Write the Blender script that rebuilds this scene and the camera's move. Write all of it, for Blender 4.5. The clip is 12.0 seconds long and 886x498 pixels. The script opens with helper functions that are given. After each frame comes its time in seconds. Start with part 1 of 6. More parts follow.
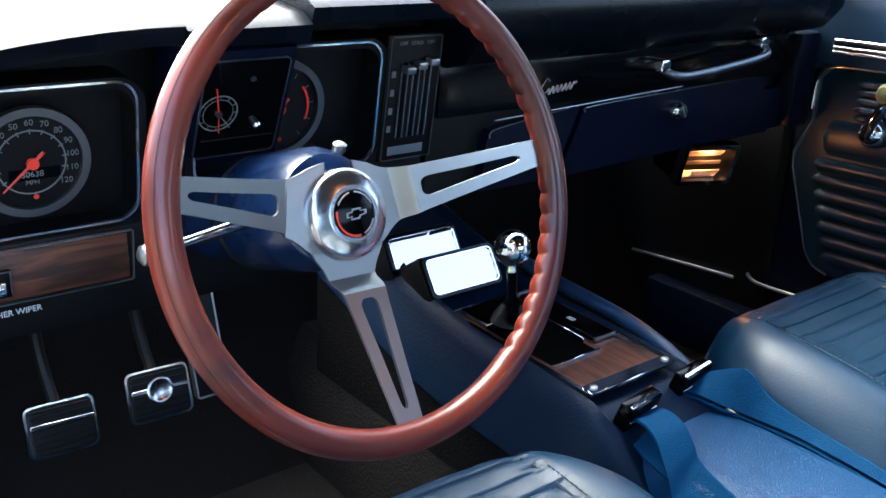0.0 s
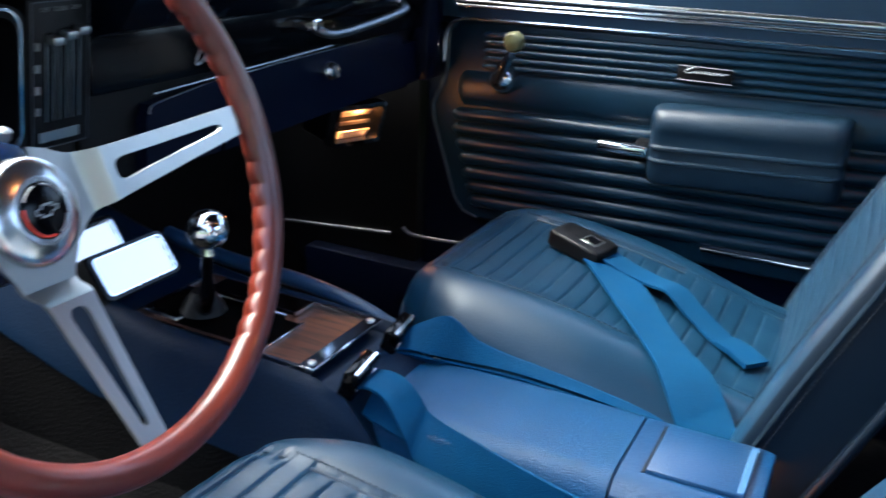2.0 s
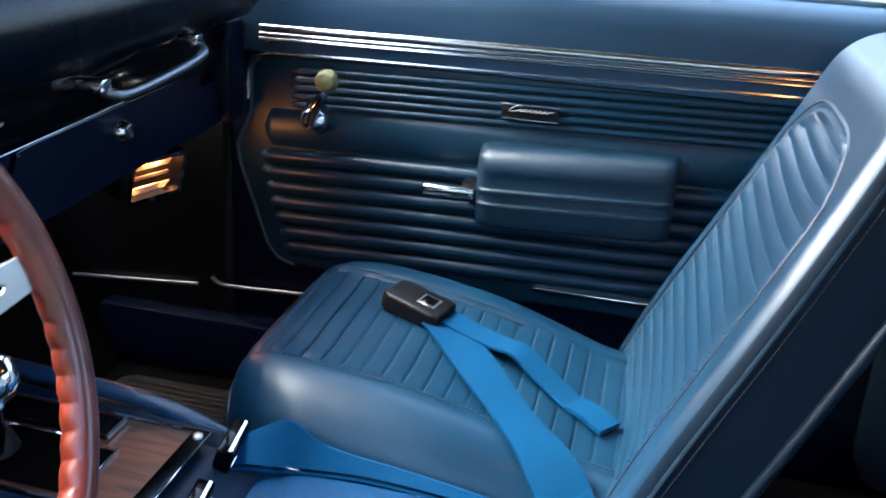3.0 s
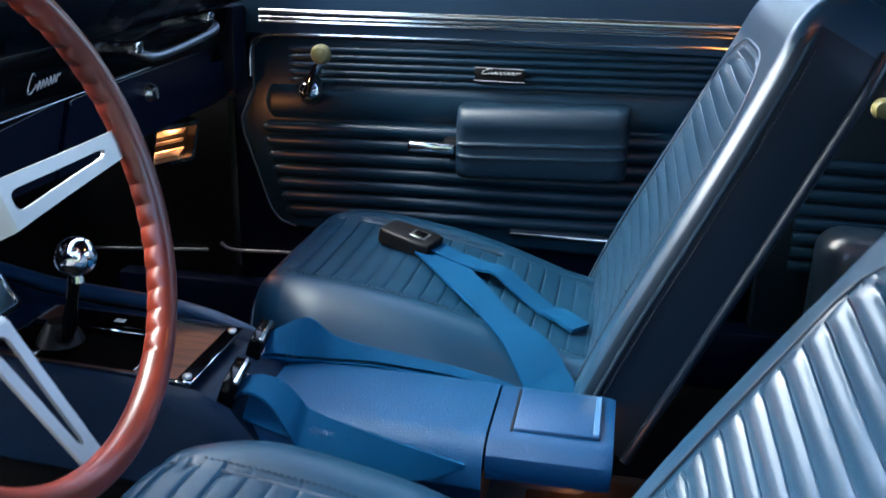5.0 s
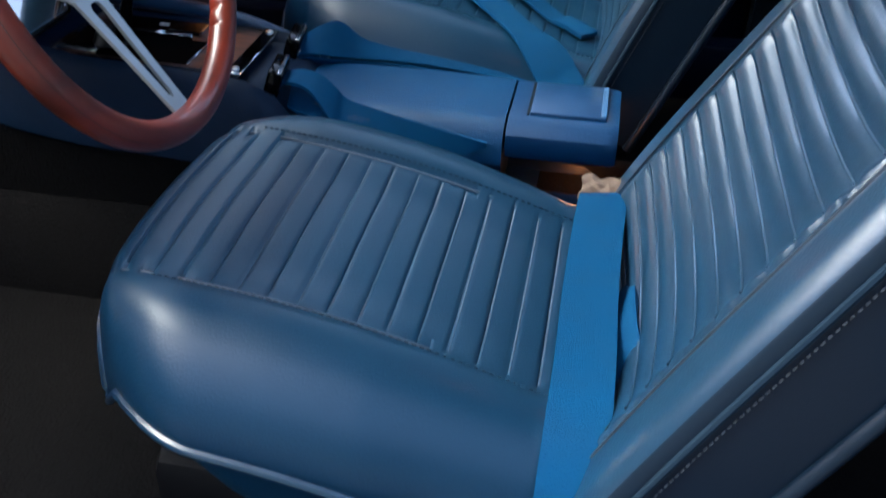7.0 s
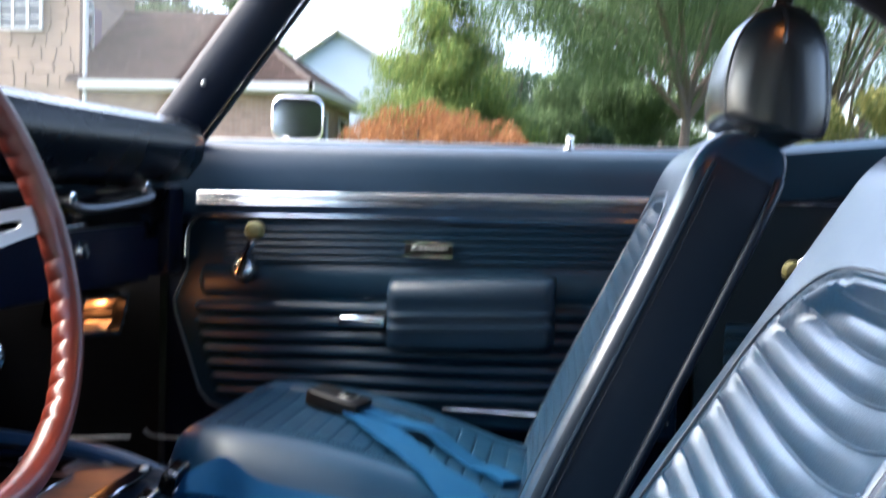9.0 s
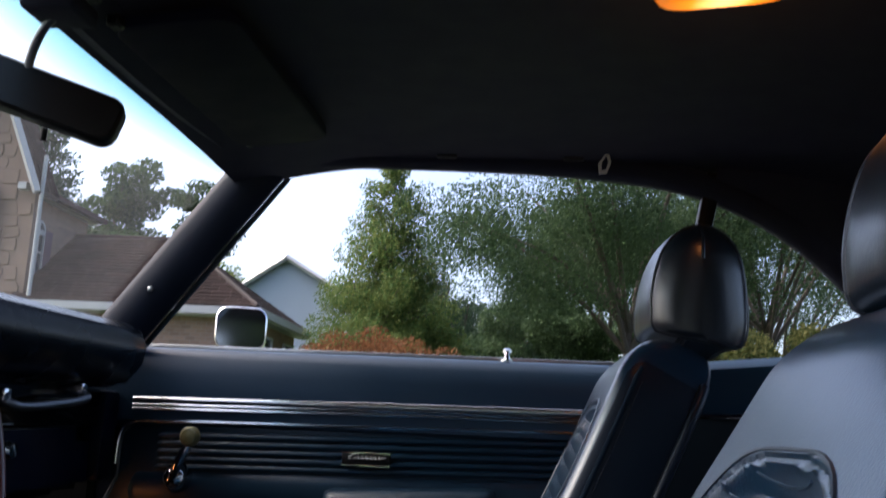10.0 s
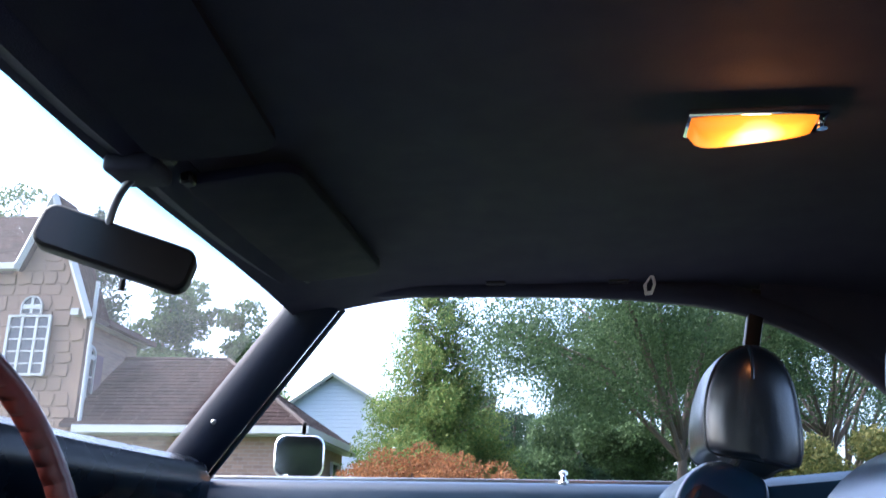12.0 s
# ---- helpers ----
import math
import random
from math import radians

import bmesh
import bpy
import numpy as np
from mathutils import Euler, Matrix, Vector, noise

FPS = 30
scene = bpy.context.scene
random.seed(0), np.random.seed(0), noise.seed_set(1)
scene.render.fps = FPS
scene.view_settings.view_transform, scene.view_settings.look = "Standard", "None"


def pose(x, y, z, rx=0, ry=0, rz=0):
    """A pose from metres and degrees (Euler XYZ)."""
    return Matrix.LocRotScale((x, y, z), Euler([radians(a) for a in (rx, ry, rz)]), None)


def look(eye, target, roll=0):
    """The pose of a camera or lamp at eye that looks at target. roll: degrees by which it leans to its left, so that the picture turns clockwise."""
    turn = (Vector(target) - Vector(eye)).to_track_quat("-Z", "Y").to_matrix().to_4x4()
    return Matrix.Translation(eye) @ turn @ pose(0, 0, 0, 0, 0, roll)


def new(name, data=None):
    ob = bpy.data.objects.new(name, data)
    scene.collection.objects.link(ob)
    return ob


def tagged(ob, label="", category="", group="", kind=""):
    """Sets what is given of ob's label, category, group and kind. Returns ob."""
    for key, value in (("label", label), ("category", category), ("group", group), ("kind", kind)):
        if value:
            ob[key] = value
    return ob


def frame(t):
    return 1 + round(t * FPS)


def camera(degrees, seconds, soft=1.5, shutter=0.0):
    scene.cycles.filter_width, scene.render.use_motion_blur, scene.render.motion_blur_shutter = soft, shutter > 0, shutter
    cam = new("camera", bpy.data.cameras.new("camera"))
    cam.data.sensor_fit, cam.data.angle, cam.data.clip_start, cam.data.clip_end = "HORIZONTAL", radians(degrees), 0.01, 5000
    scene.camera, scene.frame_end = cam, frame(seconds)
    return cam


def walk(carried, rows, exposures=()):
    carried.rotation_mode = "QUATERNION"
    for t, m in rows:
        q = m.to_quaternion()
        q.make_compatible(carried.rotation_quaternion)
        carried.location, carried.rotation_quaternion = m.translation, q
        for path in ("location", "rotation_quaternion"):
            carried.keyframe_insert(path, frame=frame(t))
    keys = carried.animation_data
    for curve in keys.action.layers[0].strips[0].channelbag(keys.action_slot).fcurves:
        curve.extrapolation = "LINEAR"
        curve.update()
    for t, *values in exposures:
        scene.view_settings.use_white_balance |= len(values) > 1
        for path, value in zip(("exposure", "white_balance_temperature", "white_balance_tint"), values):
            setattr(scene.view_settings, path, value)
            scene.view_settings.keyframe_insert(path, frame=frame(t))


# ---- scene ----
cam = camera(50.3, 12.0, shutter=0.5)
PATH = [
    (0, (0.583, -0.758, 1.029), (-0.871, 0.43, 0.341), 2.3),
    (0.5, (0.582, -0.757, 1.026), (-0.861, 0.448, 0.345), 2.9),
    (1, (0.579, -0.766, 1.018), (-0.802, 0.523, 0.362), 2.9),
    (1.5, (0.512, -0.799, 1.005), (-0.583, 0.736, 0.338), 2.3),
    (2, (0.478, -0.78, 1.0), (-0.33, 0.91, 0.299), 2.5),
    (2.5, (0.442, -0.716, 1.004), (-0.181, 1.052, 0.308), 2.9),
    (3, (0.377, -0.664, 1.077), (-0.009, 1.154, 0.337), 3.6),
    (3.2, (0.37, -0.666, 1.101), (0.031, 1.151, 0.338), 3.7),
    (4.8, (0.41, -0.86, 1.024), (0.061, 0.995, 0.363), 2.0),
    (5, (0.412, -0.883, 1.012), (0.066, 0.97, 0.343), 1.6),
    (5.5, (0.416, -0.945, 1.0), (0.083, 0.902, 0.308), 0.9),
    (6, (0.407, -0.999, 0.993), (0.103, 0.821, 0.223), 0.8),
    (6.5, (0.417, -1.025, 0.981), (0.113, 0.718, 0.049), 0.4),
    (6.7, (0.412, -1.028, 0.989), (0.117, 0.671, -0.025), 0.8),
    (8.3, (0.413, -0.945, 0.956), (0.107, 0.897, 0.238), 2.1),
    (8.5, (0.423, -0.93, 0.931), (0.107, 0.959, 0.356), 1.8),
    (9, (0.449, -0.919, 0.853), (0.18, 1.06, 0.748), 1.7),
    (9.5, (0.466, -0.915, 0.823), (0.241, 1.062, 1.016), 2.5),
    (10, (0.462, -0.949, 0.818), (0.293, 1.007, 1.199), 2.7),
    (10.5, (0.459, -0.983, 0.826), (0.301, 0.952, 1.307), 2.2),
    (11, (0.453, -1.0, 0.831), (0.261, 0.909, 1.399), 1.2),
    (11.5, (0.456, -1.008, 0.835), (0.22, 0.869, 1.484), 0.6),
    (12, (0.454, -1.01, 0.832), (0.193, 0.879, 1.436), 1.3),
]
GAP = [
    (7.4, (0.405, -1.02, 0.983), (0.125, 0.56, -0.17), 1.4),
]
EXPOSURES = [(0.0, 3.76, 6100, 5), (2.0, 3.62, 5950, 4), (3.2, 3.95, 5900, 4), (5.0, 3.48, 5850, 4), (6.0, 3.03, 5850, 5), (6.7, 2.73, 5850, 5), (8.5, 3.28, 5900, 6), (9.0, 3.45, 6350, 9), (9.5, 2.23, 6350, 13), (10.0, 1.66, 6300, 14), (10.5, 2.24, 5950, 13), (12.0, 2.88, 5650, 14)]
rows = sorted(PATH + GAP)
walk(cam, [(t, look(e, g, r)) for t, e, g, r in rows], EXPOSURES)

# ---- world and sun ----
SUN_EL, SUN_AZ = radians(49), radians(273)
world = bpy.data.worlds.new("dusk_sky")
scene.world = world
world.use_nodes = True
wn = world.node_tree.nodes
sky = wn.new("ShaderNodeTexSky")
sky.sky_type = 'NISHITA'
sky.sun_disc = False
sky.sun_elevation = SUN_EL
sky.sun_rotation = SUN_AZ
sky.air_density = 0.75
sky.dust_density = 5.0
sky.ozone_density = 0.6
wn["Background"].inputs["Strength"].default_value = 0.15
world.node_tree.links.new(sky.outputs[0], wn["Background"].inputs[0])
sun_data = bpy.data.lights.new("sun", 'SUN')
sun_data.energy = 1.0
sun_data.angle = radians(44)
sun_data.color = (1.0, 0.97, 0.93)
sun = new("sun", sun_data)
sun.matrix_world = look((-20, 1, 23), (0, 0, 0))


# ---- materials ----
def mat(name, base, rough=0.5, metal=0.0, vary=0.15, scale=12.0, bump=0.0, bscale=120.0, coat=0.0, grain=0.3, spec=0.5, crease=0.0, coat_rough=0.08):
    m = bpy.data.materials.new(name)
    m.use_nodes = True
    nt, b = m.node_tree, m.node_tree.nodes["Principled BSDF"]
    b.inputs["Roughness"].default_value = rough
    b.inputs["Metallic"].default_value = metal
    b.inputs["Coat Weight"].default_value = coat
    b.inputs["Coat Roughness"].default_value = coat_rough
    b.inputs["Specular IOR Level"].default_value = spec
    tc = nt.nodes.new("ShaderNodeTexCoord")
    n1 = nt.nodes.new("ShaderNodeTexNoise")
    n1.inputs["Scale"].default_value = scale
    n1.inputs["Detail"].default_value = 5
    n2 = nt.nodes.new("ShaderNodeTexNoise")
    n2.inputs["Scale"].default_value = bscale
    n2.inputs["Detail"].default_value = 3
    mix = nt.nodes.new("ShaderNodeMix")
    mix.data_type = 'RGBA'
    mix.inputs[6].default_value = (*[c * (1 - vary) for c in base], 1)
    mix.inputs[7].default_value = (*[min(1, c * (1 + vary)) for c in base], 1)
    add = nt.nodes.new("ShaderNodeMath")
    add.operation = 'MULTIPLY_ADD'
    add.inputs[1].default_value = grain
    for n in (n1, n2):
        nt.links.new(tc.outputs["Object"], n.inputs["Vector"])
    nt.links.new(n2.outputs[0], add.inputs[0])
    sub = nt.nodes.new("ShaderNodeMath")
    sub.operation = 'SUBTRACT'
    sub.inputs[1].default_value = grain * 0.5
    nt.links.new(n1.outputs[0], sub.inputs[0])
    nt.links.new(sub.outputs[0], add.inputs[2])
    nt.links.new(add.outputs[0], mix.inputs[0])
    nt.links.new(mix.outputs[2], b.inputs["Base Color"])
    rr = nt.nodes.new("ShaderNodeMapRange")
    rr.inputs[3].default_value = max(0.02, rough * 0.8)
    rr.inputs[4].default_value = min(1, rough * 1.2)
    nt.links.new(n1.outputs[0], rr.inputs[0])
    nt.links.new(rr.outputs[0], b.inputs["Roughness"])
    if bump:
        bp = nt.nodes.new("ShaderNodeBump")
        bp.inputs["Strength"].default_value = bump
        bp.inputs["Distance"].default_value = 0.002
        nt.links.new(n2.outputs[0], bp.inputs["Height"])
        nt.links.new(bp.outputs[0], b.inputs["Normal"])
        if crease:
            n3 = nt.nodes.new("ShaderNodeTexNoise")
            n3.inputs["Scale"].default_value = 22
            n3.inputs["Detail"].default_value = 2
            n3.inputs["Distortion"].default_value = 0.6
            nt.links.new(tc.outputs["Object"], n3.inputs["Vector"])
            b2 = nt.nodes.new("ShaderNodeBump")
            b2.inputs["Strength"].default_value = crease
            b2.inputs["Distance"].default_value = 0.01
            nt.links.new(n3.outputs[0], b2.inputs["Height"])
            nt.links.new(bp.outputs[0], b2.inputs["Normal"])
            nt.links.new(b2.outputs[0], b.inputs["Normal"])
    return m


def wood(name, c0, c1, stretch, rough, coat):
    m = bpy.data.materials.new(name)
    m.use_nodes = True
    nt, b = m.node_tree, m.node_tree.nodes["Principled BSDF"]
    b.inputs["Roughness"].default_value = rough
    b.inputs["Coat Weight"].default_value = coat
    b.inputs["Coat Roughness"].default_value = 0.05
    tc = nt.nodes.new("ShaderNodeTexCoord")
    mp = nt.nodes.new("ShaderNodeMapping")
    mp.inputs["Scale"].default_value = stretch
    n = nt.nodes.new("ShaderNodeTexNoise")
    n.inputs["Scale"].default_value = 9
    n.inputs["Detail"].default_value = 8
    n.inputs["Distortion"].default_value = 0.9
    r = nt.nodes.new("ShaderNodeValToRGB")
    r.color_ramp.elements[0].position = 0.36
    r.color_ramp.elements[0].color = (*c0, 1)
    r.color_ramp.elements[1].position = 0.62
    r.color_ramp.elements[1].color = (*c1, 1)
    nt.links.new(tc.outputs["Object"], mp.inputs[0])
    nt.links.new(mp.outputs[0], n.inputs["Vector"])
    nt.links.new(n.outputs[0], r.inputs[0])
    nt.links.new(r.outputs[0], b.inputs["Base Color"])
    bp = nt.nodes.new("ShaderNodeBump")
    bp.inputs["Strength"].default_value = 0.12
    bp.inputs["Distance"].default_value = 0.001
    nt.links.new(n.outputs[0], bp.inputs["Height"])
    nt.links.new(bp.outputs[0], b.inputs["Normal"])
    return m


def lamp_mat(name, color, strength, bulb_at=(0.665, -0.01, 1.262), reach=0.075):
    """A coloured lens that glows strongest by its bulb."""
    m = bpy.data.materials.new(name)
    m.use_nodes = True
    nt, b = m.node_tree, m.node_tree.nodes["Principled BSDF"]
    b.inputs["Base Color"].default_value = (*color, 1)
    b.inputs["Roughness"].default_value = 0.25
    tc = nt.nodes.new("ShaderNodeTexCoord")
    vm = nt.nodes.new("ShaderNodeVectorMath")
    vm.operation = 'DISTANCE'
    vm.inputs[1].default_value = bulb_at
    nt.links.new(tc.outputs["Object"], vm.inputs[0])
    rp = nt.nodes.new("ShaderNodeValToRGB")
    e = rp.color_ramp.elements
    e[0].position, e[0].color = 0.12, (1.0, 0.80, 0.35, 1)
    e[1].position, e[1].color = 1.0, (0.40, 0.07, 0.001, 1)
    mid = e.new(0.45)
    mid.color = (0.80, 0.22, 0.008, 1)
    mr = nt.nodes.new("ShaderNodeMath")
    mr.operation = 'DIVIDE'
    mr.inputs[1].default_value = reach
    nt.links.new(vm.outputs["Value"], mr.inputs[0])
    nt.links.new(mr.outputs[0], rp.inputs[0])
    nt.links.new(rp.outputs[0], b.inputs["Emission Color"])
    b.inputs["Emission Strength"].default_value = strength
    return m


def glass_mat(name, tint=(1, 1, 1), rough=0.0, alpha=0.0):
    m = bpy.data.materials.new(name)
    m.use_nodes = True
    nt = m.node_tree
    out = nt.nodes["Material Output"]
    tr = nt.nodes.new("ShaderNodeBsdfTransparent")
    tr.inputs[0].default_value = (*tint, 1)
    gl = nt.nodes.new("ShaderNodeBsdfGlossy")
    gl.inputs["Roughness"].default_value = rough
    lw = nt.nodes.new("ShaderNodeLayerWeight")
    pw = nt.nodes.new("ShaderNodeMath")
    pw.operation = 'POWER'
    pw.inputs[1].default_value = 5.0
    ma = nt.nodes.new("ShaderNodeMath")
    ma.operation = 'MULTIPLY_ADD'
    ma.inputs[1].default_value = 0.7
    ma.inputs[2].default_value = 0.02
    mx = nt.nodes.new("ShaderNodeMixShader")
    nt.links.new(lw.outputs["Facing"], pw.inputs[0])
    nt.links.new(pw.outputs[0], ma.inputs[0])
    nt.links.new(ma.outputs[0], mx.inputs[0])
    nt.links.new(tr.outputs[0], mx.inputs[1])
    nt.links.new(gl.outputs[0], mx.inputs[2])
    nt.links.new(mx.outputs[0], out.inputs[0])
    return m


VINYL = mat("blue_vinyl", (0.0030, 0.0240, 0.0510), 0.36, vary=0.22, scale=6, bump=0.16, bscale=420, spec=0.6, coat=0.7, coat_rough=0.20, crease=0.02)
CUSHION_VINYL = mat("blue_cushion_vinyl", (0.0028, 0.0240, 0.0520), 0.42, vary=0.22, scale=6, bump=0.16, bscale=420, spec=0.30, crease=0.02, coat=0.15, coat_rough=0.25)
SILL_VINYL = mat("blue_sill_vinyl", (0.0065, 0.027, 0.056), 0.42, vary=0.15, scale=6, bump=0.12, bscale=420, spec=0.35)
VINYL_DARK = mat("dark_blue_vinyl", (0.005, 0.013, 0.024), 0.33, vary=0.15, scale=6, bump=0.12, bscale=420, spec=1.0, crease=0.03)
DOOR_VINYL = mat("door_vinyl", (0.0036, 0.0200, 0.039), 0.34, vary=0.15, scale=5, bump=0.12, bscale=380, spec=0.30)
ARM_PLASTIC = mat("blue_armrest_plastic", (0.0046, 0.0180, 0.0350), 0.42, vary=0.1, bump=0.3, bscale=500, spec=0.35)
CONSOLE_BLUE = mat("blue_console_plastic", (0.0018, 0.0100, 0.027), 0.42, vary=0.12, bump=0.3, bscale=300, spec=0.16)
# brighter copy of the console plastic: light on the upward lip, painted in
LIP_LIT = mat("lit_lip_plastic", (0.009, 0.036, 0.085), 0.36, vary=0.12, bump=0.2, bscale=300)
CAP_BLUE = mat("blue_lid_plastic", (0.0015, 0.028, 0.084), 0.40, vary=0.12, bump=0.3, bscale=300)
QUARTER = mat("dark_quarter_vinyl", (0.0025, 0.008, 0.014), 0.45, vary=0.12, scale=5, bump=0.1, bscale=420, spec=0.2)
# smoother seat vinyl, darkened in its colour for the shaded seat sides
VINYL_SHADED = mat("shaded_smooth_vinyl", (0.0032, 0.0096, 0.0190), 0.38, vary=0.12, scale=5, bump=0.06, bscale=420, spec=0.32, crease=0.03)
CONSOLE_PALE = mat("pale_blue_plastic", (0.030, 0.095, 0.20), 0.4, vary=0.2)
CARPET_BLUE = mat("blue_grained_lid", (0.0015, 0.033, 0.094), 0.45, vary=0.22, scale=40, bump=0.6, bscale=520, grain=0.7, spec=0.22)
PAINT = mat("dark_blue_paint", (0.0011, 0.0032, 0.012), 0.40, vary=0.1, spec=0.12)
PAINT_BRIGHT = mat("blue_column_paint", (0.0025, 0.013, 0.045), 0.26, vary=0.1, coat=0.3)
BLACK = mat("black_plastic", (0.0028, 0.0028, 0.0032), 0.45, vary=0.3, bump=0.15, bscale=300, spec=0.2)
BLACK_GLOSS = mat("gloss_black", (0.002, 0.002, 0.0026), 0.12, vary=0.2, spec=0.13)
DASH_PAD = mat("dash_pad_vinyl", (0.0012, 0.0030, 0.0062), 0.27, vary=0.2, bump=0.06, bscale=350, spec=0.16)
HEADLINER = mat("headliner_cloth", (0.0060, 0.0076, 0.0215), 0.9, vary=0.2, scale=20, bump=0.4, bscale=500)
VISOR_CLOTH = mat("visor_vinyl", (0.0032, 0.0040, 0.0120), 0.8, vary=0.2, scale=20, bump=0.3, bscale=500, spec=0.15)
PILLAR_PAINT = mat("pillar_paint", (0.0030, 0.0068, 0.0170), 0.5, vary=0.15, scale=8, bump=0.1, bscale=300, spec=0.2)
CHROME = mat("chrome", (0.75, 0.76, 0.78), 0.07, 1.0, vary=0.03)
TRIM_CHROME = mat("door_trim_chrome", (0.72, 0.73, 0.75), 0.19, 1.0, vary=0.05)
BRUSHED = mat("brushed_steel", (0.37, 0.38, 0.372), 0.36, 1.0, vary=0.06, scale=4)
SATIN = mat("satin_metal", (0.16, 0.17, 0.18), 0.42, 1.0, vary=0.06)
SPUN = mat("spun_steel", (0.62, 0.63, 0.64), 0.20, 1.0, vary=0.05, scale=4)
BELT = mat("blue_webbing", (0.0010, 0.041, 0.108), 0.8, vary=0.18, scale=30, bump=0.5, bscale=700, spec=0.12)
ROSEWOOD = wood("rosewood", (0.060, 0.008, 0.0040), (0.190, 0.024, 0.0095), (1.0, 0.30, 1.0), 0.38, 0.30)
DARK_WOOD = mat("dark_wood_seam", (0.03, 0.006, 0.003), 0.4)
WALNUT = wood("walnut_veneer", (0.022, 0.008, 0.004), (0.125, 0.038, 0.017), (1.2, 12.0, 12.0), 0.45, 0.1)
WALNUT_X = wood("walnut_veneer_lengthwise", (0.022, 0.008, 0.004), (0.125, 0.038, 0.017), (1.2, 10.0, 10.0), 0.45, 0.1)
CARPET = mat("black_carpet", (0.0028, 0.0026, 0.0026), 0.95, vary=0.5, scale=60, bump=1.0, bscale=260, grain=0.8, spec=0.08)
VOID = mat("unlit_recess_black", (0.0012, 0.0012, 0.0012), 0.9, spec=0.02)
VENT_METAL = mat("bare_vent_metal", (0.34, 0.31, 0.28), 0.42, 0.9, vary=0.15, scale=30)
DARK_THREAD = mat("dark_blue_thread", (0.008, 0.018, 0.03), 0.85, vary=0.1, spec=0.1)
DIAL_MARK = mat("dial_marking", (0.14, 0.15, 0.14), 0.6, vary=0.05)
DIAL_RING = mat("dark_gauge_ring", (0.16, 0.165, 0.17), 0.45, 1.0, vary=0.1)
WHITE_PAINT = mat("white_marking", (0.6, 0.6, 0.58), 0.6, vary=0.05)
RED = mat("red_pointer", (0.7, 0.04, 0.02), 0.4, vary=0.05)
KNOB = mat("ivory_green_knob", (0.15, 0.14, 0.055), 0.35, vary=0.2, scale=40)
GLASS = glass_mat("clear_glass")


def screen_glass():
    """Windscreen: a blue-green shade band at the top and a veil painting reflected haze."""
    m = glass_mat("tinted_windscreen")
    nt = m.node_tree
    tr = next(n for n in nt.nodes if n.type == 'BSDF_TRANSPARENT')
    tc = nt.nodes.new("ShaderNodeTexCoord")
    sp = nt.nodes.new("ShaderNodeSeparateXYZ")
    nt.links.new(tc.outputs["Object"], sp.inputs[0])
    mr = nt.nodes.new("ShaderNodeMapRange")
    mr.inputs[1].default_value, mr.inputs[2].default_value = 1.245, 1.285
    nt.links.new(sp.outputs[2], mr.inputs[0])
    rp = nt.nodes.new("ShaderNodeValToRGB")
    rp.color_ramp.elements[0].color = (0.97, 0.99, 0.98, 1)
    rp.color_ramp.elements[1].color = (0.42, 0.70, 0.76, 1)
    nt.links.new(mr.outputs[0], rp.inputs[0])
    nt.links.new(rp.outputs[0], tr.inputs[0])
    out = nt.nodes["Material Output"]
    old = out.inputs[0].links[0].from_socket
    veil = nt.nodes.new("ShaderNodeBsdfTranslucent")
    veil.inputs[0].default_value = (0.8, 0.8, 0.82, 1)
    nz = nt.nodes.new("ShaderNodeTexNoise")
    nz.inputs["Scale"].default_value = 9
    nz.inputs["Detail"].default_value = 6
    nt.links.new(tc.outputs["Object"], nz.inputs["Vector"])
    fr = nt.nodes.new("ShaderNodeMapRange")
    fr.inputs[3].default_value, fr.inputs[4].default_value = 0.006, 0.014
    nt.links.new(nz.outputs[0], fr.inputs[0])
    mx = nt.nodes.new("ShaderNodeMixShader")
    nt.links.new(fr.outputs[0], mx.inputs[0])
    nt.links.new(old, mx.inputs[1])
    nt.links.new(veil.outputs[0], mx.inputs[2])
    nt.links.new(mx.outputs[0], out.inputs[0])
    return m


SCREEN = screen_glass()
LENS = mat("gauge_lens_glass", (0.50, 0.445, 0.40), 0.03, 1.0, vary=0.04)
DOME = lamp_mat("dome_lamp_lens", (0.9, 0.35, 0.05), 0.40, reach=0.080)
COURTESY = lamp_mat("courtesy_lens", (0.9, 0.35, 0.05), 0.3, (0.43, 0.02, 0.415), 0.05)


# ---- mesh helpers ----
def thing(name, loc, label, category, group="", kind=""):
    ob = new(name)
    ob.empty_display_size = 0.05
    ob.location = loc
    return tagged(ob, label, category, group, kind)


def part(name, bm, material, parent=None, label="", smooth=True):
    """Links a bmesh, given in world coordinates, as one mesh under its parent."""
    bmesh.ops.recalc_face_normals(bm, faces=bm.faces)
    me = bpy.data.meshes.new(name)
    bm.to_mesh(me)
    bm.free()
    me.materials.append(material)
    if smooth:
        me.polygons.foreach_set("use_smooth", [True] * len(me.polygons))
        me.set_sharp_from_angle(angle=radians(38))
    ob = new(name, me)
    if parent is not None:
        ob.parent = parent
        # parts lie in world coordinates: only a thing's own Empty has a pose
        top = parent.matrix_basis if parent.type == 'EMPTY' else Matrix()
        ob.matrix_parent_inverse = top.inverted()
    if label:
        tagged(ob, label)
    return ob


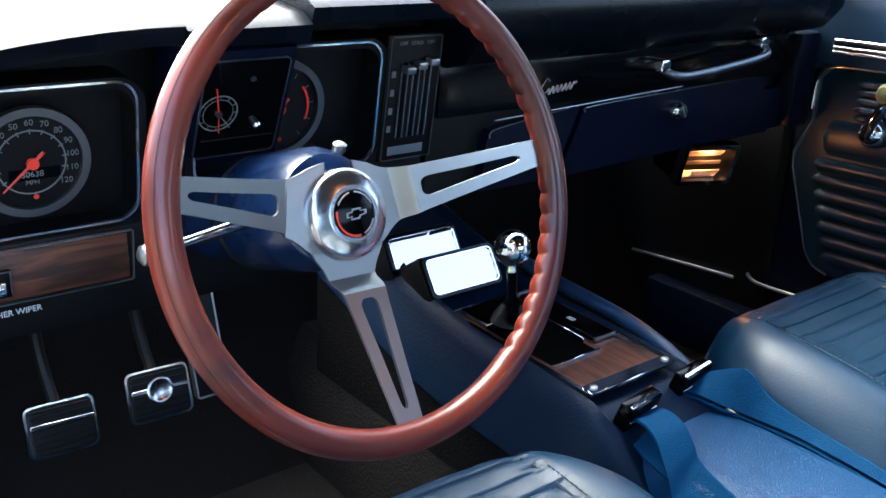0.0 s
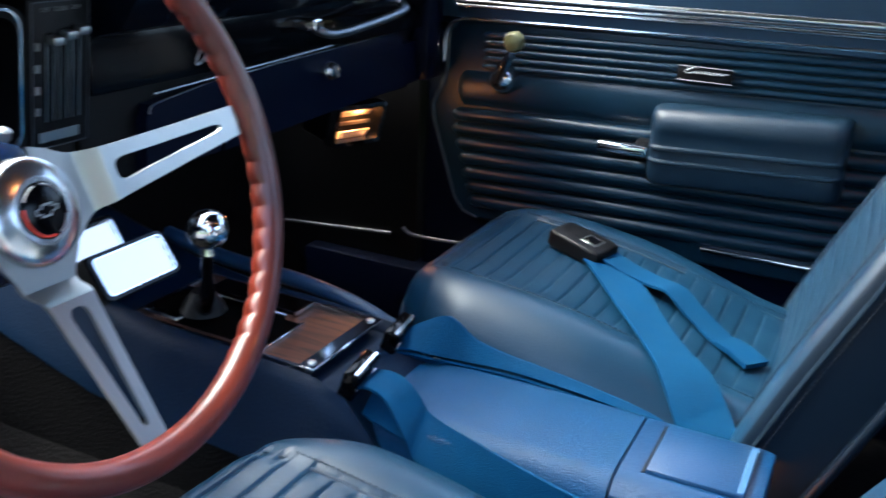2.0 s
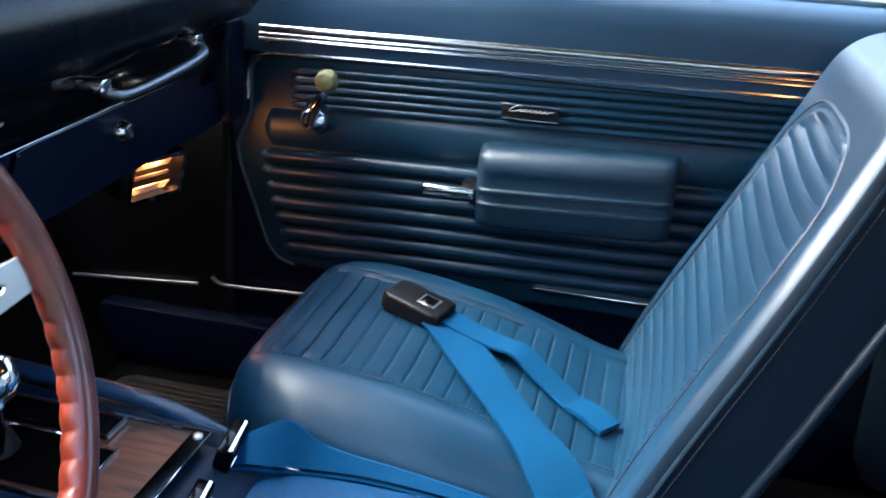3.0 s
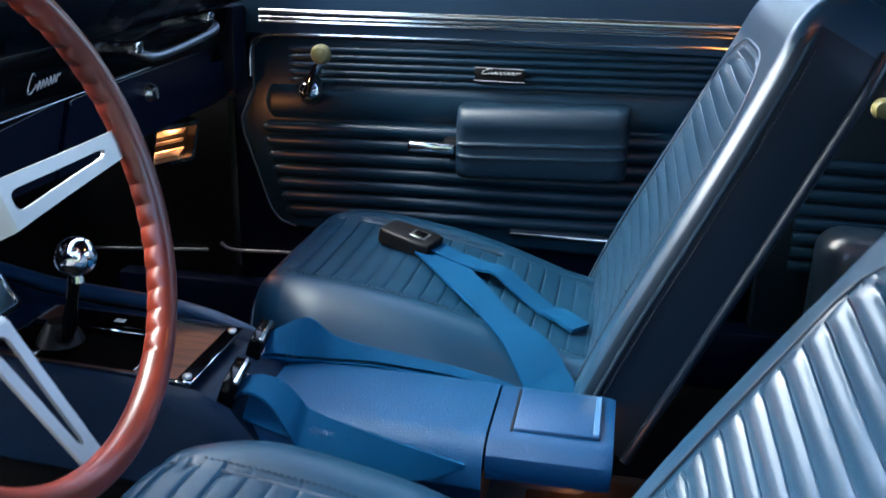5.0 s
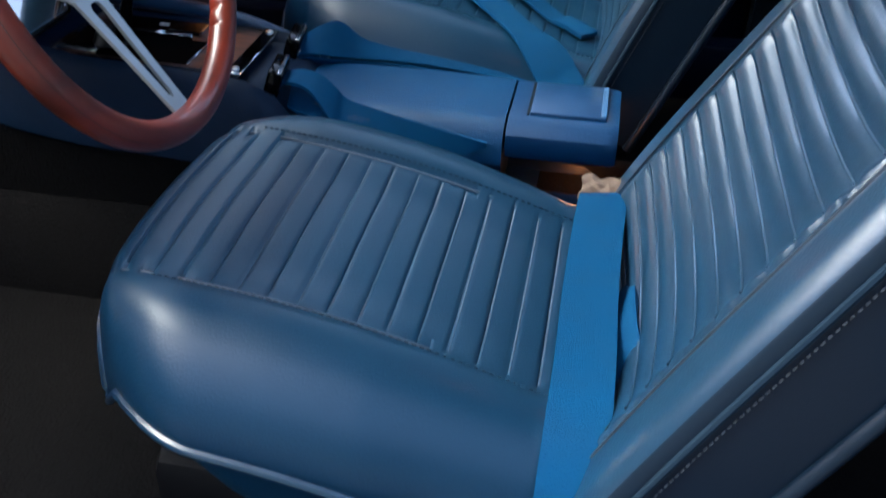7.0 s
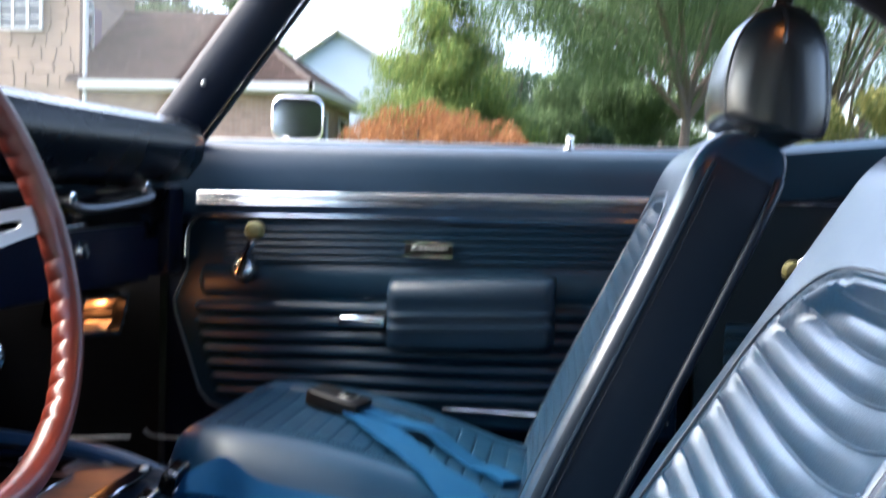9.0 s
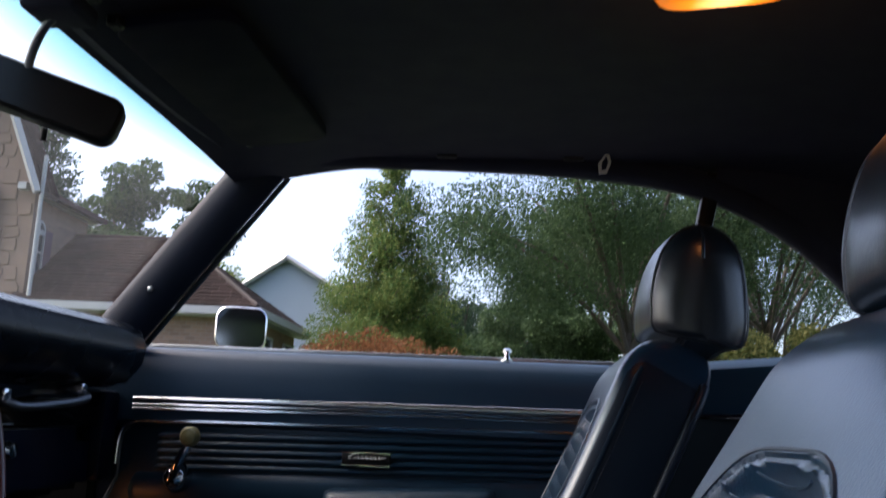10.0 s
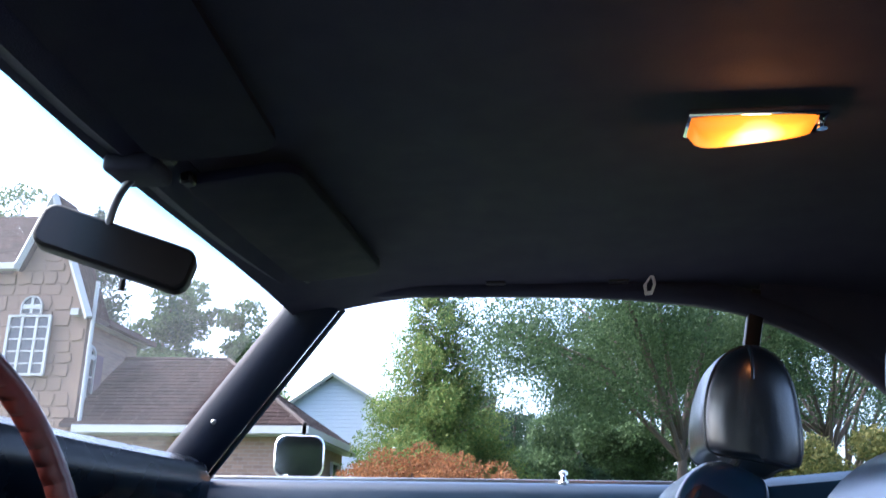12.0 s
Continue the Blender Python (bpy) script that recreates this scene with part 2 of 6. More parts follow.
def block(x0, x1, y0, y1, z0, z1, r=0.0, seg=2, m=None):
    bm = bmesh.new()
    bmesh.ops.create_cube(bm, size=1, matrix=Matrix.LocRotScale(((x0 + x1) / 2, (y0 + y1) / 2, (z0 + z1) / 2), None, (abs(x1 - x0), abs(y1 - y0), abs(z1 - z0))))
    if r:
        bmesh.ops.bevel(bm, geom=list(bm.edges), offset=r, segments=seg, profile=0.5, affect='EDGES')
    if m is not None:
        bmesh.ops.transform(bm, matrix=m, verts=bm.verts)
    return bm


def loft(rings, closed=True, cap=True):
    bm = bmesh.new()
    vs = [[bm.verts.new(p) for p in ring] for ring in rings]
    n = len(rings[0])
    for a, b in zip(vs, vs[1:]):
        for i in range(n if closed else n - 1):
            j = (i + 1) % n
            bm.faces.new((a[i], a[j], b[j], b[i]))
    if cap and closed:
        bm.faces.new(vs[0])
        bm.faces.new(vs[-1])
    return bm


def tube(points, r, seg=10, closed=False):
    """A round bar along points; r is a number or one number a point."""
    pts = [Vector(p) for p in points]
    rs = r if isinstance(r, (list, tuple)) else [r] * len(pts)
    rings, n = [], len(pts)
    up = None
    for i, p in enumerate(pts):
        if closed:
            d = pts[(i + 1) % n] - pts[i - 1]
        else:
            d = pts[min(i + 1, n - 1)] - pts[max(i - 1, 0)]
        d.normalize()
        if up is None:
            up = Vector((0, 0, 1)) if abs(d.z) < 0.9 else Vector((1, 0, 0))
        a = d.cross(up).normalized()
        b = a.cross(d).normalized()
        up = b
        rings.append([p + (a * math.cos(k * 2 * math.pi / seg) + b * math.sin(k * 2 * math.pi / seg)) * rs[i] for k in range(seg)])
    if closed:
        rings.append(rings[0])
        bm = loft(rings, cap=False)
        bmesh.ops.remove_doubles(bm, verts=bm.verts, dist=1e-6)
        return bm
    return loft(rings)


def lathe(profile, m, seg=32):
    """profile: (radius, height) from bottom to top, turned round z and put at m."""
    rings = [[m @ Vector((r * math.cos(k * 2 * math.pi / seg), r * math.sin(k * 2 * math.pi / seg), h)) for k in range(seg)] for r, h in profile]
    return loft(rings)


def plate(poly, depth, m, r=0.0, seg=2):
    """A flat polygon (x, y), extruded by depth along z, put at m."""
    bm = bmesh.new()
    f = bm.faces.new([bm.verts.new((x, y, 0)) for x, y in poly])
    ex = bmesh.ops.extrude_face_region(bm, geom=[f])
    vs = [v for v in ex["geom"] if isinstance(v, bmesh.types.BMVert)]
    bmesh.ops.translate(bm, verts=vs, vec=(0, 0, depth))
    if r:
        top = [e for e in bm.edges if all(v in vs for v in e.verts)]
        bmesh.ops.bevel(bm, geom=top, offset=r, segments=seg, profile=0.5, affect='EDGES')
    bmesh.ops.transform(bm, matrix=m, verts=bm.verts)
    return bm


def rounded(w, h, r, seg=5, cx=0.0, cy=0.0):
    pts = []
    for sx, sy, a0 in ((1, 1, 0), (-1, 1, 90), (-1, -1, 180), (1, -1, 270)):
        for k in range(seg + 1):
            a = radians(a0 + 90 * k / seg)
            pts.append((cx + sx * (w / 2 - r) + r * math.cos(a), cy + sy * (h / 2 - r) + r * math.sin(a)))
    return pts


def frame_ring(outer, inner, depth, m):
    """A rim between two outlines of equal count, with depth along z."""
    n = len(outer)
    rings = [[m @ Vector((x, y, 0)) for x, y in outer], [m @ Vector((x, y, depth)) for x, y in outer],
             [m @ Vector((x, y, depth)) for x, y in inner], [m @ Vector((x, y, 0)) for x, y in inner]]
    bm = bmesh.new()
    vs = [[bm.verts.new(p) for p in ring] for ring in rings]
    for a in range(4):
        for i in range(n):
            j = (i + 1) % n
            bm.faces.new((vs[a][i], vs[a][j], vs[(a + 1) % 4][j], vs[(a + 1) % 4][i]))
    return bm


def heightfield(nx, ny, f, base):
    """A solid: the surface f(u, v), u and v from 0 to 1, closed by its edge pulled to base(u, v)."""
    bm = bmesh.new()
    top = [[bm.verts.new(f(i / nx, j / ny)) for j in range(ny + 1)] for i in range(nx + 1)]
    low = [[bm.verts.new(base(i / nx, j / ny)) for j in range(ny + 1)] for i in range(nx + 1)]
    for i in range(nx):
        for j in range(ny):
            bm.faces.new((top[i][j], top[i + 1][j], top[i + 1][j + 1], top[i][j + 1]))
            bm.faces.new((low[i][j], low[i][j + 1], low[i + 1][j + 1], low[i + 1][j]))
    for i in range(nx):
        for j in (0, ny):
            bm.faces.new((top[i][j], top[i + 1][j], low[i + 1][j], low[i][j]))
    for j in range(ny):
        for i in (0, nx):
            bm.faces.new((top[i][j], top[i][j + 1], low[i][j + 1], low[i][j]))
    return bm


def axes(origin, x, y):
    """A pose with its x and y axes along two given ways."""
    x = Vector(x).normalized()
    z = x.cross(Vector(y)).normalized()
    y = z.cross(x)
    m = Matrix((x, y, z)).transposed().to_4x4()
    m.translation = origin
    return m


def ribbon(points, width, side, thick=0.0016):
    """A strap of that width along points; side: the way across it, one or one a point."""
    rings = []
    for i, p in enumerate(points):
        s = Vector(side[i] if isinstance(side[0], (tuple, list, Vector)) else side).normalized() * width / 2
        p = Vector(p)
        q = Vector(points[min(i + 1, len(points) - 1)]) - Vector(points[max(i - 1, 0)])
        n = s.cross(q).normalized() * thick
        rings.append([p - s - n, p + s - n, p + s + n, p - s + n])
    return loft(rings)


def smooth_path(pts, n=8):
    """A rounded line through the points."""
    out, P = [], [Vector(p) for p in pts]
    for i in range(len(P) - 1):
        p0, p1, p2, p3 = P[max(i - 1, 0)], P[i], P[i + 1], P[min(i + 2, len(P) - 1)]
        for k in range(n):
            t = k / n
            out.append(0.5 * (2 * p1 + (p2 - p0) * t + (2 * p0 - 5 * p1 + 4 * p2 - p3) * t * t + (3 * p1 - p0 - 3 * p2 + p3) * t ** 3))
    out.append(P[-1])
    return out


def text_mesh(word, size, m, material, parent, depth=0.0004):
    """Raised lettering, one part a character."""
    cu = bpy.data.curves.new("letter", 'FONT')
    cu.size, cu.extrude, cu.align_x, cu.align_y = size, depth, 'LEFT', 'CENTER'

    def made(body):
        cu.body = body
        tmp = bpy.data.objects.new("letter", cu)
        me = bpy.data.meshes.new_from_object(tmp)
        bpy.data.objects.remove(tmp)
        xs = [v.co.x for v in me.vertices]
        return me, (min(xs), max(xs)) if xs else (0, 0)
    full, (lo, hi) = made(word)
    bpy.data.meshes.remove(full)
    for i, ch in enumerate(word):
        if ch == " ":
            continue
        me, (a, b) = made(ch)
        pre, (_, e) = made(word[:i + 1])
        bpy.data.meshes.remove(pre)
        me.transform(m @ Matrix.Translation((e - b - (lo + hi) / 2, 0, 0)))
        bm = bmesh.new()
        bm.from_mesh(me)
        bpy.data.meshes.remove(me)
        part("digit" if ch.isdigit() else "letter", bm, material, parent, smooth=False)


def prism_x(profile, x0, x1, n=1, shift=None):
    """A profile of (y, z), run along x."""
    rings = []
    for k in range(n + 1):
        x = x0 + (x1 - x0) * k / n
        dy, dz = shift(x) if shift else (0, 0)
        rings.append([(x, y + dy, z + dz) for y, z in profile])
    return loft(rings)


def prism_y(profile, y0, y1, n=1, shift=None):
    """A profile of (x, z), run along y."""
    rings = []
    for k in range(n + 1):
        y = y0 + (y1 - y0) * k / n
        dx, dz = shift(y) if shift else (0, 0)
        rings.append([(x + dx, y, z + dz) for x, z in profile])
    return loft(rings)


def disc(m, r, depth, seg=40):
    return lathe([(r, 0), (r, depth)], m, seg)


def roll(d, r):
    """How far a rounded edge has dropped, d inside it."""
    d = max(0.0, min(d, r))
    return r - math.sqrt(max(0.0, r * r - (r - d) ** 2))


# ---- car shell ----
def shell():
    floor = tagged(part("floor", block(-0.75, 1.7, -0.70, 0.72, 0.20, 0.25), CARPET), "black looped carpet on the car floor", "floor", kind="structure")
    tunnel = [(-0.15, 0.25), (-0.12, 0.36), (-0.07, 0.40), (0.09, 0.40), (0.14, 0.36), (0.17, 0.25)]
    tagged(part("transmission_tunnel", prism_x(tunnel, -0.7, 1.1), CARPET), "black carpeted tunnel under the console", "tunnel", kind="structure")
    toe = [(-0.46, 0.25), (-0.62, 0.42), (-0.66, 0.70), (-0.72, 0.70), (-0.72, 0.25)]
    tagged(part("wall_front", prism_y(toe, -0.68, 0.70), CARPET), "black carpeted toe board below the dashboard", "wall", kind="structure")
    # headliner: a shallow dome
    def top(u, v):
        u = u * 0.75
        x, y = -0.10 + 1.75 * u, -0.64 + 1.28 * v
        q = abs(y) / 0.64
        z = 1.315 - 0.045 * q ** 3 - 0.045 * max(0, 1 - u / 0.18) ** 1.6 - 0.33 * max(0, (u - 0.45) / 0.55) ** 2
        return (x + 0.06 * q * q * max(0, 1 - u / 0.2), y, z)
    def above(u, v):
        x, y, z = top(u, v)
        return (x, y, z + 0.03)
    tagged(part("ceiling", heightfield(40, 24, top, above), HEADLINER), "dark navy cloth headliner stretched under the roof", "ceiling", kind="structure")
    # roof side rails over the doors
    for s, name in ((1, "roof_rail_passenger"), (-1, "roof_rail_driver")):
        pts = [(0.03, 1.284), (0.20, 1.286), (0.45, 1.282), (0.62, 1.271), (0.76, 1.245), (0.88, 1.19), (0.98, 1.11), (1.10, 0.98)]
        rail = tube([(x, s * 0.62, z) for x, z in [tuple(p)[::2] for p in smooth_path([(a, 0, b) for a, b in pts])]], 0.024, 10)
        tagged(part(name, rail, HEADLINER), "dark padded rail along the side of the roof", "trim", kind="structure")
    # sail panels behind the side windows
    for s, name in ((1, "wall_rear_right"), (-1, "wall_rear_left")):
        poly = [(0.78, 1.24), (0.90, 1.19), (1.0, 1.10), (1.12, 0.95), (1.7, 0.95), (1.7, 1.10), (1.2, 1.30), (0.78, 1.31)]
        m = axes((0, s * 0.60, 0), (1, 0, 0), (0, 0, 1))
        tagged(part(name, plate(poly, -0.03 * s, m), HEADLINER, smooth=False), "dark trimmed roof pillar behind the rear side window", "wall", kind="structure")
    def rear(u, v):
        q = abs(2 * v - 1)
        return Vector((1.205 + 0.60 * u - 0.06 * q * q, -0.60 + 1.20 * v, 1.215 - 0.28 * u - 0.045 * q ** 3))
    rg = part("rear_window", heightfield(5, 12, rear, lambda u, v: rear(u, v) + Vector((0.003, 0, 0.005))), GLASS)
    rg.visible_shadow = False
    tagged(rg, "clear curved rear window glass", "rear window", kind="structure")
    tagged(part("parcel_shelf", block(1.50, 1.84, -0.66, 0.66, 0.925, 0.945, 0.006), VINYL_DARK), "dark blue parcel shelf under the rear window", "shelf", kind="structure")
    tagged(part("wall_back", block(1.66, 1.7, -0.7, 0.72, 0.25, 0.95), VINYL_DARK), "dark rear bulkhead behind the back seat", "wall", kind="structure")
    # windscreen frame
    for s, name in ((1, "windscreen_pillar"), (-1, "windscreen_pillar")):
        base, tip = Vector((-0.264, s * 0.660, 0.940)), Vector((0.004, s * 0.632, 1.280))
        d = (tip - base).normalized()
        side = Vector((0, s, 0))
        w = d.cross(side).normalized()
        rings = []
        for k in range(9):
            p = base.lerp(tip, k / 8)
            a, b = 0.036, 0.022
            rings.append([p + w * a * cx + side * b * cy for cx, cy in ((-1.2, .8), (-1.3, 0), (-1, -.6), (-.3, -1), (.6, -1), (1, -.5), (1.1, .3), (.9, 1))])
        post = part(name, loft(rings), PILLAR_PAINT)
        tagged(post, "dark blue painted windscreen pillar", "pillar", kind="structure")
        part("pillar_strip", tube([r[0] + w * -0.006 for r in rings], 0.0055, 8), ARM_PLASTIC, post, "paler trim strip beside the glass")
        if s > 0:
            mm = axes(base.lerp(tip, 0.29) + Vector((0.006, -0.024, 0.0)), (1, 0, 0), (0, 0, 1))
            part("screw", lathe([(0.0045, -0.002), (0.0045, 0.002), (0.002, 0.0035)], mm, 14), BRUSHED, post)
    head = []
    for k in range(17):
        y = -0.62 + 1.24 * k / 16
        q = abs(y) / 0.62
        x, z = -0.085 + 0.055 * q ** 2.2, 1.278 - 0.012 * q
        head.append([(x - 0.012, y, z), (x + 0.02, y, z - 0.012), (x + 0.07, y, z + 0.01), (x + 0.07, y, z + 0.035), (x - 0.02, y, z + 0.035)])
    tagged(part("windscreen_header", loft(head), HEADLINER), "dark trim strip above the windscreen", "trim", kind="structure")
    # windscreen glass
    def gl(u, v):
        y = -0.62 + 1.24 * v
        q = abs(y) / 0.62
        lo = Vector((-0.52 + 0.24 * q ** 2.2, y, 0.97))
        hi = Vector((-0.10 + 0.055 * q ** 2.2, y, 1.285))
        return lo.lerp(hi, u)
    g = part("windscreen", heightfield(6, 20, gl, lambda u, v: gl(u, v) + Vector((-0.004, 0, 0.004))), SCREEN)
    g.visible_shadow = False
    tagged(g, "clear curved windscreen glass", "windscreen", kind="structure")
    # driver's side rocker and quarter wall
    tagged(part("door_sill", block(-0.5, 0.95, -0.76, -0.66, 0.18, 0.33, 0.012), PAINT), "dark blue painted sill of the open driver's doorway", "door sill", kind="structure")
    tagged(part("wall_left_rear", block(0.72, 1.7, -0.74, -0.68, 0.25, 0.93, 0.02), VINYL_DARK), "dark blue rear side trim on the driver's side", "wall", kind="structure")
    tagged(part("wall_right_front", block(-0.75, -0.275, 0.675, 0.74, 0.25, 0.95), BLACK), "dark kick panel on the passenger side", "wall", kind="structure")
    tagged(part("wall_right_sill", block(-0.5, 1.0, 0.64, 0.74, 0.25, 0.36, 0.01), PAINT), "dark blue sill below the passenger door", "door sill", kind="structure")
    for pts in ([(-0.56, 0.668, 0.391), (-0.44, 0.668, 0.400), (-0.325, 0.668, 0.409)], [(-0.30, 0.672, 0.424), (-0.285, 0.672, 0.414), (-0.25, 0.676, 0.411), (-0.17, 0.678, 0.414), (0.10, 0.680, 0.424)]):
        tagged(part("sill_trim", tube(smooth_path(pts, 5), 0.0032, 8), BRUSHED), "bright strip along the sill of the passenger door", "trim", kind="structure")
    tagged(part("driver_door", block(-0.47, -0.40, -1.55, -0.745, 0.33, 0.93, 0.02), DOOR_VINYL), "dark blue driver's door standing open", "car door", kind="structure")
    tagged(part("wall_left_front", block(-0.75, -0.42, -0.72, -0.66, 0.25, 0.93), VINYL_DARK), "dark kick panel on the driver's side", "wall", kind="structure")


shell()


# ---- passenger door ----
def passenger_door():
    door = thing("passenger_door", (0.2, 0.70, 0.30), "dark blue vinyl passenger door with ribbed trim and chrome strips", "car door")
    # dark paint on the shell carries the dashboard's shade in its colour
    part("door_shell", block(-0.27, 0.655, 0.685, 0.78, 0.33, 0.925, 0.01), PAINT, door)
    # padded top roll
    prof = [(0.685, 0.80), (0.655, 0.815), (0.652, 0.85), (0.655, 0.895), (0.662, 0.922), (0.676, 0.938), (0.70, 0.944), (0.735, 0.944), (0.745, 0.93), (0.745, 0.80)]
    part("top_roll", prism_x(prof, -0.30, 0.66, 12), SILL_VINYL, door, "blue padded vinyl along the window sill")
    part("window_seal", block(-0.26, 0.66, 0.722, 0.742, 0.942, 0.952, 0.003), BRUSHED, door, "bright seal under the window")
    # trim panel
    def outline(inset):
        pts = [(-0.205 + inset, 0.812 - inset), (0.60 - inset, 0.822 - inset), (0.632 - inset, 0.80 - inset), (0.632 - inset, 0.462 + inset),
               (-0.150 + inset * 0.6, 0.470 + inset), (-0.178 + inset * 0.7, 0.480 + inset * 0.8), (-0.196 + inset * 0.8, 0.502 + inset * 0.6), (-0.243 + inset, 0.64), (-0.246 + inset, 0.665), (-0.222 + inset, 0.72), (-0.22 + inset, 0.795 - inset)]
        return pts
    m = axes((0, 0.685, 0), (1, 0, 0), (0, 0, 1))
    part("trim_panel", plate([(x, z) for x, z in outline(0)], 0.022, m @ Matrix.Identity(4), 0.008, 3), DOOR_VINYL, door)
    bead = [(x, 0.660, z) for x, z in outline(0.004)]
    part("bead", tube(bead[4:] + bead[:1], 0.0026, 8), VINYL_DARK, door, "thin raised bead round the trim panel")

    def rib(z, x0, x1, h, d):
        rings = []
        for x, k in ((x0, 0.1), (x0 + 0.006, 0.7), (x0 + 0.014, 1), (x1 - 0.014, 1), (x1 - 0.006, 0.7), (x1, 0.1)):
            rings.append([(x, 0.664 - d * k * math.sin(math.pi * a / 6), z + h * k * math.cos(math.pi * a / 6) + 0.024 * (x - 0.2)) for a in range(7)] + [(x, 0.668, z - h * k), (x, 0.668, z + h * k)])
        return loft(rings)
    for z in (0.7985, 0.7855, 0.7725, 0.7595, 0.7465):
        part("rib", rib(z, -0.155, 0.618, 0.0064, 0.0075), DOOR_VINYL, door)
    part("smooth_band", rib(0.7085, -0.198, 0.625, 0.0305, 0.007), DOOR_VINYL, door)
    for k in range(7):
        z = 0.6625 - 0.0249 * k
        x0 = -0.205 + max(0, (0.64 - z)) * 0.30
        part("rib", rib(z, x0, 0.622, 0.0124, 0.0125), DOOR_VINYL, door)
    # chrome strips
    for z, h in ((0.8575, 0.0042), (0.8485, 0.0028), (0.8415, 0.0030)):
        rings = [[(x, 0.654 - dy, z + dz * h + k) for dy, dz in ((0, -1.0), (0.0040, -0.95), (0.0046, -0.5), (0.0041, 0.05), (0.0028, 0.55), (0.0008, 1.0))] for x, k in ((-0.200, -0.0062), (0.2, 0.0), (0.645, 0.004))]
        part("chrome_strip", loft(rings), TRIM_CHROME, door, "polished chrome strip")
    low = smooth_path([(-0.222, 0.658, 0.74), (-0.218, 0.657, 0.79), (-0.195, 0.656, 0.811), (-0.12, 0.656, 0.815), (0.2, 0.656, 0.820), (0.57, 0.656, 0.826), (0.61, 0.656, 0.815), (0.622, 0.657, 0.79)], 6)
    part("chrome_strip", tube(low, 0.0032, 8), TRIM_CHROME, door, "polished chrome strip")
    part("lower_strip", block(0.24, 0.62, 0.655, 0.668, 0.492, 0.4985, 0.002), CHROME, door, "bright strip low on the door")
    # armrest
    prof = [(0.664, 0.724), (0.630, 0.7235), (0.616, 0.720), (0.608, 0.7135), (0.604, 0.704), (0.6025, 0.692), (0.6045, 0.688), (0.6045, 0.668), (0.6000, 0.6655), (0.6000, 0.6625), (0.6045, 0.660), (0.6045, 0.647), (0.6000, 0.6445), (0.6000, 0.6415), (0.6045, 0.639), (0.6055, 0.622), (0.611, 0.609), (0.624, 0.602), (0.664, 0.600)]
    rings = []
    for x, k in ((0.1465, 0.55), (0.1480, 0.72), (0.1525, 0.86), (0.160, 0.955), (0.170, 1.0), (0.404, 1.0), (0.414, 0.965), (0.421, 0.88), (0.4255, 0.74), (0.427, 0.58)):
        rings.append([(x, 0.664 + (y - 0.664) * k, 0.661 + (z - 0.661) * (0.78 + 0.22 * k) + 0.045 * (x - 0.28)) for y, z in prof])
    arm = part("armrest", loft(rings), ARM_PLASTIC, door, "blue moulded plastic armrest with grooves")
    for x, z in ((0.4235, 0.668),):
        part("screw", disc(axes((x, 0.632, z), (0, 1, 0), (0, 0, 1)), 0.003, 0.002, 10), BRUSHED, arm)
    part("screw_hole", disc(axes((0.154, 0.626, 0.694), (0, 1, 0), (0, 0, 1)), 0.004, 0.003, 12), BLACK, arm)
    # pull lever
    pull = part("door_handle", block(0.066, 0.146, 0.616, 0.634, 0.636, 0.654, 0.005, 3), CHROME, door, "chrome door release lever")
    part("flute", block(0.072, 0.138, 0.6145, 0.617, 0.644, 0.6465, 0.001), BLACK_GLOSS, pull)
    part("handle_cup", block(0.123, 0.156, 0.629, 0.664, 0.630, 0.660, 0.006), BLACK, pull)
    # window crank
    base = axes((-0.112, 0.663, 0.722), (1, 0, 0), (0, 0, 1))
    crank = part("window_crank", lathe([(0.026, 0.0), (0.026, 0.006), (0.022, 0.016), (0.017, 0.026), (0.010, 0.032), (0.002, 0.034)], base, 28), CHROME, door, "chrome window crank")
    arm_pts = smooth_path([(-0.112, 0.634, 0.722), (-0.100, 0.624, 0.748), (-0.084, 0.618, 0.775), (-0.076, 0.614, 0.790)], 5)
    part("crank_arm", tube(arm_pts, [0.008] * 10 + [0.006] * (len(arm_pts) - 10), 10), CHROME, crank)
    part("crank_knob", lathe([(0.004, 0), (0.012, 0.003), (0.0165, 0.010), (0.0165, 0.018), (0.012, 0.026), (0.003, 0.029)], axes((-0.076, 0.616, 0.792), (1, 0, 0), (0, 0, 1)), 20), KNOB, crank, "translucent yellow-green knob")
    # badge
    badge = part("badge", block(0.170, 0.252, 0.650, 0.657, 0.757, 0.778, 0.002), BLACK, door, "black badge plate with a chrome edge and script")
    for z in (0.757, 0.778):
        part("badge_edge", block(0.170, 0.252, 0.6485, 0.652, z - 0.0006, z + 0.0006), CHROME, badge)
    script(badge, (0.180, 0.6485, 0.768), (1, 0, 0), (0, 0, 1), 0.062, 0.0080, 0.0006)
    # lock pin
    pin = part("lock_pin", lathe([(0.0045, 0.0), (0.0045, 0.02), (0.0035, 0.022), (0.008, 0.026), (0.008, 0.030), (0.004, 0.033)], pose(0.440, 0.700, 0.933), 16), CHROME, door, "chrome lock pin")
    part("pin_collar", lathe([(0.011, 0.0), (0.011, 0.003), (0.006, 0.005)], pose(0.440, 0.700, 0.9435), 16), CHROME, pin)
    # mirror outside
    mir = part("side_mirror", plate(rounded(0.106, 0.088, 0.024), 0.03, axes((-0.110, 0.945, 1.010), (0.968, 0.25, 0), (0, 0.022, 1)) @ pose(0, 0, -0.034), 0.008, 3), CHROME, door, "chrome rectangular door mirror")
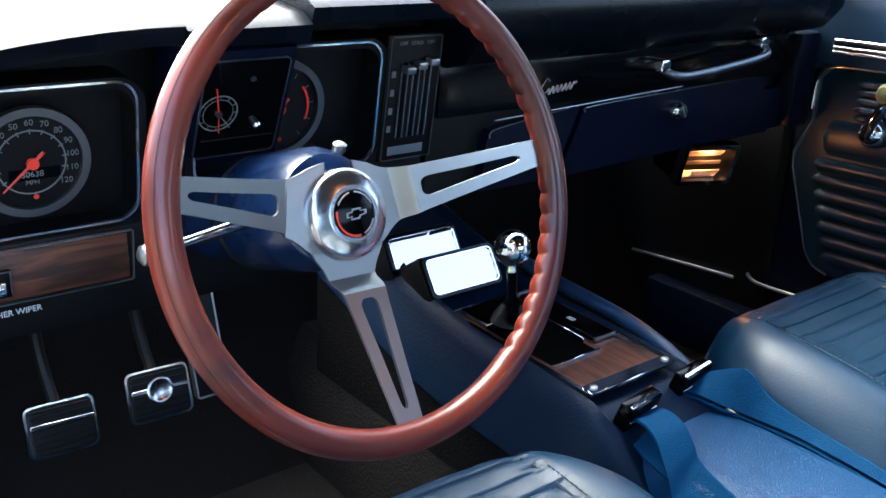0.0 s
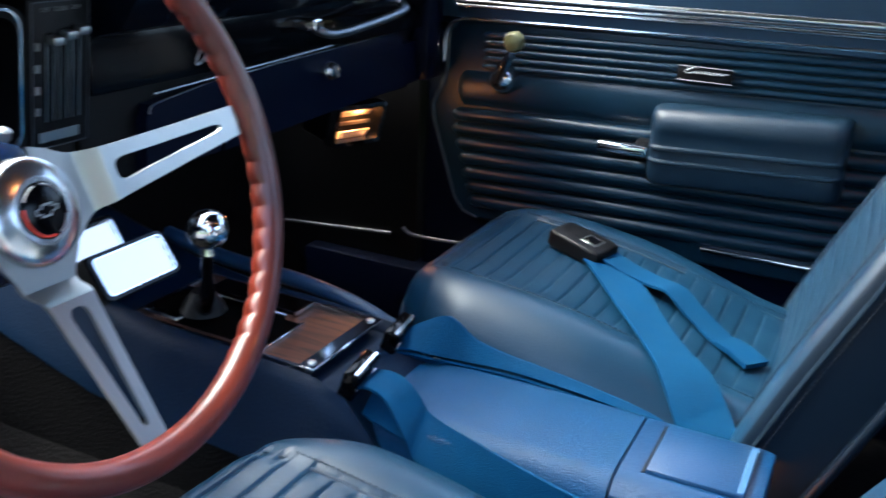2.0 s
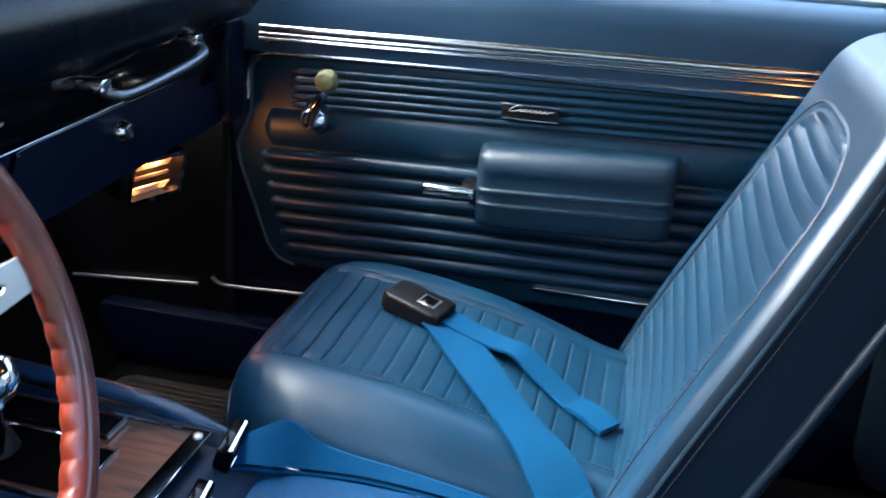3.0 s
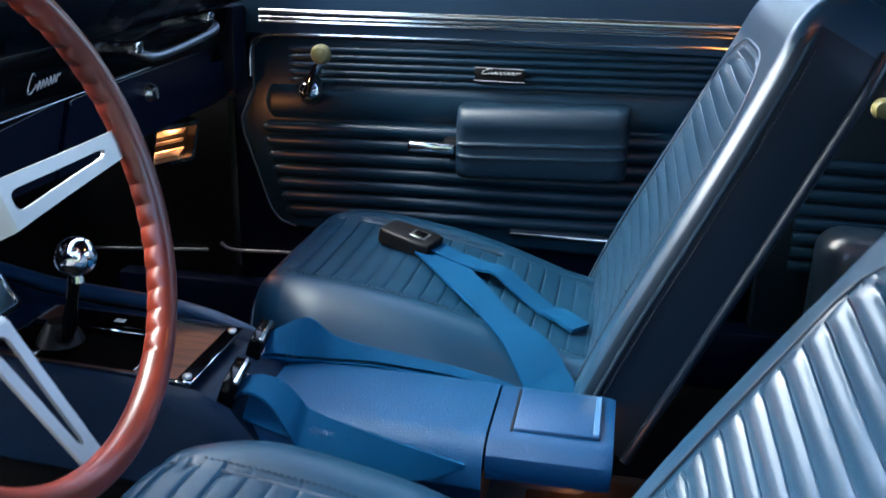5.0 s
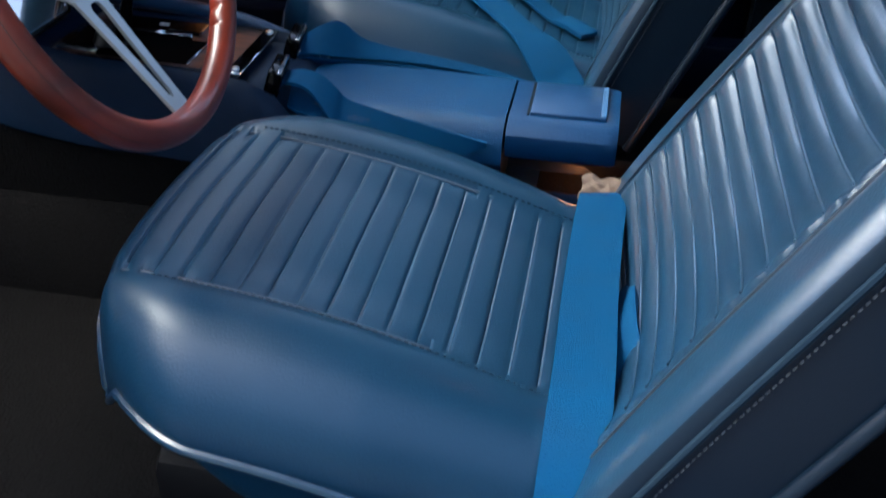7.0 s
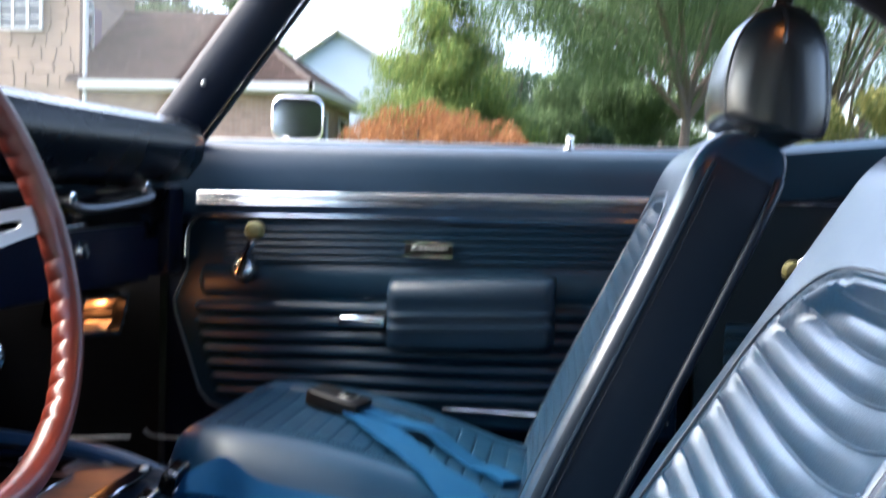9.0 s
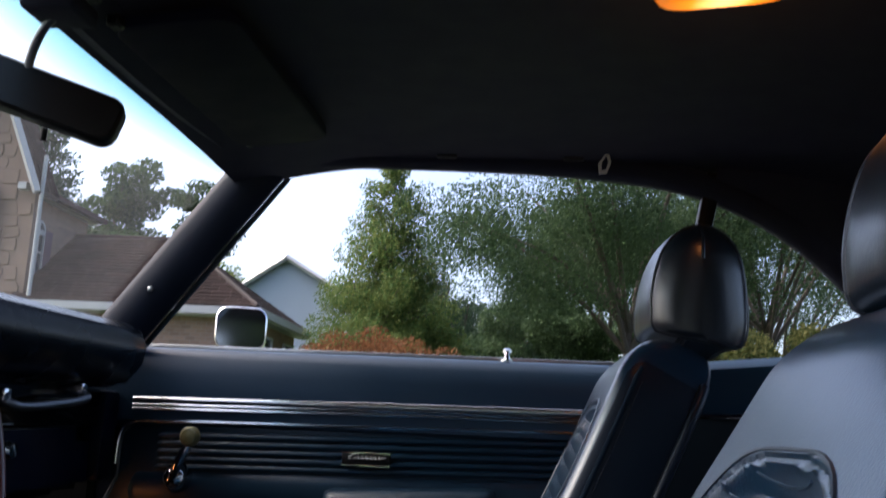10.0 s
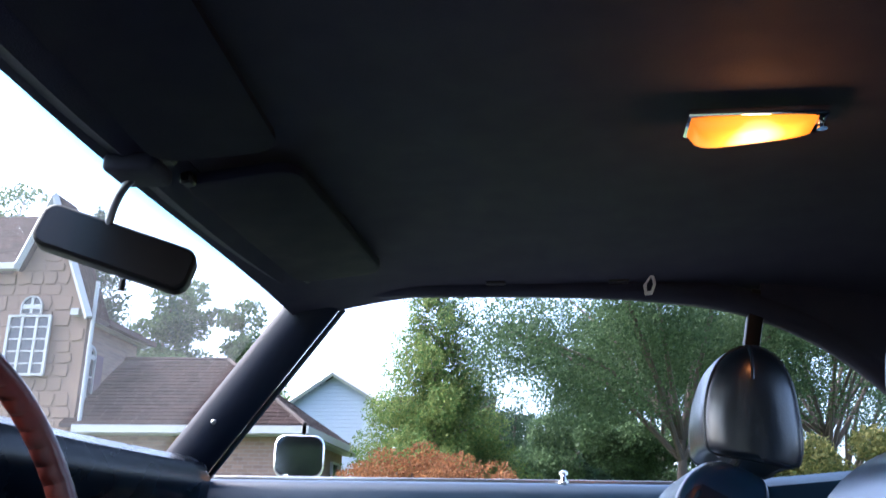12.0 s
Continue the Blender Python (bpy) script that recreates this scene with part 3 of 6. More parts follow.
    part("mirror_glass", plate(rounded(0.098, 0.080, 0.021), 0.002, axes((-0.110, 0.945, 1.010), (0.968, 0.25, 0), (0, 0.022, 1)) @ pose(0, 0, -0.001)), CHROME, mir)
    part("mirror_stem", tube(smooth_path([(-0.11, 0.965, 0.97), (-0.13, 0.94, 0.955), (-0.16, 0.86, 0.935), (-0.17, 0.79, 0.92)], 5), 0.011, 12), CHROME, mir)
    part("mirror_foot", lathe([(0.03, 0), (0.028, 0.012), (0.014, 0.03)], pose(-0.175, 0.80, 0.92), 20), CHROME, mir)


def script(parent, origin, ax, up, length, height, r):
    """A slanted chrome flourish standing in for a model name."""
    ax, up, o = Vector(ax), Vector(up), Vector(origin)
    pts = []
    pts += [(0.20, 0.95), (0.10, 1.15), (0.02, 0.55), (0.03, 0.05), (0.13, 0.0), (0.22, 0.25)]
    for k in range(6):
        a = 0.26 + 0.115 * k
        pts += [(a, 0.42), (a + 0.03, 0.05), (a + 0.065, 0.08), (a + 0.085, 0.48)]
    pts += [(0.97, 0.35), (1.0, 0.5)]
    path = smooth_path([o + ax * (x + 0.12 * z) * length + up * z * height for x, z in pts], 4)
    return part("script", tube(path, r, 6), BRUSHED, parent, "chrome script flourish")


passenger_door()


# ---- quarter trim behind the door ----
def quarter_trim():
    q = thing("quarter_trim", (1.1, 0.70, 0.30), "dark blue vinyl quarter trim beside the back seat", "car trim")
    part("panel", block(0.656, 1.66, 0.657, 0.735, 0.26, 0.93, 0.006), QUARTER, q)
    prof = [(0.70, 0.85), (0.652, 0.86), (0.645, 0.90), (0.655, 0.935), (0.68, 0.950), (0.735, 0.950), (0.735, 0.85)]
    part("top_roll", prism_x(prof, 0.661, 1.6, 8, lambda x: (0, 0.10 * max(0, x - 0.72))), DOOR_VINYL, q, "blue padded vinyl sill")
    for k in range(8):
        z = 0.655 - 0.0245 * k
        part("rib", block(0.70, 1.3, 0.647, 0.657, z - 0.010, z + 0.010, 0.005), DOOR_VINYL, q)
    part("chrome_strip", tube([(0.68, 0.651, 0.862), (1.2, 0.651, 0.868)], 0.004, 8), CHROME, q)
    crank = part("window_crank", lathe([(0.024, 0.0), (0.022, 0.012), (0.014, 0.026), (0.003, 0.03)], axes((0.866, 0.655, 0.822), (1, 0, 0), (0, 0, 1)), 24), CHROME, q, "chrome window crank")
    part("crank_arm", tube([(0.866, 0.632, 0.822), (0.828, 0.618, 0.790), (0.793, 0.612, 0.760)], [0.008, 0.0065, 0.0055], 10), CHROME, crank)
    part("crank_knob", lathe([(0.004, 0), (0.012, 0.003), (0.0165, 0.010), (0.0165, 0.018), (0.012, 0.026), (0.003, 0.029)], axes((0.791, 0.618, 0.757), (1, 0, 0), (0, 0, 1)), 20), KNOB, crank, "translucent yellow-green knob")
    bar = part("window_divider", block(-0.013, 0.013, -0.012, 0.012, 0, 0.33, 0.003, 2, Matrix.Translation((0.722, 0.665, 0.945)) @ pose(0, 0, 0, 9, 10, 0)), BLACK, q, "black divider bar between the side windows")


quarter_trim()


# ---- dashboard ----
LEAN = (0.14, 0, 1)


def dashboard():
    d = thing("dashboard", (-0.3, 0.0, 0.60), "dark blue padded dashboard with square gauge pods", "dashboard")
    top = [(-0.52, 0.955), (-0.30, 0.972), (-0.205, 0.968), (-0.178, 0.955), (-0.166, 0.93), (-0.170, 0.90), (-0.195, 0.868), (-0.23, 0.858), (-0.52, 0.858)]
    def sh(y):
        q = max(0.0, (y - 0.2) / 0.5)
        return (0.0, 0.008 * q)
    bm = prism_y(top, -0.10, 0.612, 10, sh)
    tip = [e for e in bm.edges if all(abs(v.co.y - 0.612) < 1e-4 for v in e.verts)]
    bmesh.ops.bevel(bm, geom=tip, offset=0.010, segments=3, profile=0.5, affect='EDGES')
    part("dash_pad", bm, DASH_PAD, d, "dark padded vinyl dash top")
    hood = [(-0.52, 0.945), (-0.26, 0.930), (-0.190, 0.922), (-0.172, 0.912), (-0.178, 0.896), (-0.215, 0.890), (-0.52, 0.89)]
    part("instrument_hood", prism_y(hood, -0.68, -0.425, 8, lambda y: (0.0, -0.009 + 0.022 * math.sin(min(1.0, (y + 0.68) / 0.24) * math.pi / 2) ** 1.5)), DASH_PAD, d)
    part("instrument_hood", prism_y([(x - 0.0, z + 0.009) for x, z in hood], -0.424, -0.303, 2), DASH_PAD, d)
    part("instrument_hood", prism_y([(x, z + 0.024) for x, z in hood], -0.302, -0.101, 2), DASH_PAD, d)
    # gauge housing
    part("cluster_body", block(-0.45, -0.266, -0.685, -0.105, 0.68, 0.91), BLACK, d)
    def bezel(y0, y1, z0, z1, x, mt, w=0.004, r=0.02, depth=0.006):
        cy, cz = (y0 + y1) / 2, (z0 + z1) / 2
        m = axes((x, cy, cz), (0, 1, 0), LEAN)
        return frame_ring(rounded(y1 - y0, z1 - z0, r), rounded(y1 - y0 - 2 * w, z1 - z0 - 2 * w, max(0.002, r - w)), depth, m), mt
    def pod(y0, y1, z0, z1):
        cy, cz = (y0 + y1) / 2, (z0 + z1) / 2
        m = axes((-0.256, cy, cz), (0, 1, 0), LEAN)
        p = part("gauge_pod", frame_ring(rounded(y1 - y0 + 0.02, z1 - z0 + 0.02, 0.026), rounded(y1 - y0, z1 - z0, 0.02), 0.036, m), BLACK, d)
        b, mt = bezel(y0 - 0.003, y1 + 0.003, z0 - 0.003, z1 + 0.003, -0.2220, CHROME, 0.0024, 0.021, 0.003)
        part("bezel", b, mt, p, "thin bright bezel")
        part("pod_floor", plate(rounded(y1 - y0, z1 - z0, 0.02), 0.003, m), BLACK, p)
        return p
    left = pod(-0.675, -0.458, 0.750, 0.876)
    right = pod(-0.400, -0.200, 0.768, 0.895)
    dial(left, (-0.238, -0.543, 0.811), 0.044, True)
    dial(right, (-0.244, -0.303, 0.832), 0.045, False)
    # centre warning panel, leaning towards the driver
    mm = axes((-0.2035, -0.3625, 0.845), (0, 1, 0), (0.45, 0, 1))
    mid = part("centre_panel", block(-0.067, 0.050, -0.066, 0.062, -0.050, 0.0, 0.006, 2, mm), PAINT, d, "dark blue leaning centre gauge panel")
    part("bezel", frame_ring(rounded(0.084, 0.106, 0.006), rounded(0.082, 0.104, 0.005), 0.0022, mm), BRUSHED, mid)
    part("lens", plate(rounded(0.082, 0.104, 0.005), 0.0012, mm), BLACK_GLOSS, mid)
    circ = lambda q, x, y: [(x + q * math.cos(a), y + q * math.sin(a)) for a in np.linspace(0, 2 * math.pi, 33)[:-1]]
    part("clock_ring", frame_ring(circ(0.0195, -0.023, -0.003), circ(0.0183, -0.023, -0.003), 0.0018, mm), DIAL_MARK, mid)
    part("clock_ring", frame_ring(circ(0.0150, -0.023, -0.003), circ(0.0145, -0.023, -0.003), 0.0017, mm), DIAL_MARK, mid)
    for k in range(12):
        a = k * math.pi / 6
        part("tick", tube([mm @ Vector((-0.023 + q * math.cos(a), -0.003 + q * math.sin(a), 0.0018)) for q in (0.0155, 0.0178)], 0.0004, 4), DIAL_MARK, mid)
    hand = lambda x, y, r, mt, lb: part("hand", tube([mm @ Vector((-0.023, -0.003, 0.003)), mm @ Vector((x, y, 0.003))], r, 6), mt, mid, lb)
    hand(-0.029, 0.025, 0.0007, RED, "red clock hand")
    hand(-0.020, -0.024, 0.0006, RED, "red clock hand")
    hand(-0.010, -0.019, 0.0006, DIAL_MARK, "pale clock hand")
    part("hub", disc(mm @ pose(-0.023, -0.003, 0.001), 0.0032, 0.003, 14), BRUSHED, mid)
    part("set_knob", lathe([(0.0042, 0), (0.0042, 0.006), (0.002, 0.008)], mm @ pose(0.0165, -0.018, 0.001), 14), CHROME, mid)
    part("divider", block(-0.036, 0.038, -0.0335, -0.0328, 0.0012, 0.0018, 0, 1, mm), DIAL_RING, mid)
    part("stud", disc(mm @ pose(0.006, 0.032, 0.001), 0.0028, 0.002, 12), DIAL_RING, mid)
    # heater control
    hm = axes((-0.2165, -0.157, 0.832), (0, 1, 0), LEAN)
    heat = part("heater_control", block(-0.036, 0.036, -0.070, 0.070, -0.03, 0.0, 0.003, 2, hm), BLACK, d, "black heater control with three sliding levers")
    part("bezel", frame_ring(rounded(0.066, 0.136, 0.003), rounded(0.0644, 0.1344, 0.002), 0.0012, hm), DIAL_RING, heat)
    for x, z in ((-0.013, 0.036), (0.002, 0.040), (0.017, 0.043)):
        part("slot", block(x - 0.0032, x + 0.0032, -0.042, 0.040, 0.0, 0.0012, 0, 1, hm), BLACK_GLOSS, heat)
        for e in (-0.0044, 0.0036):
            part("slot_edge", block(x + e, x + e + 0.0009, -0.042, 0.040, 0.0005, 0.0022, 0, 1, hm), BRUSHED, heat)
        part("lever", block(x - 0.006, x + 0.006, z - 0.005, z + 0.003, 0.002, 0.014, 0.002, 2, hm), BRUSHED, heat, "satin lever")
    part("marking", block(-0.025, 0.022, -0.062, -0.052, 0.0002, 0.0009, 0.0003, 1, hm), BRUSHED, heat)
    for word, x in (("OFF", -0.017), ("COLD", 0.0), ("OFF", 0.018)):
        text_mesh(word, 0.0056, hm @ pose(x, 0.0605, 0.0004), DIAL_MARK, heat, 0.0002)
    for k in range(4):
        part("tick", block(-0.029, -0.024, -0.035 + 0.02 * k, -0.028 + 0.02 * k, 0.0002, 0.0008, 0, 1, hm), DIAL_MARK, heat)
    # passenger side
    band = part("fascia_band", block(-0.32, -0.234, -0.105, 0.60, 0.800, 0.862, 0.003), BLACK_GLOSS, d, "black band above the glovebox")
    script(band, (-0.2325, 0.046, 0.812), (0, 1, 0.09), (0, 0, 1), 0.064, 0.017, 0.0010)
    part("trim_line", tube([(-0.2335, -0.02, 0.790), (-0.2335, 0.33, 0.8015)], 0.0009, 6), BRUSHED, band)
    fm = axes((-0.246, 0, 0), (0, 1, 0), (0, 0, 1))
    low = part("lower_dash", plate([(-0.025, 0.700), (-0.020, 0.762), (-0.012, 0.775), (0.120, 0.790), (0.138, 0.789), (0.099, 0.700)], -0.08, fm), PAINT, d)
    # thin bright tubes, also on the glovebox, paint light caught by bevelled edges
    part("edge_highlight", tube(smooth_path([(-0.2455, -0.016, 0.766), (-0.245, -0.009, 0.7755), (-0.245, 0.05, 0.7825), (-0.245, 0.118, 0.7895)], 5), 0.0009, 6), BRUSHED, low)
    glove = part("glovebox_door", plate([(0.105, 0.700), (0.143, 0.781), (0.155, 0.789), (0.545, 0.800), (0.549, 0.776), (0.598, 0.776), (0.600, 0.712)], -0.08, fm @ pose(0, 0, 0.002)), PAINT, d, "dark blue painted glovebox door")
    part("edge_highlight", tube(smooth_path([(-0.2432, 0.146, 0.782), (-0.243, 0.157, 0.7885), (-0.243, 0.30, 0.793), (-0.243, 0.54, 0.7995)], 5), 0.0009, 6), BRUSHED, glove)
    lk = part("glovebox_lock", lathe([(0.0145, 0), (0.0145, 0.006), (0.0125, 0.010), (0.0105, 0.014), (0.004, 0.015)], axes((-0.244, 0.333, 0.7655), (0, 1, 0), (0, 0, 1)), 10), CHROME, glove, "faceted chrome lock button")
    part("lock_slot", block(-0.0025, 0.0025, -0.009, 0.009, 0.0148, 0.0165, 0.001, 1, axes((-0.244, 0.333, 0.7655), (0, 1, 0.6), (0, -0.6, 1))), BRUSHED, lk)
    part("fascia_back", block(-0.34, -0.262, -0.10, 0.60, 0.700, 0.799), BLACK, d)
    part("end_cap", block(-0.34, -0.225, 0.602, 0.66, 0.712, 0.862, 0.008), PAINT, d)
    part("under_panel", block(-0.62, -0.33, -0.10, 0.66, 0.682, 0.699, 0.004), BLACK, d)
    part("end_strip", tube([(-0.222, 0.585, 0.855), (-0.250, 0.585, 0.782)], 0.0022, 6), BLACK_GLOSS, d)
    # grab handle
    g = part("grab_handle", tube(smooth_path([(-0.214, 0.252, 0.836), (-0.202, 0.258, 0.829), (-0.195, 0.285, 0.826), (-0.190, 0.36, 0.832), (-0.188, 0.435, 0.8405), (-0.192, 0.458, 0.846), (-0.206, 0.466, 0.852)], 6), 0.0062, 12), SATIN, d, "satin grab bar with chrome ends")
    for y, z in ((0.246, 0.839), (0.466, 0.857)):
        part("grab_end", block(-0.235, -0.200, y - 0.009, y + 0.010, z - 0.007, z + 0.009, 0.003, 2), CHROME, g)
    # lower left: wood panel and switches
    part("lower_column_panel", block(-0.36, -0.228, -0.685, -0.24, 0.655, 0.745, 0.006), BLACK, d)
    wp = part("wood_panel", block(-0.230, -0.2235, -0.60, -0.470, 0.694, 0.738, 0.002), WALNUT_Y, d, "walnut veneer strip")
    b, mt = bezel(-0.604, -0.466, 0.690, 0.742, -0.2245, BRUSHED, 0.0012, 0.003, 0.003)
    part("bezel", b, mt, wp)
    sw = part("switch_plate", block(-0.226, -0.2195, -0.600, -0.574, 0.699, 0.724, 0.001), BLACK, d)
    b, mt = bezel(-0.600, -0.574, 0.699, 0.724, -0.2195, BRUSHED, 0.001, 0.002, 0.001)
    part("bezel", b, mt, sw)
    part("switch", block(-0.221, -0.210, -0.592, -0.580, 0.703, 0.717, 0.002), CHROME, sw, "chrome wiper switch")
    text_mesh("WASHER WIPER", 0.0075, axes((-0.2222, -0.578, 0.6835), (0, 1, 0), (0, 0, 1)), WHITE_PAINT, d)
    part("release_knob", block(-0.30, -0.235, -0.655, -0.605, 0.585, 0.61, 0.006), BLACK, d)
    # chrome kick panel vent with its courtesy lamp
    vm = axes((-0.303, 0.498, 0.655), (0.25, 1, -0.05), (0.22, 0, 1))
    v = part("vent", frame_ring(rounded(0.108, 0.070, 0.004), rounded(0.094, 0.056, 0.003), 0.016, vm), CHROME, d, "chrome air vent under the dash")
    part("vent_box", block(-0.050, 0.050, -0.032, 0.032, -0.06, -0.001, 0.002, 1, vm), BLACK, v)
    for dz, t, h in ((-0.019, 28, 0.009), (0.001, 12, 0.003), (0.017, 30, 0.006)):
        part("vane", block(-0.046, 0.030, -h, h, -0.001, 0.001, 0, 1, vm @ pose(0, dz, 0.006, t, 0, 0)), VENT_METAL, v, "bare metal vane lit amber")


def dial(parent, c, r, speed):
    m = axes(c, (0, 1, 0), LEAN)
    circ = lambda q: [(q * math.cos(a), q * math.sin(a)) for a in np.linspace(0, 2 * math.pi, 49)[:-1]]
    g = part("gauge", disc(m, r, 0.004, 48), BLACK, parent, "black round gauge with white marks")
    part("gauge_ring", frame_ring(circ(r + 0.005), circ(r - 0.002), 0.008, m), DIAL_RING, g)
    up = m @ pose(0, 0, 0.0045)
    if speed:
        part("scale_ring", frame_ring(circ(r * 0.66), circ(r * 0.63), 0.0004, up), DIAL_MARK, g)
        for k in range(13):
            a = radians(215 - 250 * k / 12)
            mm = up @ Matrix.Translation((r * 0.80 * math.cos(a), r * 0.80 * math.sin(a), 0))
            if k not in (1, 2):
                text_mesh(str(k * 10), r * 0.17, mm, DIAL_MARK, g, 0.0002)
            part("tick", tube([up @ Vector((q * r * math.cos(a), q * r * math.sin(a), 0.0004)) for q in (0.58, 0.68)], 0.0005, 4), DIAL_MARK, g)
        text_mesh("MPH", r * 0.13, up @ pose(0, -r * 0.42, 0), DIAL_MARK, g, 0.0002)
        odo = part("odometer", block(-0.021, 0.021, -0.005, 0.005, 0, 0.0008, 0, 1, up @ pose(0.002, -r * 0.24, 0)), BLACK_GLOSS, g)
        text_mesh("30638", r * 0.17, up @ pose(0, -r * 0.24, 0.0012), DIAL_MARK, g, 0.0002)
        part("emblem", disc(up @ pose(0.002, -r * 0.72, 0), 0.0023, 0.0006, 16), RED, g)
        tip = radians(223)
    else:
        for k in range(11):
            a = radians(230 - 280 * k / 10)
            part("tick", tube([up @ Vector((q * r * math.cos(a), q * r * math.sin(a), 0.0004)) for q in (0.74, 0.86)], 0.0006, 4), DIAL_MARK, g)
        arc = [(up @ Vector((r * 0.72 * math.cos(radians(a)), r * 0.72 * math.sin(radians(a)), 0.0006))) for a in range(-25, 40, 8)]
        part("redline", tube(arc, 0.0014, 6), RED, g, "red warning arc")
        part("emblem", disc(up @ pose(0.002, -r * 0.72, 0), 0.0023, 0.0006, 16), RED, g)
        tip = radians(230)
    pts = [up @ Vector((q * r * math.cos(tip), q * r * math.sin(tip), 0.003)) for q in (-0.3, 0, 0.78)]
    part("needle", tube(pts, [0.0016, 0.0014, 0.0006], 6), RED, g, "red needle")
    part("needle_hub", disc(up @ pose(0, 0, 0.002), 0.005, 0.0035, 16), RED, g)


WALNUT_Y = wood("walnut_veneer_across", (0.022, 0.008, 0.004), (0.125, 0.038, 0.017), (12.0, 1.4, 12.0), 0.45, 0.1)
dashboard()


# ---- steering wheel and column ----
TILT, YAW = radians(16.6), radians(2.6)
WN = Vector((math.cos(TILT) * math.cos(YAW), math.cos(TILT) * math.sin(YAW), math.sin(TILT)))
WC = Vector((0.0246, -0.3567, 0.811))
WX = Vector((-math.sin(YAW), math.cos(YAW), 0))
WY = WN.cross(WX)


def steering_wheel():
    m = axes(WC, WX, WY)
    w = thing("steering_wheel", WC, "red-brown rosewood steering wheel with three brushed steel spokes", "steering wheel")
    R, n = 0.181, 720
    rings = []
    for k in range(n):
        a = 2 * math.pi * k / n
        c = Vector((math.cos(a), math.sin(a), 0))
        deg = math.degrees(a) % 360
        grip = 1.0 if deg < 158 or deg > 305 else 0.0
        for lo, hi in ((-2, 16), (158, 175), (295, 305)):
            if lo < deg < hi or lo < deg - 360 < hi:
                grip *= 0.25
        wave = grip * 0.0032 * (1 - abs(math.sin(a * 30)) ** 0.8)
        ring = []
        for s in range(16):
            b = 2 * math.pi * s / 16
            rad = 0.0120 - wave * max(0.0, -0.7 * math.cos(b) - 0.71 * math.sin(b)) ** 2.0 * 1.3
            ring.append(m @ (c * (R + rad * math.cos(b)) + Vector((0, 0, 0.0125 * math.sin(b)))))
        rings.append(ring)
    rings.append(rings[0])
    bm = loft(rings, cap=False)
    bmesh.ops.remove_doubles(bm, verts=bm.verts, dist=1e-6)
    rim = part("rim", bm, ROSEWOOD, w, "polished rosewood rim with finger grips")
    for q, h in ((R + 0.0085, 0.0087),):
        seam = [m @ Vector((q * math.cos(a), q * math.sin(a), h)) for a in np.linspace(0, 2 * math.pi, 121)[:-1]]
        part("glue_line", tube(seam, 0.0004, 4, True), DARK_WOOD, rim, "thin dark glue line in the wood")

    def lift(x):
        if x >= 0.064:
            return -0.0485 + 0.0425 * (x - 0.060) / 0.1135
        k = max(0.0, min(1.0, (x - 0.053) / 0.011))
        return -0.0625 + 0.0155 * k * k * (3 - 2 * k)
    out = [(0.064, 0.0205), (0.068, 0.0199), (0.073, 0.0194), (0.080, 0.0188), (0.110, 0.0162), (0.150, 0.0132), (0.1735, 0.0116)]
    inn = [(0.0700, 0.0036), (0.0712, 0.0060), (0.0738, 0.0077), (0.0775, 0.0083), (0.110, 0.0058), (0.1535, 0.0031), (0.1575, 0.0012)]
    foot = [(0.020, 0.0385), (0.034, 0.0325), (0.041, 0.0280), (0.047, 0.0248), (0.053, 0.0228), (0.0565, 0.0219), (0.0605, 0.0211), (0.064, 0.0205)]
    mirrored = lambda o: o + [(x, -y) for x, y in reversed(o)]
    for a in (166.5, 6.9, 267.9):
        rot = m @ pose(-0.002, -0.003, 0) @ pose(0, 0, 0, 0, 0, a)
        bm = bmesh.new()
        vs = [[bm.verts.new(rot @ Vector((x, y, lift(x) + h))) for x, y in mirrored(o)] for o, h in ((out, 0), (out, 0.003), (inn, 0.003), (inn, 0))]
        c = len(vs[0])
        for r in range(4):
            for i in range(c):
                j = (i + 1) % c
                bm.faces.new((vs[r][i], vs[r][j], vs[(r + 1) % 4][j], vs[(r + 1) % 4][i]))
        rows = [[bm.verts.new(rot @ Vector((x, y * q, lift(x) + h))) for q, h in ((1, 0), (1, 0.003), (0, 0.003), (-1, 0.003), (-1, 0))] for x, y in foot]
        for p, q in zip(rows, rows[1:]):
            for i in range(5):
                bm.faces.new((p[i], p[(i + 1) % 5], q[(i + 1) % 5], q[i]))
        part("spoke", bm, BRUSHED, w, "brushed steel spoke with a tapered slot and a bend")
    hub = m @ pose(-0.001, -0.005, -0.0755)
    h = part("hub", lathe([(0.030, -0.004), (0.0372, 0.006), (0.0378, 0.010), (0.0378, 0.019), (0.0368, 0.0222), (0.0350, 0.0242), (0.0320, 0.0252), (0.0240, 0.0292), (0.0228, 0.0292), (0.0222, 0.0280), (0.0214, 0.0280), (0.0208, 0.0292), (0.0198, 0.0292), (0.0194, 0.0275), (0.001, 0.0275)], hub, 64), SPUN, w, "spun metal horn cap with turned rings")
    part("horn_button", lathe([(0.0192, 0.0275), (0.0192, 0.0298), (0.017, 0.0305), (0.001, 0.031)], hub, 40), BLACK_GLOSS, h, "black horn button with a red ring")
    for a0, a1 in ((165, 278), (290, 345), (20, 85), (100, 155)):
        arc = [hub @ Vector((0.0176 * math.cos(radians(a)), 0.0176 * math.sin(radians(a)), 0.0306)) for a in range(a0, a1 + 1, 8)]
        part("button_ring", tube(arc, 0.0010 if a0 == 165 else 0.0007, 6), RED if a0 == 165 else BRUSHED, h)
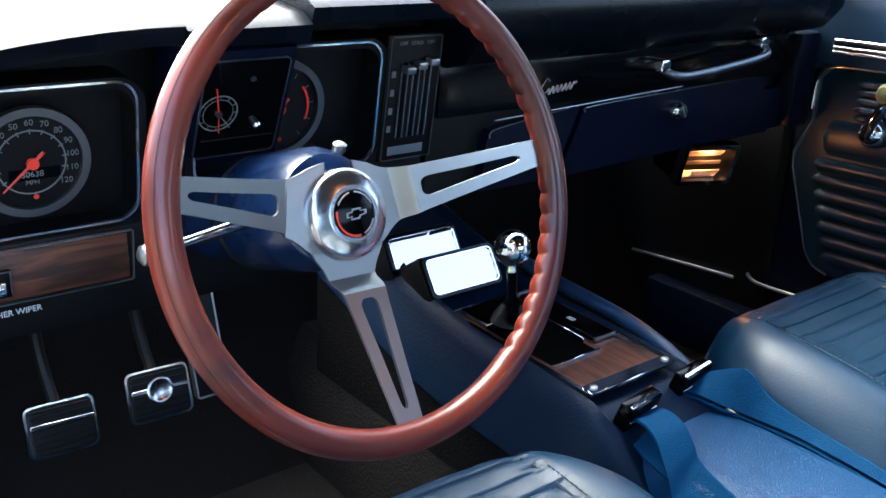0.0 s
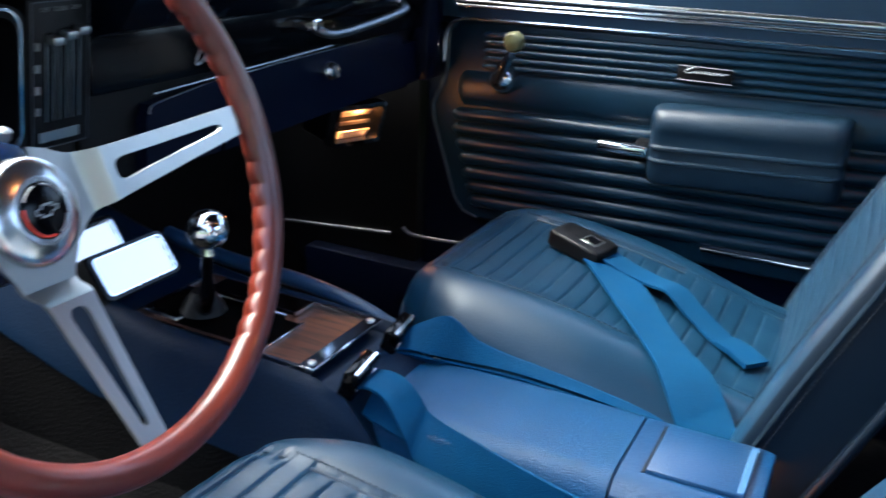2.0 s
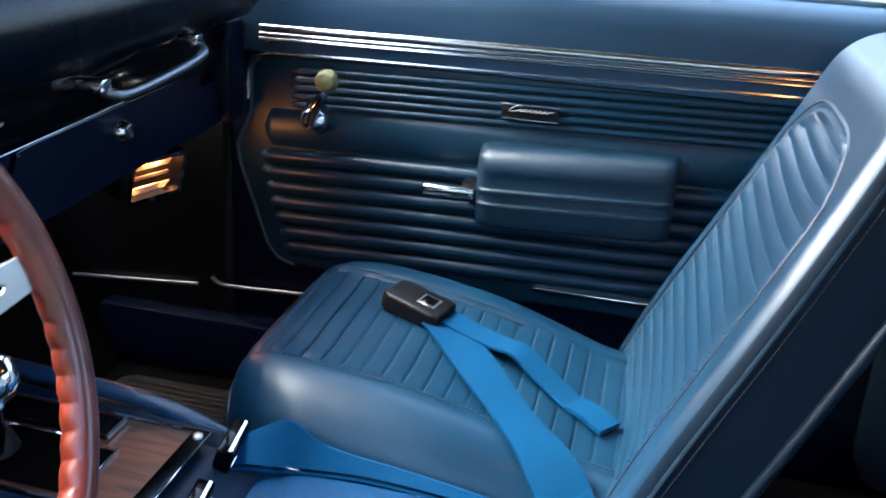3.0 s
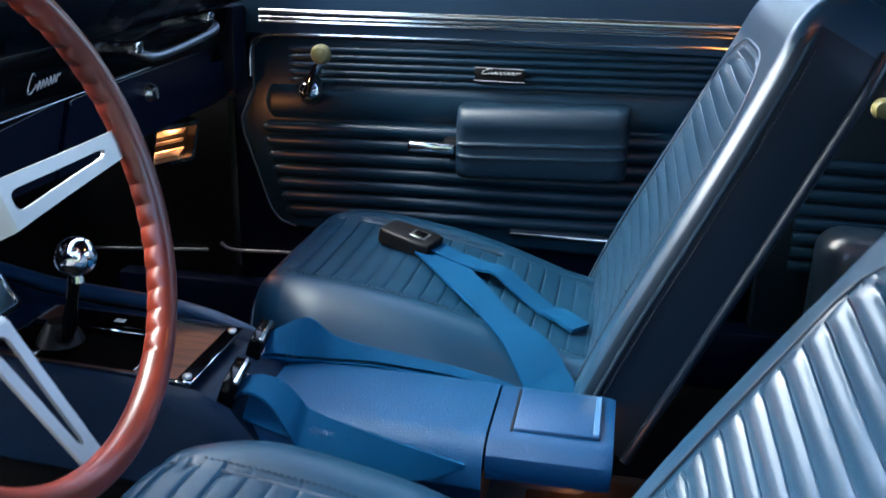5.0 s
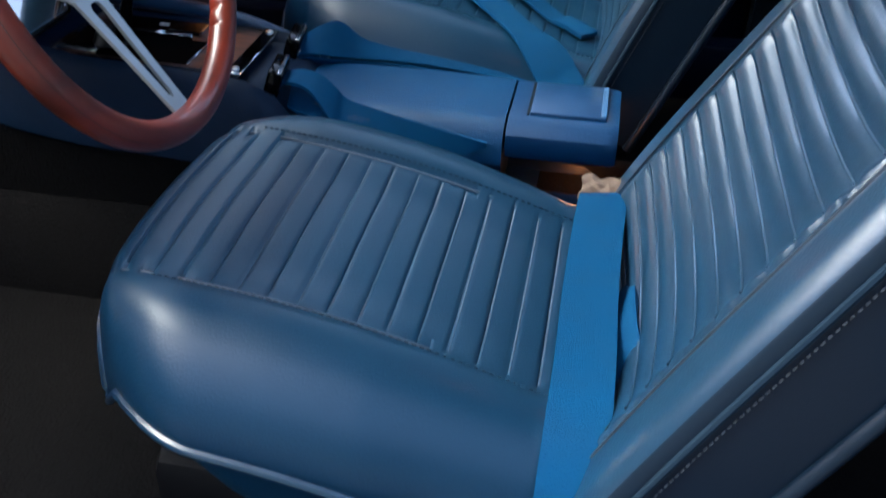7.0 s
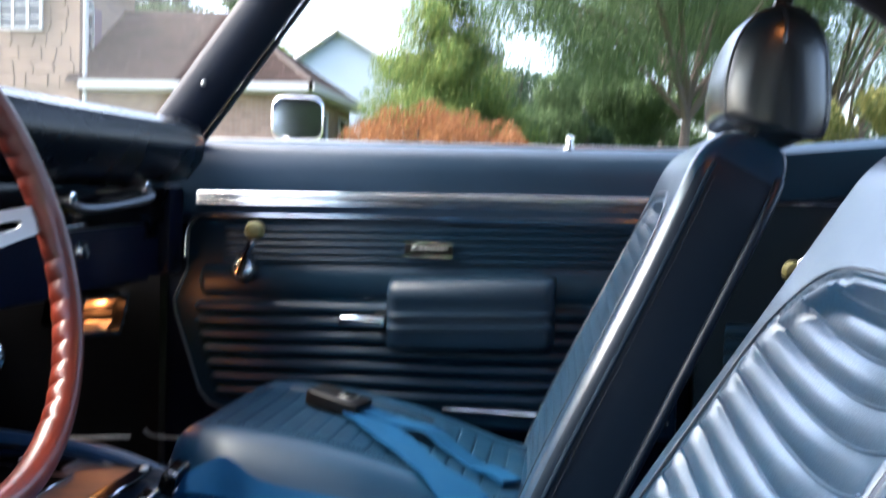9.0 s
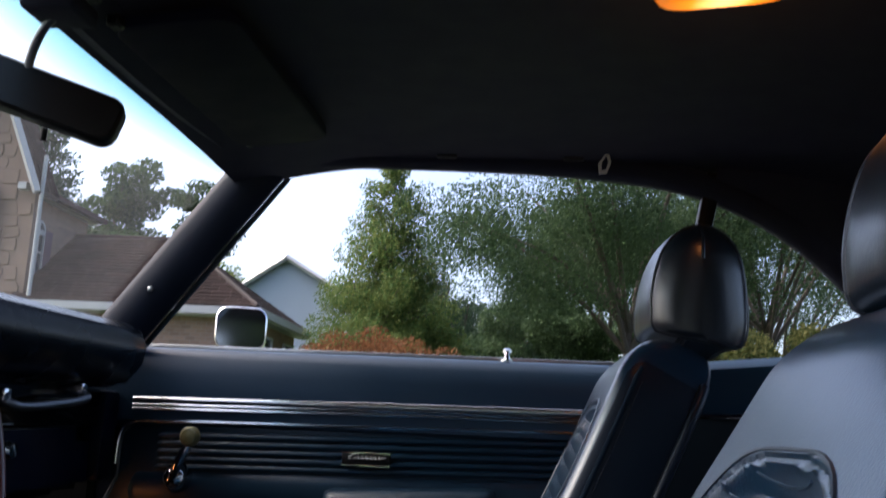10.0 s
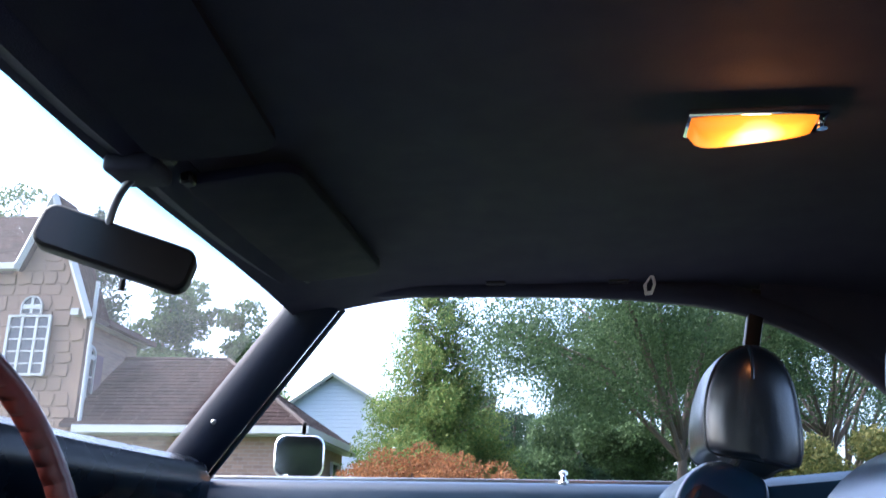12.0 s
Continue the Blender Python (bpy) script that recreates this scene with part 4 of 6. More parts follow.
    bar = [(-0.0095, -0.0022), (-0.0045, -0.0022), (-0.0052, -0.0045), (0.0030, -0.0045), (0.0042, -0.0022), (0.0100, -0.0012), (0.0108, 0.0022), (0.0048, 0.0022), (0.0056, 0.0045), (-0.0028, 0.0045), (-0.0040, 0.0022), (-0.0088, 0.0018)]
    part("emblem", frame_ring(bar, [(x * 0.82, y * 0.70) for x, y in bar], 0.0009, hub @ pose(0, 0, 0.0308)), BRUSHED, h, "silver outlined emblem")


steering_wheel()


def steering_column():
    ax = -WN
    o = WC + WN * -0.072
    c = thing("steering_column", o + ax * 0.3, "glossy dark blue painted steering column", "steering column")
    mm = axes(o, WX, WY)
    part("column_bowl", lathe([(0.050, -0.115), (0.053, -0.11), (0.053, -0.03), (0.046, -0.010), (0.034, -0.004)], mm, 40), PAINT_BRIGHT, c)
    part("column_tube", lathe([(0.045, -0.42), (0.045, -0.118)], mm, 36), PAINT_BRIGHT, c)
    part("collar", lathe([(0.051, -0.122), (0.053, -0.120), (0.053, -0.116), (0.051, -0.1145)], mm, 36), BLACK, c)
    lev = part("turn_lever", tube([mm @ Vector((-0.050, 0.0, -0.06)), mm @ Vector((-0.09, -0.004, -0.055)), mm @ Vector((-0.135, -0.008, -0.048))], [0.0065, 0.0055, 0.005], 12), CHROME, c, "chrome turn signal lever")
    part("lever_knob", lathe([(0.004, -0.011), (0.008, -0.008), (0.0095, 0.0), (0.008, 0.008), (0.003, 0.011)], mm @ pose(-0.142, -0.009, -0.047, 0, 90, 0), 20), BRUSHED, c)
    part("hazard_knob", lathe([(0.004, 0), (0.004, 0.010), (0.006, 0.012), (0.006, 0.018), (0.003, 0.020)], mm @ pose(0.030, 0.036, -0.034, -58, 0, 0), 14), BRUSHED, c)
    part("ignition", lathe([(0.014, 0), (0.014, 0.012), (0.012, 0.014), (0.001, 0.014)], mm @ pose(0.056, -0.01, -0.05, 0, 90, 0), 20), BLACK_GLOSS, c)


steering_column()


# ---- pedals ----
def pedal(name, y0, y1, z0, z1, label, dot=False):
    p = thing(name, (-0.40, (y0 + y1) / 2, z0), label, "pedal")
    cy, cz, w, h = (y0 + y1) / 2, (z0 + z1) / 2, y1 - y0, z1 - z0
    m = axes((-0.42, cy, cz), (0, 1, -0.03), (-0.35, 0, 1))
    part("pad", plate(rounded(w, h * 1.05, 0.008), 0.012, m, 0.003), BLACK, p)
    part("pad_rim", frame_ring(rounded(w + 0.004, h * 1.05 + 0.004, 0.009), rounded(w - 0.002, h * 1.05 - 0.002, 0.007), 0.011, m), CHROME, p, "bright trim")
    for k in range(7):
        z = -h * 0.42 + h * 0.84 * k / 6
        part("rib", block(-w * 0.44, w * 0.44, z - 0.0015, z + 0.0015, 0.012, 0.0145, 0, 1, m), BLACK, p)
    part("trim_bar", block(-w * 0.47, w * 0.47, h * 0.06, h * 0.16, 0.0135, 0.0165, 0.001, 1, m), CHROME, p)
    if dot:
        part("disc_emblem", lathe([(0.0165, 0.013), (0.0165, 0.0168), (0.0155, 0.0175), (0.013, 0.0175), (0.012, 0.0168), (0.001, 0.0168)], m @ pose(0, h * 0.08, 0), 28), SPUN, p, "flat pale disc emblem")
    part("arm", tube(smooth_path([m @ Vector((0, h * 0.3, 0)), (-0.46, cy - 0.004, z1 + 0.06), (-0.47, cy - 0.006, 0.66)], 5), 0.007, 8), BLACK, p)


pedal("clutch_pedal", -0.534, -0.459, 0.422, 0.476, "black rubber clutch pedal with bright metal trim")
pedal("brake_pedal", -0.418, -0.343, 0.428, 0.484, "black rubber brake pedal with a chrome disc emblem", True)
acc = thing("accelerator_pedal", (-0.42, -0.303, 0.41), "long black accelerator pedal with bright edging", "pedal")
am = axes((-0.44, -0.310, 0.497), (0, 1, 0), (-0.3, 0, 1))
part("pad", plate(rounded(0.040, 0.135, 0.004), 0.010, am, 0.002), BLACK, acc)
part("pad_rim", frame_ring(rounded(0.043, 0.138, 0.005), rounded(0.038, 0.133, 0.003), 0.0105, am), BRUSHED, acc)
part("pad_line", block(-0.001, 0.001, -0.06, 0.06, 0.010, 0.0115, 0, 1, am), BRUSHED, acc)


# ---- front seats ----
PITCH = 0.0245


def bucket_seat(yc, dx, lean, label, reach=0.045, bow=0.020, tuck=0.22, crest=0.83, nod=(0.0, 0.0), hook=0.05, dish=0.013):
    s = thing("bucket_seat", (0.22 + dx, yc, 0.25), label, "car seat", "front bucket seats")
    x0, ln, hw, pw = dx - reach, 0.430 + reach, 0.228, 0.122

    def half(u):
        return hw * (1 - tuck * max(0.0, 1 - u / 0.24) ** 2.2) - 0.02 * max(0.0, (u - 0.55) / 0.45)

    def top(u, y):
        """Height of the cushion at u along it and y from its middle."""
        h = half(u)
        x = x0 + bow * (abs(y) / hw) ** 2.4 * (1 - u) ** 3 + u * ln
        w = max(0.0, (u * ln - reach) / 0.430)
        z = 0.556 - 0.084 * w + 0.014 * math.sin(math.pi * min(1, w * 1.2)) - 0.006 * max(0.0, 1 - u * ln / reach)
        side, front = h - abs(y), u * ln
        z -= 0.72 * roll(side, 0.100) + 0.9 * roll(front, 0.026)
        out = abs(y) - pw
        if out > 0:
            z += 0.010 * math.sin(math.pi * min(1.0, out / max(0.02, h - pw))) ** 0.8 - 0.003 * math.exp(-(out / 0.004) ** 2)
        else:
            g = ((front - 0.028) / PITCH) % 1.0
            g = min(g, 1 - g)
            z -= 0.0022 * math.exp(-(g / 0.05) ** 2) - 0.0004 * math.sin(math.pi * g) * min(1.0, -out / 0.006)
            z -= 0.005 * min(1.0, -out / 0.045)
        return (x, yc + y, z)

    def surf(u, v):
        return top(u, -math.cos(math.pi * v) * half(u))

    def base(u, v):
        x, y, z = surf(u, v)
        return (x0 + 0.055 + (x - x0) * 0.88, yc + (y - yc) * 0.90, 0.40)
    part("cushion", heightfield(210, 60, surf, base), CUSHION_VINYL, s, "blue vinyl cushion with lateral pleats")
    for k in range(18):
        u = (0.028 + PITCH * k) / ln
        line = [top(u, y) for y in np.linspace(-pw * 0.97, pw * 0.97, 22)]
        part("welt", tube([(x + 0.0013, y, z + 0.0006) for x, y, z in line], 0.0010, 5), VINYL, s)
    for sg in (-1, 1):
        line = [top(0.02 + 0.96 * q / 60, sg * min(pw + 0.002, half(0.02 + 0.96 * q / 60) - 0.004)) for q in range(61)]
        part("seam", tube([(x, y, z + 0.0004) for x, y, z in line], 0.0013, 5), VINYL_DARK, s)
    for sg in (-1, 1):
        bm = bmesh.new()
        for q in range(60):
            u = 0.12 + 0.84 * q / 60
            ends = [Vector(top(v, sg * (pw + 0.009))) + Vector((0, 0, 0.0006)) for v in (u, u + 0.008)]
            dash = tube(ends, 0.0007, 4)
            me = bpy.data.meshes.new("dash")
            dash.to_mesh(me)
            dash.free()
            bm.from_mesh(me)
            bpy.data.meshes.remove(me)
        part("stitching", bm, DARK_THREAD, s, "dark stitching along the seam")
    edge = [surf(u, 0.0) for u in np.linspace(1, 0, 30)] + [surf(0, v) for v in np.linspace(0, 1, 24)[1:-1]] + [surf(u, 1.0) for u in np.linspace(0, 1, 30)]
    part("piping", tube([(x, y, z - 0.006) for x, y, z in edge], 0.0042, 8), VINYL, s)
    part("seat_base", block(x0 + 0.06, x0 + 0.40, yc - 0.19, yc + 0.19, 0.25, 0.41, 0.02), BLACK, s, "black seat base and runners")

    # backrest
    a = radians(lean)
    d, n = Vector((math.sin(a), 0, math.cos(a))), Vector((-math.cos(a), 0, math.sin(a)))
    B = Vector((0.392 + dx, yc, 0.432))
    L = 0.578

    def bhalf(w):
        h = 0.232 - 0.050 * w ** 1.5
        return h * (1 - max(0.0, (w - 0.82) / 0.18) ** 2.6 * 0.36)

    def pleat_edge(u):
        return 0.178 - 0.034 * u

    def face(u, y, extra=0.0):
        h = bhalf(u)
        f = 0.034 + hook * max(0.0, u - 0.35) ** 2 - 0.022 * (1 - u) ** 4
        q = pleat_edge(u)
        crown = crest - 0.10 * (abs(y) / q) ** 4
        inner = min(q - abs(y), (crown - u) * L)
        if inner > 0:
            k = min(1.0, inner / 0.014)
            f -= 0.0025 * k + dish * k * (1 - (y / q) ** 2)
            g = (u * L / PITCH - 0.65 * (y / q) ** 2) % 1.0
            f += k * 0.0033 * abs(math.sin(math.pi * g)) ** 0.7
        elif inner > -0.006:
            f -= 0.0025
        f -= roll(h - abs(y), 0.021) + 0.75 * roll((1 - u) * L, 0.08)
        p = B + d * (u * L) + n * (f + extra)
        return Vector((p.x, yc + y, p.z))

    def front(u, v):
        return face(u, -math.cos(math.pi * v) * bhalf(u))

    def back(u, v):
        q = front(u, v)
        h = bhalf(u)
        y = q.y - yc
        t = 0.086 - 0.030 * u - 0.3 * roll(h - abs(y), 0.03) - 0.35 * roll((1 - u) * L, 0.03)
        p = B + d * (u * L) - n * t
        return Vector((p.x, yc + y * 0.99, p.z))
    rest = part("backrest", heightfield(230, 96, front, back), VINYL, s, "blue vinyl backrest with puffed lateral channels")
    # side and rear faces get the darker vinyl: shade put into the colour
    rest.data.materials.append(VINYL_SHADED)
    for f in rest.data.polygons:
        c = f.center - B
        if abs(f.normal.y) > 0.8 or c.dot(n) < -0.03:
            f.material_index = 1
    for k in range(0, 24):
        line = []
        for y in np.linspace(-1, 1, 31):
            u = (k + 0.65 * y * y) * PITCH / L
            yy = y * pleat_edge(u) * 0.97
            if u < crest - 0.005 - 0.10 * abs(y) ** 4 and u > 0.02:
                line.append(face(u, yy, 0.0008))
        if len(line) > 6:
            part("welt", tube(line, 0.0012, 5), VINYL, s)
    rim = [face(u, -pleat_edge(u) - 0.008) for u in np.linspace(0.05, crest - 0.13, 26)]
    top_arc = [face(crest + 0.005 - 0.10 * abs(y) ** 4 + 0.012, y * (pleat_edge(0.8) + 0.006)) for y in np.linspace(-1, 1, 21)]
    part("seam", tube(rim + top_arc + [face(u, pleat_edge(u) + 0.008) for u in np.linspace(crest - 0.13, 0.05, 26)], 0.0016, 5), VINYL_DARK, s)
    for sg, v in ((-1, 0.0), (1, 1.0)):
        line = [front(u, v) for u in np.linspace(0.0, 0.90, 44)]
        part("piping", tube([(p.x, p.y + sg * 0.001, p.z) for p in line], 0.0030, 8), DARK_THREAD, s)
        bm = bmesh.new()
        for k in range(86):
            u = 0.02 + 0.86 * k / 86
            p0, p1 = front(u, v), front(u + 0.0055, v)
            off = Vector((0, sg * 0.0015, 0)) - n * 0.008
            t = tube([p0 + off, p1 + off], 0.0010, 4)
            me = bpy.data.meshes.new("tmp")
            t.to_mesh(me)
            t.free()
            bm.from_mesh(me)
            bpy.data.meshes.remove(me)
        part("stitching", bm, THREAD, s)
        line2 = [back(u, v) for u in np.linspace(0.0, 0.93, 40)]
        part("shell_edge", tube([(p.x, p.y + sg * 0.001, p.z) for p in line2], 0.0065, 10), VINYL_SHADED, s, "moulded edge of the seat back shell")

    # headrest: side outline run across, shrinking to rounded ends
    hc = B + d * (L + 0.062) + Vector((nod[0], 0, nod[1]))
    prof = [(-0.044, -0.040), (0.0, -0.047), (0.050, -0.056), (0.062, -0.046), (0.066, -0.020), (0.064, 0.014), (0.060, 0.050), (0.049, 0.080), (0.029, 0.099), (0.004, 0.105), (-0.021, 0.097), (-0.041, 0.077), (-0.053, 0.049), (-0.060, 0.014), (-0.061, -0.012), (-0.058, -0.032)]
    loop = [Vector((x, 0, z)) for x, z in prof]
    fine = []
    for i, p1 in enumerate(loop):
        p0, p2, p3 = loop[i - 1], loop[(i + 1) % len(loop)], loop[(i + 2) % len(loop)]
        for w in (0.0, 0.34, 0.67):
            q = 0.5 * (2 * p1 + (p2 - p0) * w + (2 * p0 - 5 * p1 + 4 * p2 - p3) * w * w + (3 * p1 - p0 - 3 * p2 + p3) * w ** 3)
            fine.append((q.x, q.z))
    prof = fine
    rings = []
    for k in range(33):
        q = -1 + 2 * k / 32
        q = math.sin(q * math.pi / 2)
        sc = max(0.10, (1 - abs(q) ** 7) ** 0.46)
        lift = -0.010 * abs(q) ** 3
        rings.append([(hc.x + x * sc + 0.004 * abs(q), yc + 0.118 * q, hc.z + 0.002 + (z + 0.02) * (0.60 + 0.40 * sc) - 0.02 + lift) for x, z in prof])
    hr = part("headrest", loft(rings), HEAD_VINYL, s, "dark blue padded headrest with raised seams")
    for i in (27, 6):
        part("seam", tube([r[i] for r in rings], 0.0026, 6), VINYL_DARK, hr)
    for sg in (8, 24):
        ring = rings[sg]
        part("seam", tube([(x, y, z) for x, y, z in ring], 0.0024, 6, True), VINYL_DARK, hr)
    for sg in (-1, 1):
        part("headrest_post", tube([B + d * (L - 0.06) + Vector((0, sg * 0.05, 0)), Vector((hc.x, yc + sg * 0.05, hc.z - 0.03))], 0.006, 10), CHROME, s)
    return s


HEAD_VINYL = mat("headrest_vinyl", (0.0030, 0.0090, 0.0170), 0.33, vary=0.2, scale=8, bump=0.14, bscale=400, spec=0.6, crease=0.015, coat=0.4, coat_rough=0.20)
THREAD = mat("grey_thread", (0.012, 0.018, 0.026), 0.7, vary=0.1)
bucket_seat(-0.345, 0.030, 33, "blue pleated vinyl driver's bucket seat with headrest", 0.015, 0.058, 0.27, 0.735, (-0.022, -0.014), 0.03, 0.022)
bucket_seat(0.362, -0.008, 28, "blue pleated vinyl passenger bucket seat with a belt on it", crest=0.80)


# ---- floor mat ----
RUBBER = mat("dark_rubber_mat", (0.030, 0.024, 0.020), 0.55, vary=0.3, scale=30, bump=0.4, bscale=200, spec=0.4)


def floor_mat():
    """Ribbed rubber mat in the passenger footwell, its toe end raised on the toe board."""
    f = thing("floor_mat", (-0.22, 0.40, 0.25), "dark ribbed rubber mat on the passenger floor", "floor mat")
    part("sheet", plate(rounded(0.46, 0.40, 0.03), 0.006, pose(-0.20, 0.40, 0.2505), 0.002), RUBBER, f)
    for k in range(26):
        y = 0.222 + 0.0142 * k
        part("rib", block(-0.41, 0.01, y - 0.0035, y + 0.0035, 0.256, 0.2605, 0.001, 1), RUBBER, f)


floor_mat()


# ---- back seat ----
def back_seat():
    s = thing("back_seat", (1.2, 0.0, 0.25), "blue vinyl back seat, its shadow put into the darker colour", "car seat")
    # darker vinyl than the front seats carries the shadow at the back
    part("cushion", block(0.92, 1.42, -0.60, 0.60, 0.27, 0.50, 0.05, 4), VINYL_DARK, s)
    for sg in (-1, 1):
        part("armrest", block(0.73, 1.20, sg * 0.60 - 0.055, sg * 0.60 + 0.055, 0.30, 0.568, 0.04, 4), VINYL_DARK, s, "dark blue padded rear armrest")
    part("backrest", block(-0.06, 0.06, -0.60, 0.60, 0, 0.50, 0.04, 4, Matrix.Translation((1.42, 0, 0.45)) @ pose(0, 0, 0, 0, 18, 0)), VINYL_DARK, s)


back_seat()


# ---- centre console ----
def console():
    c = thing("centre_console", (0.05, 0.015, 0.25), "blue moulded centre console with walnut plate and gauge pods", "centre console")
    # lower body: cross-sections along x (x, half width top, half width bottom, top height)
    secs = [(-0.50, 0.078, 0.12, 0.62), (-0.40, 0.080, 0.12, 0.588), (-0.28, 0.083, 0.12, 0.552), (-0.20, 0.086, 0.12, 0.540), (-0.10, 0.087, 0.12, 0.536),
            (0.0, 0.087, 0.12, 0.529), (0.035, 0.086, 0.12, 0.512), (0.07, 0.078, 0.11, 0.46), (0.12, 0.060, 0.09, 0.42), (0.40, 0.045, 0.07, 0.40), (0.43, 0.04, 0.06, 0.38)]
    rings = []
    for x, wt, wb, zt in secs:
        yc = 0.012
        rings.append([(x, yc - wb * 0.99, zt - 0.090), (x, yc - wb * 0.96, zt - 0.074), (x, yc - wt - 0.016, zt - 0.040), (x, yc - wt - 0.009, zt - 0.016), (x, yc - wt - 0.004, zt - 0.004), (x, yc - wt + 0.002, zt + 0.004), (x, yc - wt + 0.009, zt + 0.007), (x, yc - wt + 0.020, zt - 0.004),
                      (x, yc + wt - 0.020, zt - 0.004), (x, yc + wt - 0.008, zt + 0.007), (x, yc + wt, zt + 0.003), (x, yc + wt + 0.008, zt - 0.018), (x, yc + wb * 0.96, zt - 0.10), (x, yc + wb * 0.98, zt - 0.115)])
    part("body", loft(rings), CONSOLE_BLUE, c, "dark blue grained console body")
    foot = [[(x, 0.012 - wb, 0.25), (x, 0.012 - wb * 0.955, zt - 0.085), (x, 0.012 + wb * 0.955, zt - 0.085), (x, 0.012 + wb, 0.25)] for x, wt, wb, zt in secs[:8]]
    part("carpeted_base", loft(foot), CARPET, c, "black carpet round the foot of the console")
    for sg in (1,):
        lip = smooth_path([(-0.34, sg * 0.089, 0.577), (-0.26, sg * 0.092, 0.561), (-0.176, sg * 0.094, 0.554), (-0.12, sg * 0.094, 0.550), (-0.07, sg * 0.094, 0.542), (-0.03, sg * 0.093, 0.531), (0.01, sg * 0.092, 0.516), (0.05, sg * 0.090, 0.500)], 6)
        part("side_lip", tube([(x, y + 0.012, z) for x, y, z in lip], 0.0095, 12), LIP_LIT, c, "rounded blue lip along the console edge, coloured brighter for the light on it")
    # walnut plate with bright edge and the shifter opening
    slope = pose(0, 0, 0, 0, 1.5, 0)
    top = Matrix.Translation((-0.130, 0.009, 0.5385)) @ slope
    wp = part("walnut_plate", block(-0.118, 0.118, -0.068, 0.068, 0.0, 0.004, 0.001, 1, top), WALNUT_X, c, "walnut veneer console plate")
    part("plate_rim", frame_ring(rounded(0.242, 0.142, 0.006), rounded(0.236, 0.136, 0.004), 0.006, top), CHROME, wp)
    end = part("end_strip", block(0.105, 0.124, -0.071, 0.071, 0.004, 0.007, 0.001, 1, top), CHROME, wp, "bright end strip with two screws")
    for y in (-0.060, 0.060):
        part("screw", lathe([(0.005, 0.007), (0.005, 0.0085), (0.002, 0.0095)], top @ pose(0.114, y, 0), 14), BRUSHED, end)
    # flat black sheets stand in for the shade down the opening and slot
    part("shifter_opening", block(-0.112, 0.054, -0.060, 0.013, 0.004, 0.0046, 0, 1, top), VOID, wp, "flat black sheet for the shade in the shifter opening")
    part("opening_edge", block(0.053, 0.0555, -0.062, 0.015, 0.004, 0.0075, 0.0006, 1, top), CHROME, wp, "bright rear edge of the shifter opening")
    part("opening_wall", block(-0.112, 0.030, 0.0125, 0.0150, 0.004, 0.0115, 0.001, 1, top), CHROME, wp, "chrome inner wall of the opening")
    part("shift_plate", block(-0.112, -0.060, -0.062, 0.013, 0.0046, 0.0115, 0.003, 2, top), CHROME, wp, "chrome shift plate")
    part("shift_slot", block(-0.104, -0.056, -0.052, 0.004, 0.0110, 0.0122, 0.001, 1, top), VOID, wp)
    ash = part("switch_panel", block(-0.09, 0.036, 0.026, 0.060, 0.004, 0.010, 0.001, 1, top), BLACK_GLOSS, wp, "black switch panel")
    part("switch_edge", block(0.0345, 0.0375, 0.025, 0.061, 0.006, 0.011, 0, 1, top), CHROME, ash)
    for y in (0.0385, 0.0425):
        part("marking", block(-0.024, -0.012, y - 0.0012, y + 0.0012, 0.010, 0.0106, 0, 1, top), WHITE_PAINT, ash)
    # gauge pods
    for x, z, yo, tilt in ((-0.290, 0.579, -0.013, 56), (-0.362, 0.588, -0.021, 59)):
        m = Matrix.Translation((x, yo, z)) @ pose(0, 0, 0, 0, tilt, 0)
        p = part("gauge_pod", block(-0.030, 0.030, -0.060, 0.060, -0.05, 0.0, 0.006, 2, m), BLACK, c, "black gauge pod with a bright frame")
        part("pod_frame", frame_ring(rounded(0.056, 0.118, 0.008), rounded(0.046, 0.108, 0.006), 0.005, m), BLACK_GLOSS, p)
        part("pod_trim", frame_ring(rounded(0.0475, 0.1095, 0.007), rounded(0.044, 0.106, 0.006), 0.0065, m), CHROME, p, "thin bright trim")
        part("pod_lens", plate(rounded(0.044, 0.106, 0.006), 0.0015, m @ pose(0, 0, 0.003)), LENS, p, "glossy gauge lens")
    # storage box behind the plate
    box = part("storage_box", prism_x([(-0.046, 0.448), (-0.044, 0.470), (-0.038, 0.486), (-0.026, 0.495), (-0.012, 0.498), (0.092, 0.498), (0.103, 0.495), (0.110, 0.484), (0.114, 0.43)], 0.044, 0.302, 6, lambda x: (0.0, 0.002 * math.sin((x - 0.044) * 12))), CARPET_BLUE, c, "blue grained lid of the storage box")
    part("box_side", prism_x([(-0.040, 0.30), (-0.040, 0.4475), (0.108, 0.4475), (0.108, 0.30)], 0.044, 0.302), CONSOLE_BLUE, c)
    ends = []
    for x, k in ((0.305, 1.0), (0.42, 0.985), (0.430, 0.965), (0.4345, 0.93)):
        ends.append([(x, 0.030 + (y - 0.030) * k, 0.476 + (z - 0.476) * (k if z > 0.476 else 1)) for y, z in ((-0.036, 0.456), (-0.042, 0.470), (-0.040, 0.486), (-0.028, 0.4965), (-0.012, 0.4985), (0.092, 0.4985), (0.104, 0.4935), (0.108, 0.482), (0.104, 0.456))])
    end = loft(ends)
    e = part("rear_cap", end, CAP_BLUE, c, "blue moulded rear end of the console")
    part("cap_panel", block(0.329, 0.420, -0.006, 0.086, 0.496, 0.5030, 0.003, 2), CAP_BLUE, e)
    part("panel_edge", block(0.4125, 0.4195, -0.003, 0.083, 0.5022, 0.5040, 0.0008, 1), CONSOLE_PALE, e, "pale rear edge of the panel")
